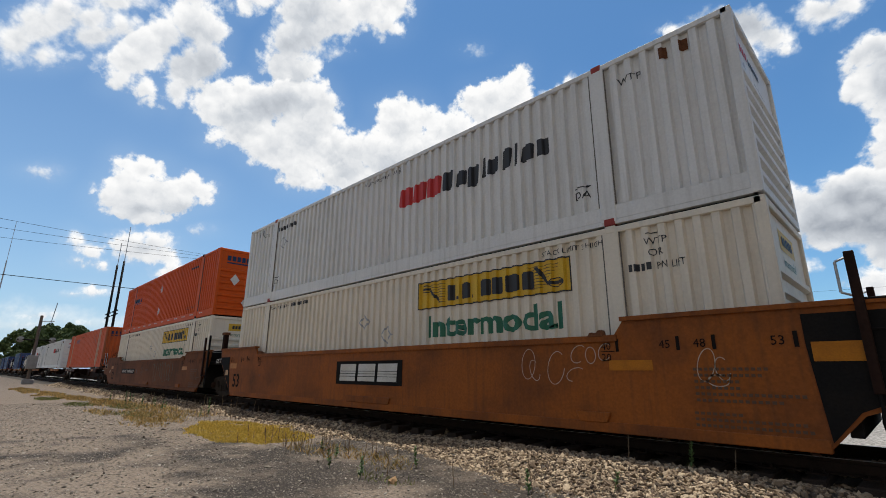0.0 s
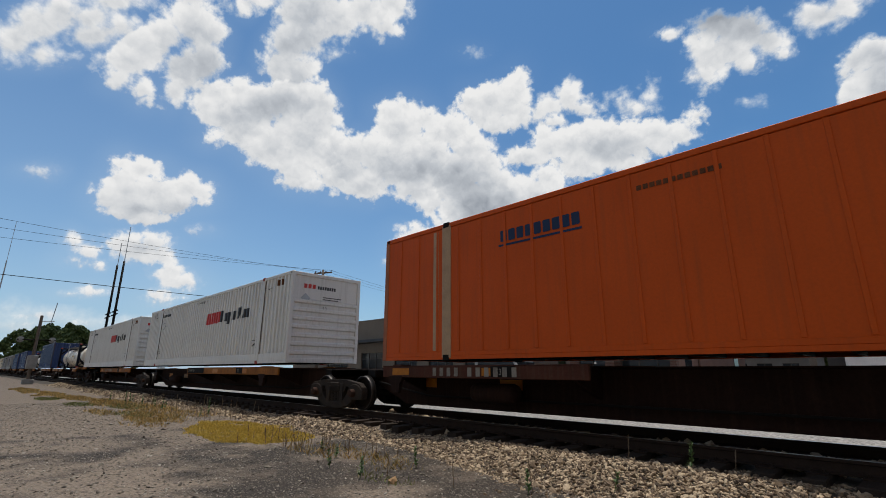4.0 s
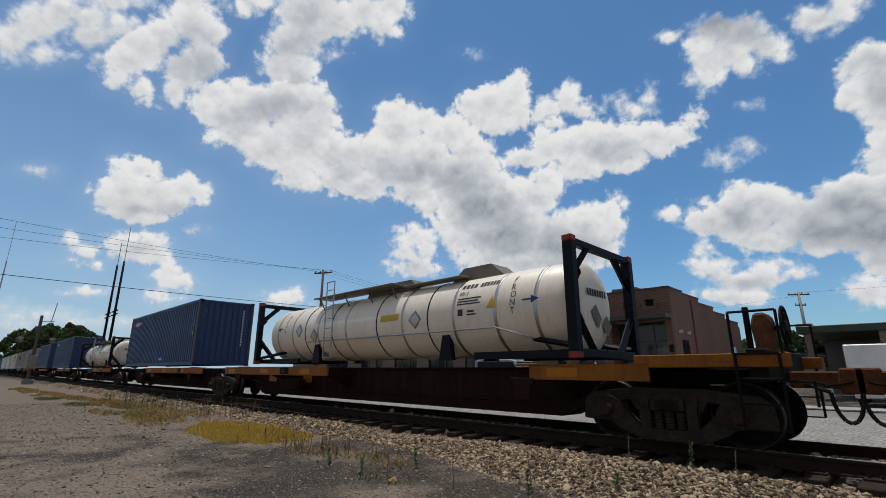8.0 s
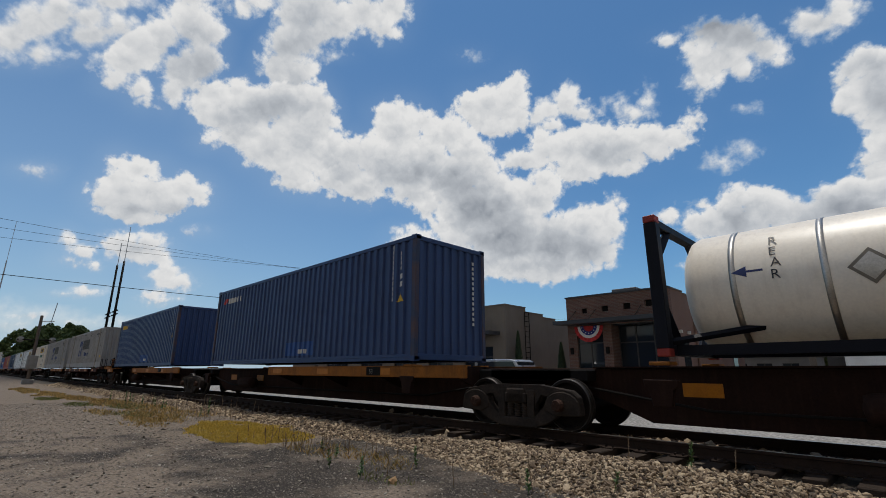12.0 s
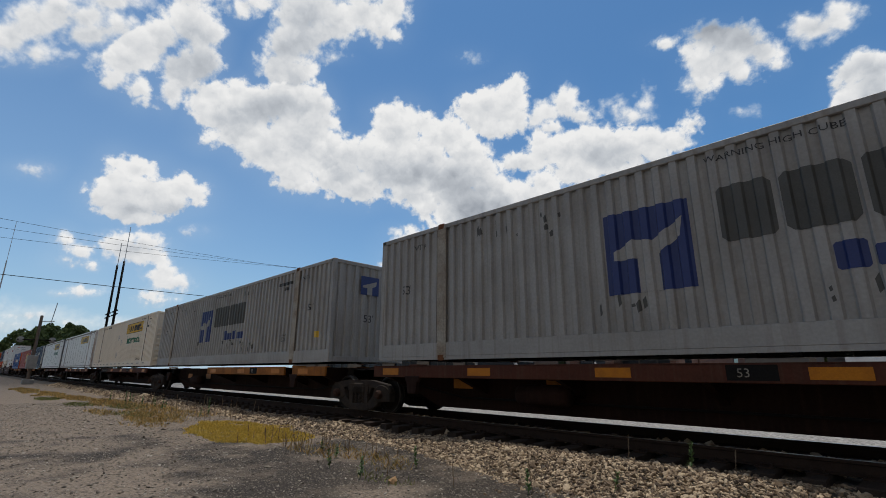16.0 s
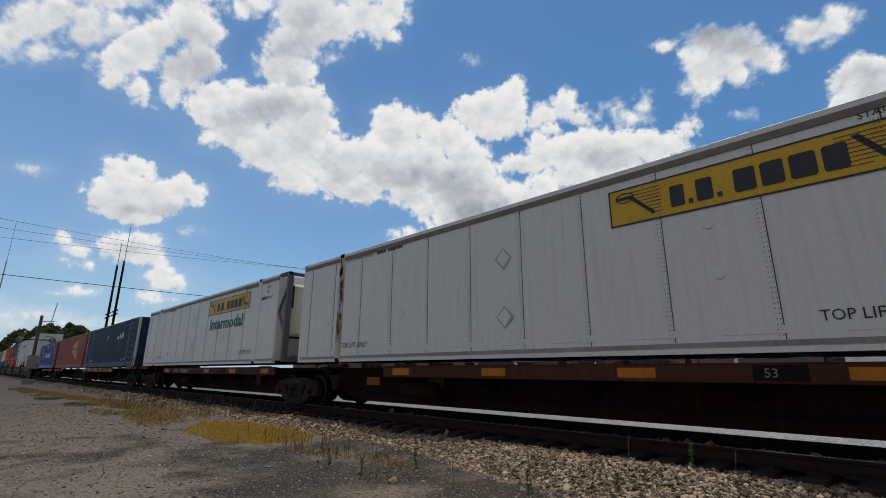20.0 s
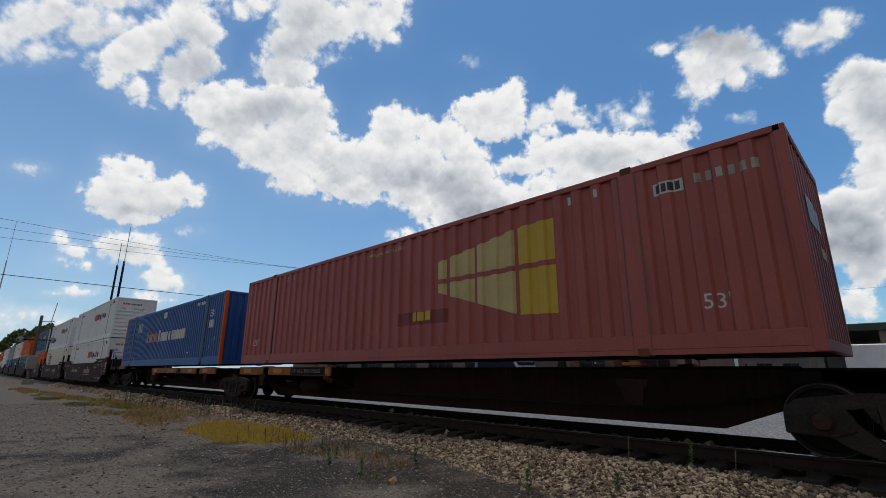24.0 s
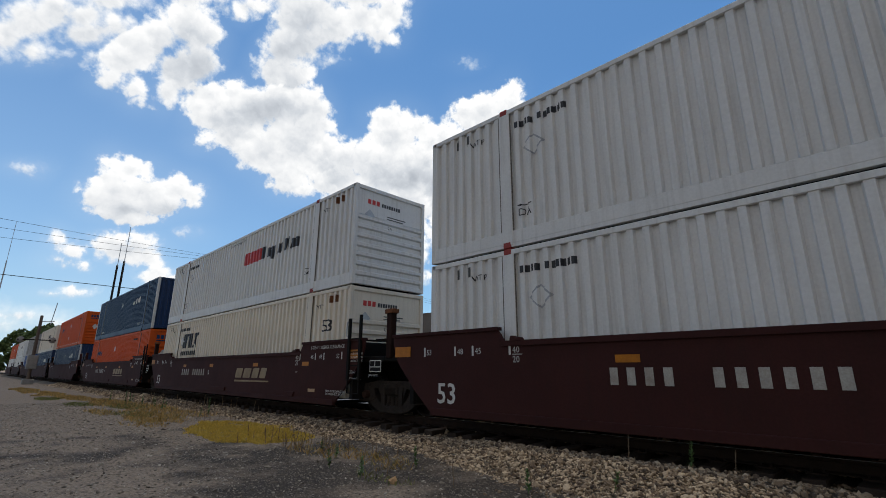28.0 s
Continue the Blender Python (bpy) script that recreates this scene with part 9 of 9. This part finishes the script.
def cypress(x, y, ht, seed):
    rnd = random.Random(seed)
    t = tagged(new("cypress"), "slim dark green columnar evergreen by the wall", "shrub", "evergreens by the wall")
    part("trunk", lathe(nb(), [(0.07, 0), (0.05, ht * 0.6), (0.01, ht)], 8, "z"), M["bark"], t)
    verts, faces = [], []
    for k in range(1500):
        h = rnd.random()
        r = 0.42 * (1 - h) ** 0.7 * min(1, h * 8 + 0.4) * (0.6 + 0.4 * rnd.random())
        a = rnd.uniform(0, 2 * math.pi)
        p = Vector((r * math.cos(a), r * math.sin(a), 0.15 + h * ht))
        u = Vector((math.cos(a) * 0.05, math.sin(a) * 0.05, 0.13))
        v = Vector((-math.sin(a), math.cos(a), 0)) * 0.05
        i = len(verts)
        verts += [tuple(p - v), tuple(p + v), tuple(p + u)]
        faces.append((i, i + 1, i + 2))
    me = bpy.data.meshes.new("foliage")
    me.from_pydata(verts, [], faces)
    me.materials.append(M["leaf_dark"])
    part("foliage", me, None, t)
    t.matrix_basis = pose(x, y, 0.1)


cypress(-17.75, 24.5, 3.6, 1)
cypress(-15.0, 25.0, 2.8, 2)

# ---- loose stone, weeds and grass by the track ----
ICO = bmesh.new()
bmesh.ops.create_icosphere(ICO, subdivisions=1, radius=1.0)
ICO_V = np.array([v.co[:] for v in ICO.verts])
ICO.verts.index_update()
ICO_F = np.array([[v.index for v in f.verts] for f in ICO.faces])
ICO.free()
rng = np.random.default_rng(7)


def pebbles(points, size, spread=0.4, flat=0.7):
    """Many stones as one set of vertices and faces; points n x 3, size the usual radius."""
    n = len(points)
    r = size * np.exp(rng.normal(0, spread, n))[:, None, None]
    shape = ICO_V[None] * (1 + rng.normal(0, 0.22, (n, len(ICO_V), 1)))
    shape = shape * np.stack([1 + rng.normal(0, 0.25, n), 1 + rng.normal(0, 0.25, n), flat + rng.normal(0, 0.15, n)], 1)[:, None, :]
    a, b = rng.uniform(0, 6.28, n), rng.normal(0, 0.5, n)
    ca, sa, cb, sb = np.cos(a), np.sin(a), np.cos(b), np.sin(b)
    x, y, z = shape[..., 0], shape[..., 1], shape[..., 2]
    x, z = x * cb[:, None] - z * sb[:, None], x * sb[:, None] + z * cb[:, None]
    x, y = x * ca[:, None] - y * sa[:, None], x * sa[:, None] + y * ca[:, None]
    v = np.stack([x, y, z], 2) * r + points[:, None, :]
    f = ICO_F[None] + (np.arange(n) * len(ICO_V))[:, None, None]
    return v.reshape(-1, 3), f.reshape(-1, 3)


def stone_field(x0, x1, count, size):
    """Points on the near shoulder of the ballast and between the ties."""
    xs = rng.uniform(x0, x1, count * 2)
    ys = rng.uniform(4.5, 7.25, count * 2)
    out = []
    for x, y in zip(xs, ys):
        t = toe(x)
        if y < t + 0.05 - abs(rng.normal(0, 0.22)):
            continue
        tie_gap = abs(((3.0 - x) / 0.508) % 1.0 - 0.5)
        if y > 6.72 and tie_gap > 0.26:
            continue
        out.append((x, y, bed(x, y) + (0.012 if y < 6.7 else -0.01)))
        if len(out) >= count:
            break
    return np.array(out)


sets = [pebbles(stone_field(-9, 1.5, 25000, 0.021), 0.0178, 0.38), pebbles(stone_field(-22, -9, 14000, 0.027), 0.0225), pebbles(stone_field(-60, -22, 11000, 0.042), 0.034)]
pts = np.stack([rng.uniform(-14, 1.5, 2600), rng.uniform(7.45, 8.7, 2600), np.full(2600, RAIL_Z - 0.18) + rng.normal(0, 0.01, 2600)], 1)
sets.append(pebbles(pts, 0.035))
verts, faces, base = [], [], 0
for v, f in sets:
    verts.append(v)
    faces.append(f + base)
    base += len(v)
me = bpy.data.meshes.new("ballast_stone")
me.from_pydata(np.concatenate(verts).tolist(), [], np.concatenate(faces).tolist())
me.materials.append(M["ballast"])
tagged(part("ballast_stones", me, None, ballast), kind="stuff")
STONES = []
for k in range(8):
    v, f = pebbles(np.zeros((1, 3)), 0.027, 0.05)
    me = bpy.data.meshes.new("stone")
    me.from_pydata(v.tolist(), [], f.tolist())
    me.materials.append(M["ballast"])
    STONES.append(me)
for k, p in enumerate(stone_field(-5.2, -1.2, 300, 0.03)):
    o = part("stone", STONES[k % 8], None, ballast)
    o.location, o.rotation_euler = (p[0], p[1], p[2] + 0.018), (rng.uniform(0, 6), rng.uniform(0, 6), rng.uniform(0, 6))

# chips scattered over the lot, more towards the far end
n = 30000
xs = -1.5 - 26 * rng.random(n) ** 0.95
ys = rng.uniform(-3.0, 6.0, n) * 1.0
v, f = pebbles(np.stack([xs, ys, np.array([0.022 * (noise.noise((x * 0.35, y * 0.5, 2.0)) - 0.2) for x, y in zip(xs, ys)]) + 0.003], 1), 0.0105, 0.45, 0.55)
me = bpy.data.meshes.new("loose_gravel")
me.from_pydata(v.tolist(), [], f.tolist())
me.materials.append(stones("stone_chips", (0.17, 0.145, 0.115), (0.36, 0.32, 0.265), (0.07, 0.058, 0.047)))
tagged(part("loose_gravel", me, None), "small pale stone chips scattered on the asphalt", "gravel", kind="stuff")

M["grass_yellow"] = leafy("dry_yellow_grass", (0.62, 0.41, 0.05), (0.38, 0.29, 0.05))
M["grass_tan"] = leafy("dead_tan_grass", (0.44, 0.26, 0.075), (0.20, 0.165, 0.05))
M["grass_green"] = leafy("olive_green_grass", (0.10, 0.13, 0.03), (0.18, 0.17, 0.05))
M["weed"] = leafy("dry_brown_weeds", (0.13, 0.085, 0.05), (0.22, 0.155, 0.09))
M["weed_green"] = leafy("green_weed_leaves", (0.05, 0.10, 0.025), (0.09, 0.15, 0.04))


def lot_z(x, y):
    return max(0.022 * (noise.noise((x * 0.35, y * 0.5, 2.0)) - 0.2), bed(x, y) if y > 4.3 else -1)


def grass(name, label, spots_, blades, tall, material):
    """Tufts: spots of (x, y, half length, half width)."""
    rnd_ = random.Random(len(label))
    vs, fs = [], []
    for cx, cy, a, b in spots_:
        for k in range(int(blades * a * b)):
            ang, rad = rnd_.uniform(0, 6.283), rnd_.random() ** 0.5
            edge = 1.0 + 0.35 * noise.noise((cx + 2 * math.cos(ang), cy + 2 * math.sin(ang), 7.0))
            x, y = cx + a * rad * edge * math.cos(ang), cy + b * rad * edge * math.sin(ang)
            if noise.noise((x * 2.5, y * 2.5, 5.0)) < -0.25:
                continue
            z, h = lot_z(x, y), tall * rnd_.uniform(0.4, 1.2)
            t, w_ = rnd_.uniform(0, 6.283), (0.006 + 0.004 * rnd_.random()) * max(1.0, -x / 12)
            d = Vector((math.cos(t), math.sin(t), 0))
            lean = Vector((rnd_.gauss(0, 0.5), rnd_.gauss(0, 0.5), 1)).normalized() * h
            i = len(vs)
            p = Vector((x, y, z - 0.005))
            vs += [tuple(p - d * w_), tuple(p + d * w_), tuple(p + lean * 0.6 + d * w_ * 0.6), tuple(p + lean + Vector((lean.x, lean.y, 0)) * 0.3)]
            fs.append((i, i + 1, i + 2, i + 3))
    me_ = bpy.data.meshes.new(name)
    me_.from_pydata(vs, [], fs)
    me_.materials.append(material)
    return tagged(part(name, me_, None), label, "grass", kind="stuff")


grass("yellow_grass", "mat of dry yellow grass on the asphalt edge", [(-11.4, 4.6, 1.8, 0.85), (-12.8, 5.1, 1.5, 0.75), (-10.6, 5.2, 1.3, 0.6), (-11.8, 5.5, 1.5, 0.5), (-10.3, 4.7, 0.9, 0.5)], 6500, 0.075, M["grass_yellow"])
grass("tan_grass", "patches of dead tan grass by the ballast", [(-16.0, 4.4, 1.5, 0.5), (-19.0, 4.6, 1.8, 0.6), (-21.0, 5.5, 2.2, 0.5), (-24.5, 4.4, 1.6, 0.5), (-28.5, 4.9, 1.5, 0.4), ] + [(-32 - 1.5 * i, 3.7 + 0.55 * math.sin(i * 2.3) - 0.05 * i, 0.9 + 0.3 * math.sin(i * 1.7), 0.26) for i in range(12)] + [(-17.5, 5.6, 1.8, 0.45), (-7.8, 4.9, 1.4, 0.5), (-6.2, 4.9, 0.8, 0.4), (-15.4, 3.7, 1.5, 0.5), (-17.2, 4.4, 1.9, 0.8), (-20.0, 3.5, 1.5, 0.35), (-22.0, 5.2, 2.4, 0.8), (-26.0, 4.9, 2.4, 0.7), (-31.0, 4.3, 3.0, 0.6), (-37.0, 3.9, 3.5, 0.6), (-45.0, 3.3, 5.0, 0.6)], 620, 0.11, M["grass_tan"])
grass("green_grass", "patches of olive green grass by the ballast", [(-18.5, 4.2, 1.4, 0.5), (-22.5, 4.8, 1.8, 0.6), (-25.2, 3.6, 1.4, 0.5), (-31, 3.2, 1.8, 0.5), (-5.6, 4.15, 0.5, 0.16), (-5.0, 4.2, 0.3, 0.14), (-6.1, 4.6, 0.3, 0.12)], 800, 0.09, M["grass_green"])


def stalk(x, y, ht, seed, green=False):
    """One dry or green weed: a stem with side twigs and narrow leaves."""
    rnd_ = random.Random(seed)
    t = tagged(new("weed"), "leafy green weed growing in the ballast" if green else "dry brown weed stalk standing in the gravel", "weed", "weeds beside the track")
    bm = nb()
    top = Vector((rnd_.uniform(-0.05, 0.05), rnd_.uniform(-0.05, 0.05), ht))
    rod(bm, (0, 0, 0), top, 0.005, 5)
    leaves_ = nb()
    for k in range(int(ht * (110 if green else 60))):
        f = rnd_.uniform(0.1, 1.0)
        p = top * f
        a = rnd_.uniform(0, 6.283)
        ln = (0.07 if green else 0.045) * (1.2 - 0.6 * f)
        d = Vector((math.cos(a) * 0.7, math.sin(a) * 0.7, 0.6)) * ln
        s = Vector((-math.sin(a), math.cos(a), 0)) * ln * (0.28 if green else 0.16)
        leaves_.faces.new([leaves_.verts.new(q) for q in (p, p + d * 0.5 + s, p + d, p + d * 0.5 - s)])
    part("stem", bm, M["weed_green"] if green else M["weed"], t)
    part("leaf", leaves_, M["weed_green"] if green else M["weed"], t)["kind"] = "stuff"
    t.matrix_basis = pose(x, y, lot_z(x, y))


for k, (x, y, h, g) in enumerate([(-2.15, 6.35, 0.34, True), (-3.55, 5.0, 0.26, True), (-2.75, 5.55, 0.22, True), (-4.35, 4.55, 0.28, False), (-3.6, 5.15, 0.42, False), (-3.0, 6.55, 0.34, False), (-1.75, 6.6, 0.30, False),
                                  (-6.6, 5.0, 0.26, False), (-6.3, 5.25, 0.32, False), (-7.6, 5.2, 0.30, False), (-7.9, 4.9, 0.28, False), (-8.3, 5.1, 0.34, False), (-5.3, 4.25, 0.22, False), (-5.4, 5.5, 0.3, False), (-4.2, 5.3, 0.2, False)]):
    stalk(x, y, h, k, g)
rnd = random.Random(31)
for k in range(110):
    u = rnd.random()
    x = (-5.5 - 5.5 * u) if k % 3 == 0 else (-13.5 - 15 * u)
    stalk(x, (4.75 + rnd.gauss(0, 0.35)) if k % 3 == 0 else (toe(x) - 0.30 + rnd.gauss(0, 0.42)), rnd.uniform(0.16, 0.36) if k % 3 == 0 else rnd.uniform(0.26, 0.60), 100 + k, rnd.random() < 0.15)
rk = pebbles(np.zeros((1, 3)), 0.052, 0.01, 0.8)
me = bpy.data.meshes.new("rock")
me.from_pydata(rk[0].tolist(), [], rk[1].tolist())
me.materials.append(mat("tan_rock", (0.34, 0.21, 0.10), 0.9, scale=8, bump=0.4))
tagged(part("rock", me, None, at=(-5.05, 4.15, 0.035)), "tan rock lying in a grass tuft", "rock")


# ---- all that moves ----
def motions():
    for thing, s, y, z in THINGS:
        walk(thing, [(t, pose(s + SPEED * t, y, z)) for t in (0.0, 7.0, 14.0, 21.0, 28.0)])
    turn, steps = math.degrees(SPEED / 0.419), int(SECONDS * FPS)
    first = {}
    for w_ in WHEELSETS:
        x = round(w_.location.x, 3)
        if x not in first:
            first[x] = w_
            walk(w_, [(k / FPS, pose(x, 0, 0.419, 0, (turn * k / FPS) % 360.0, 0)) for k in range(steps + 1)])
        else:
            w_.rotation_mode = "QUATERNION"
            w_.animation_data_create()
            w_.animation_data.action = first[x].animation_data.action
            w_.animation_data.action_slot = first[x].animation_data.action_slot
    walk(clouds, [(0.0, pose(0, 0, 0, 0.9, 0.0, -0.9)), (14.0, pose(0, 0, 0, 0, 0, 0)), (SECONDS, pose(0, 0, 0, -0.9, 0.0, 0.9))])
    # the added cloud, out of view, slides across the sun's line
    at = sun_dir * (CLOUD_BASE / sun_dir.z)
    walk(overhead, [(t, pose(at.x - 12.0 + WIND * t, at.y, CLOUD_BASE)) for t in (0.0, 7.0, 14.0, 21.0, 28.0)])


motions()
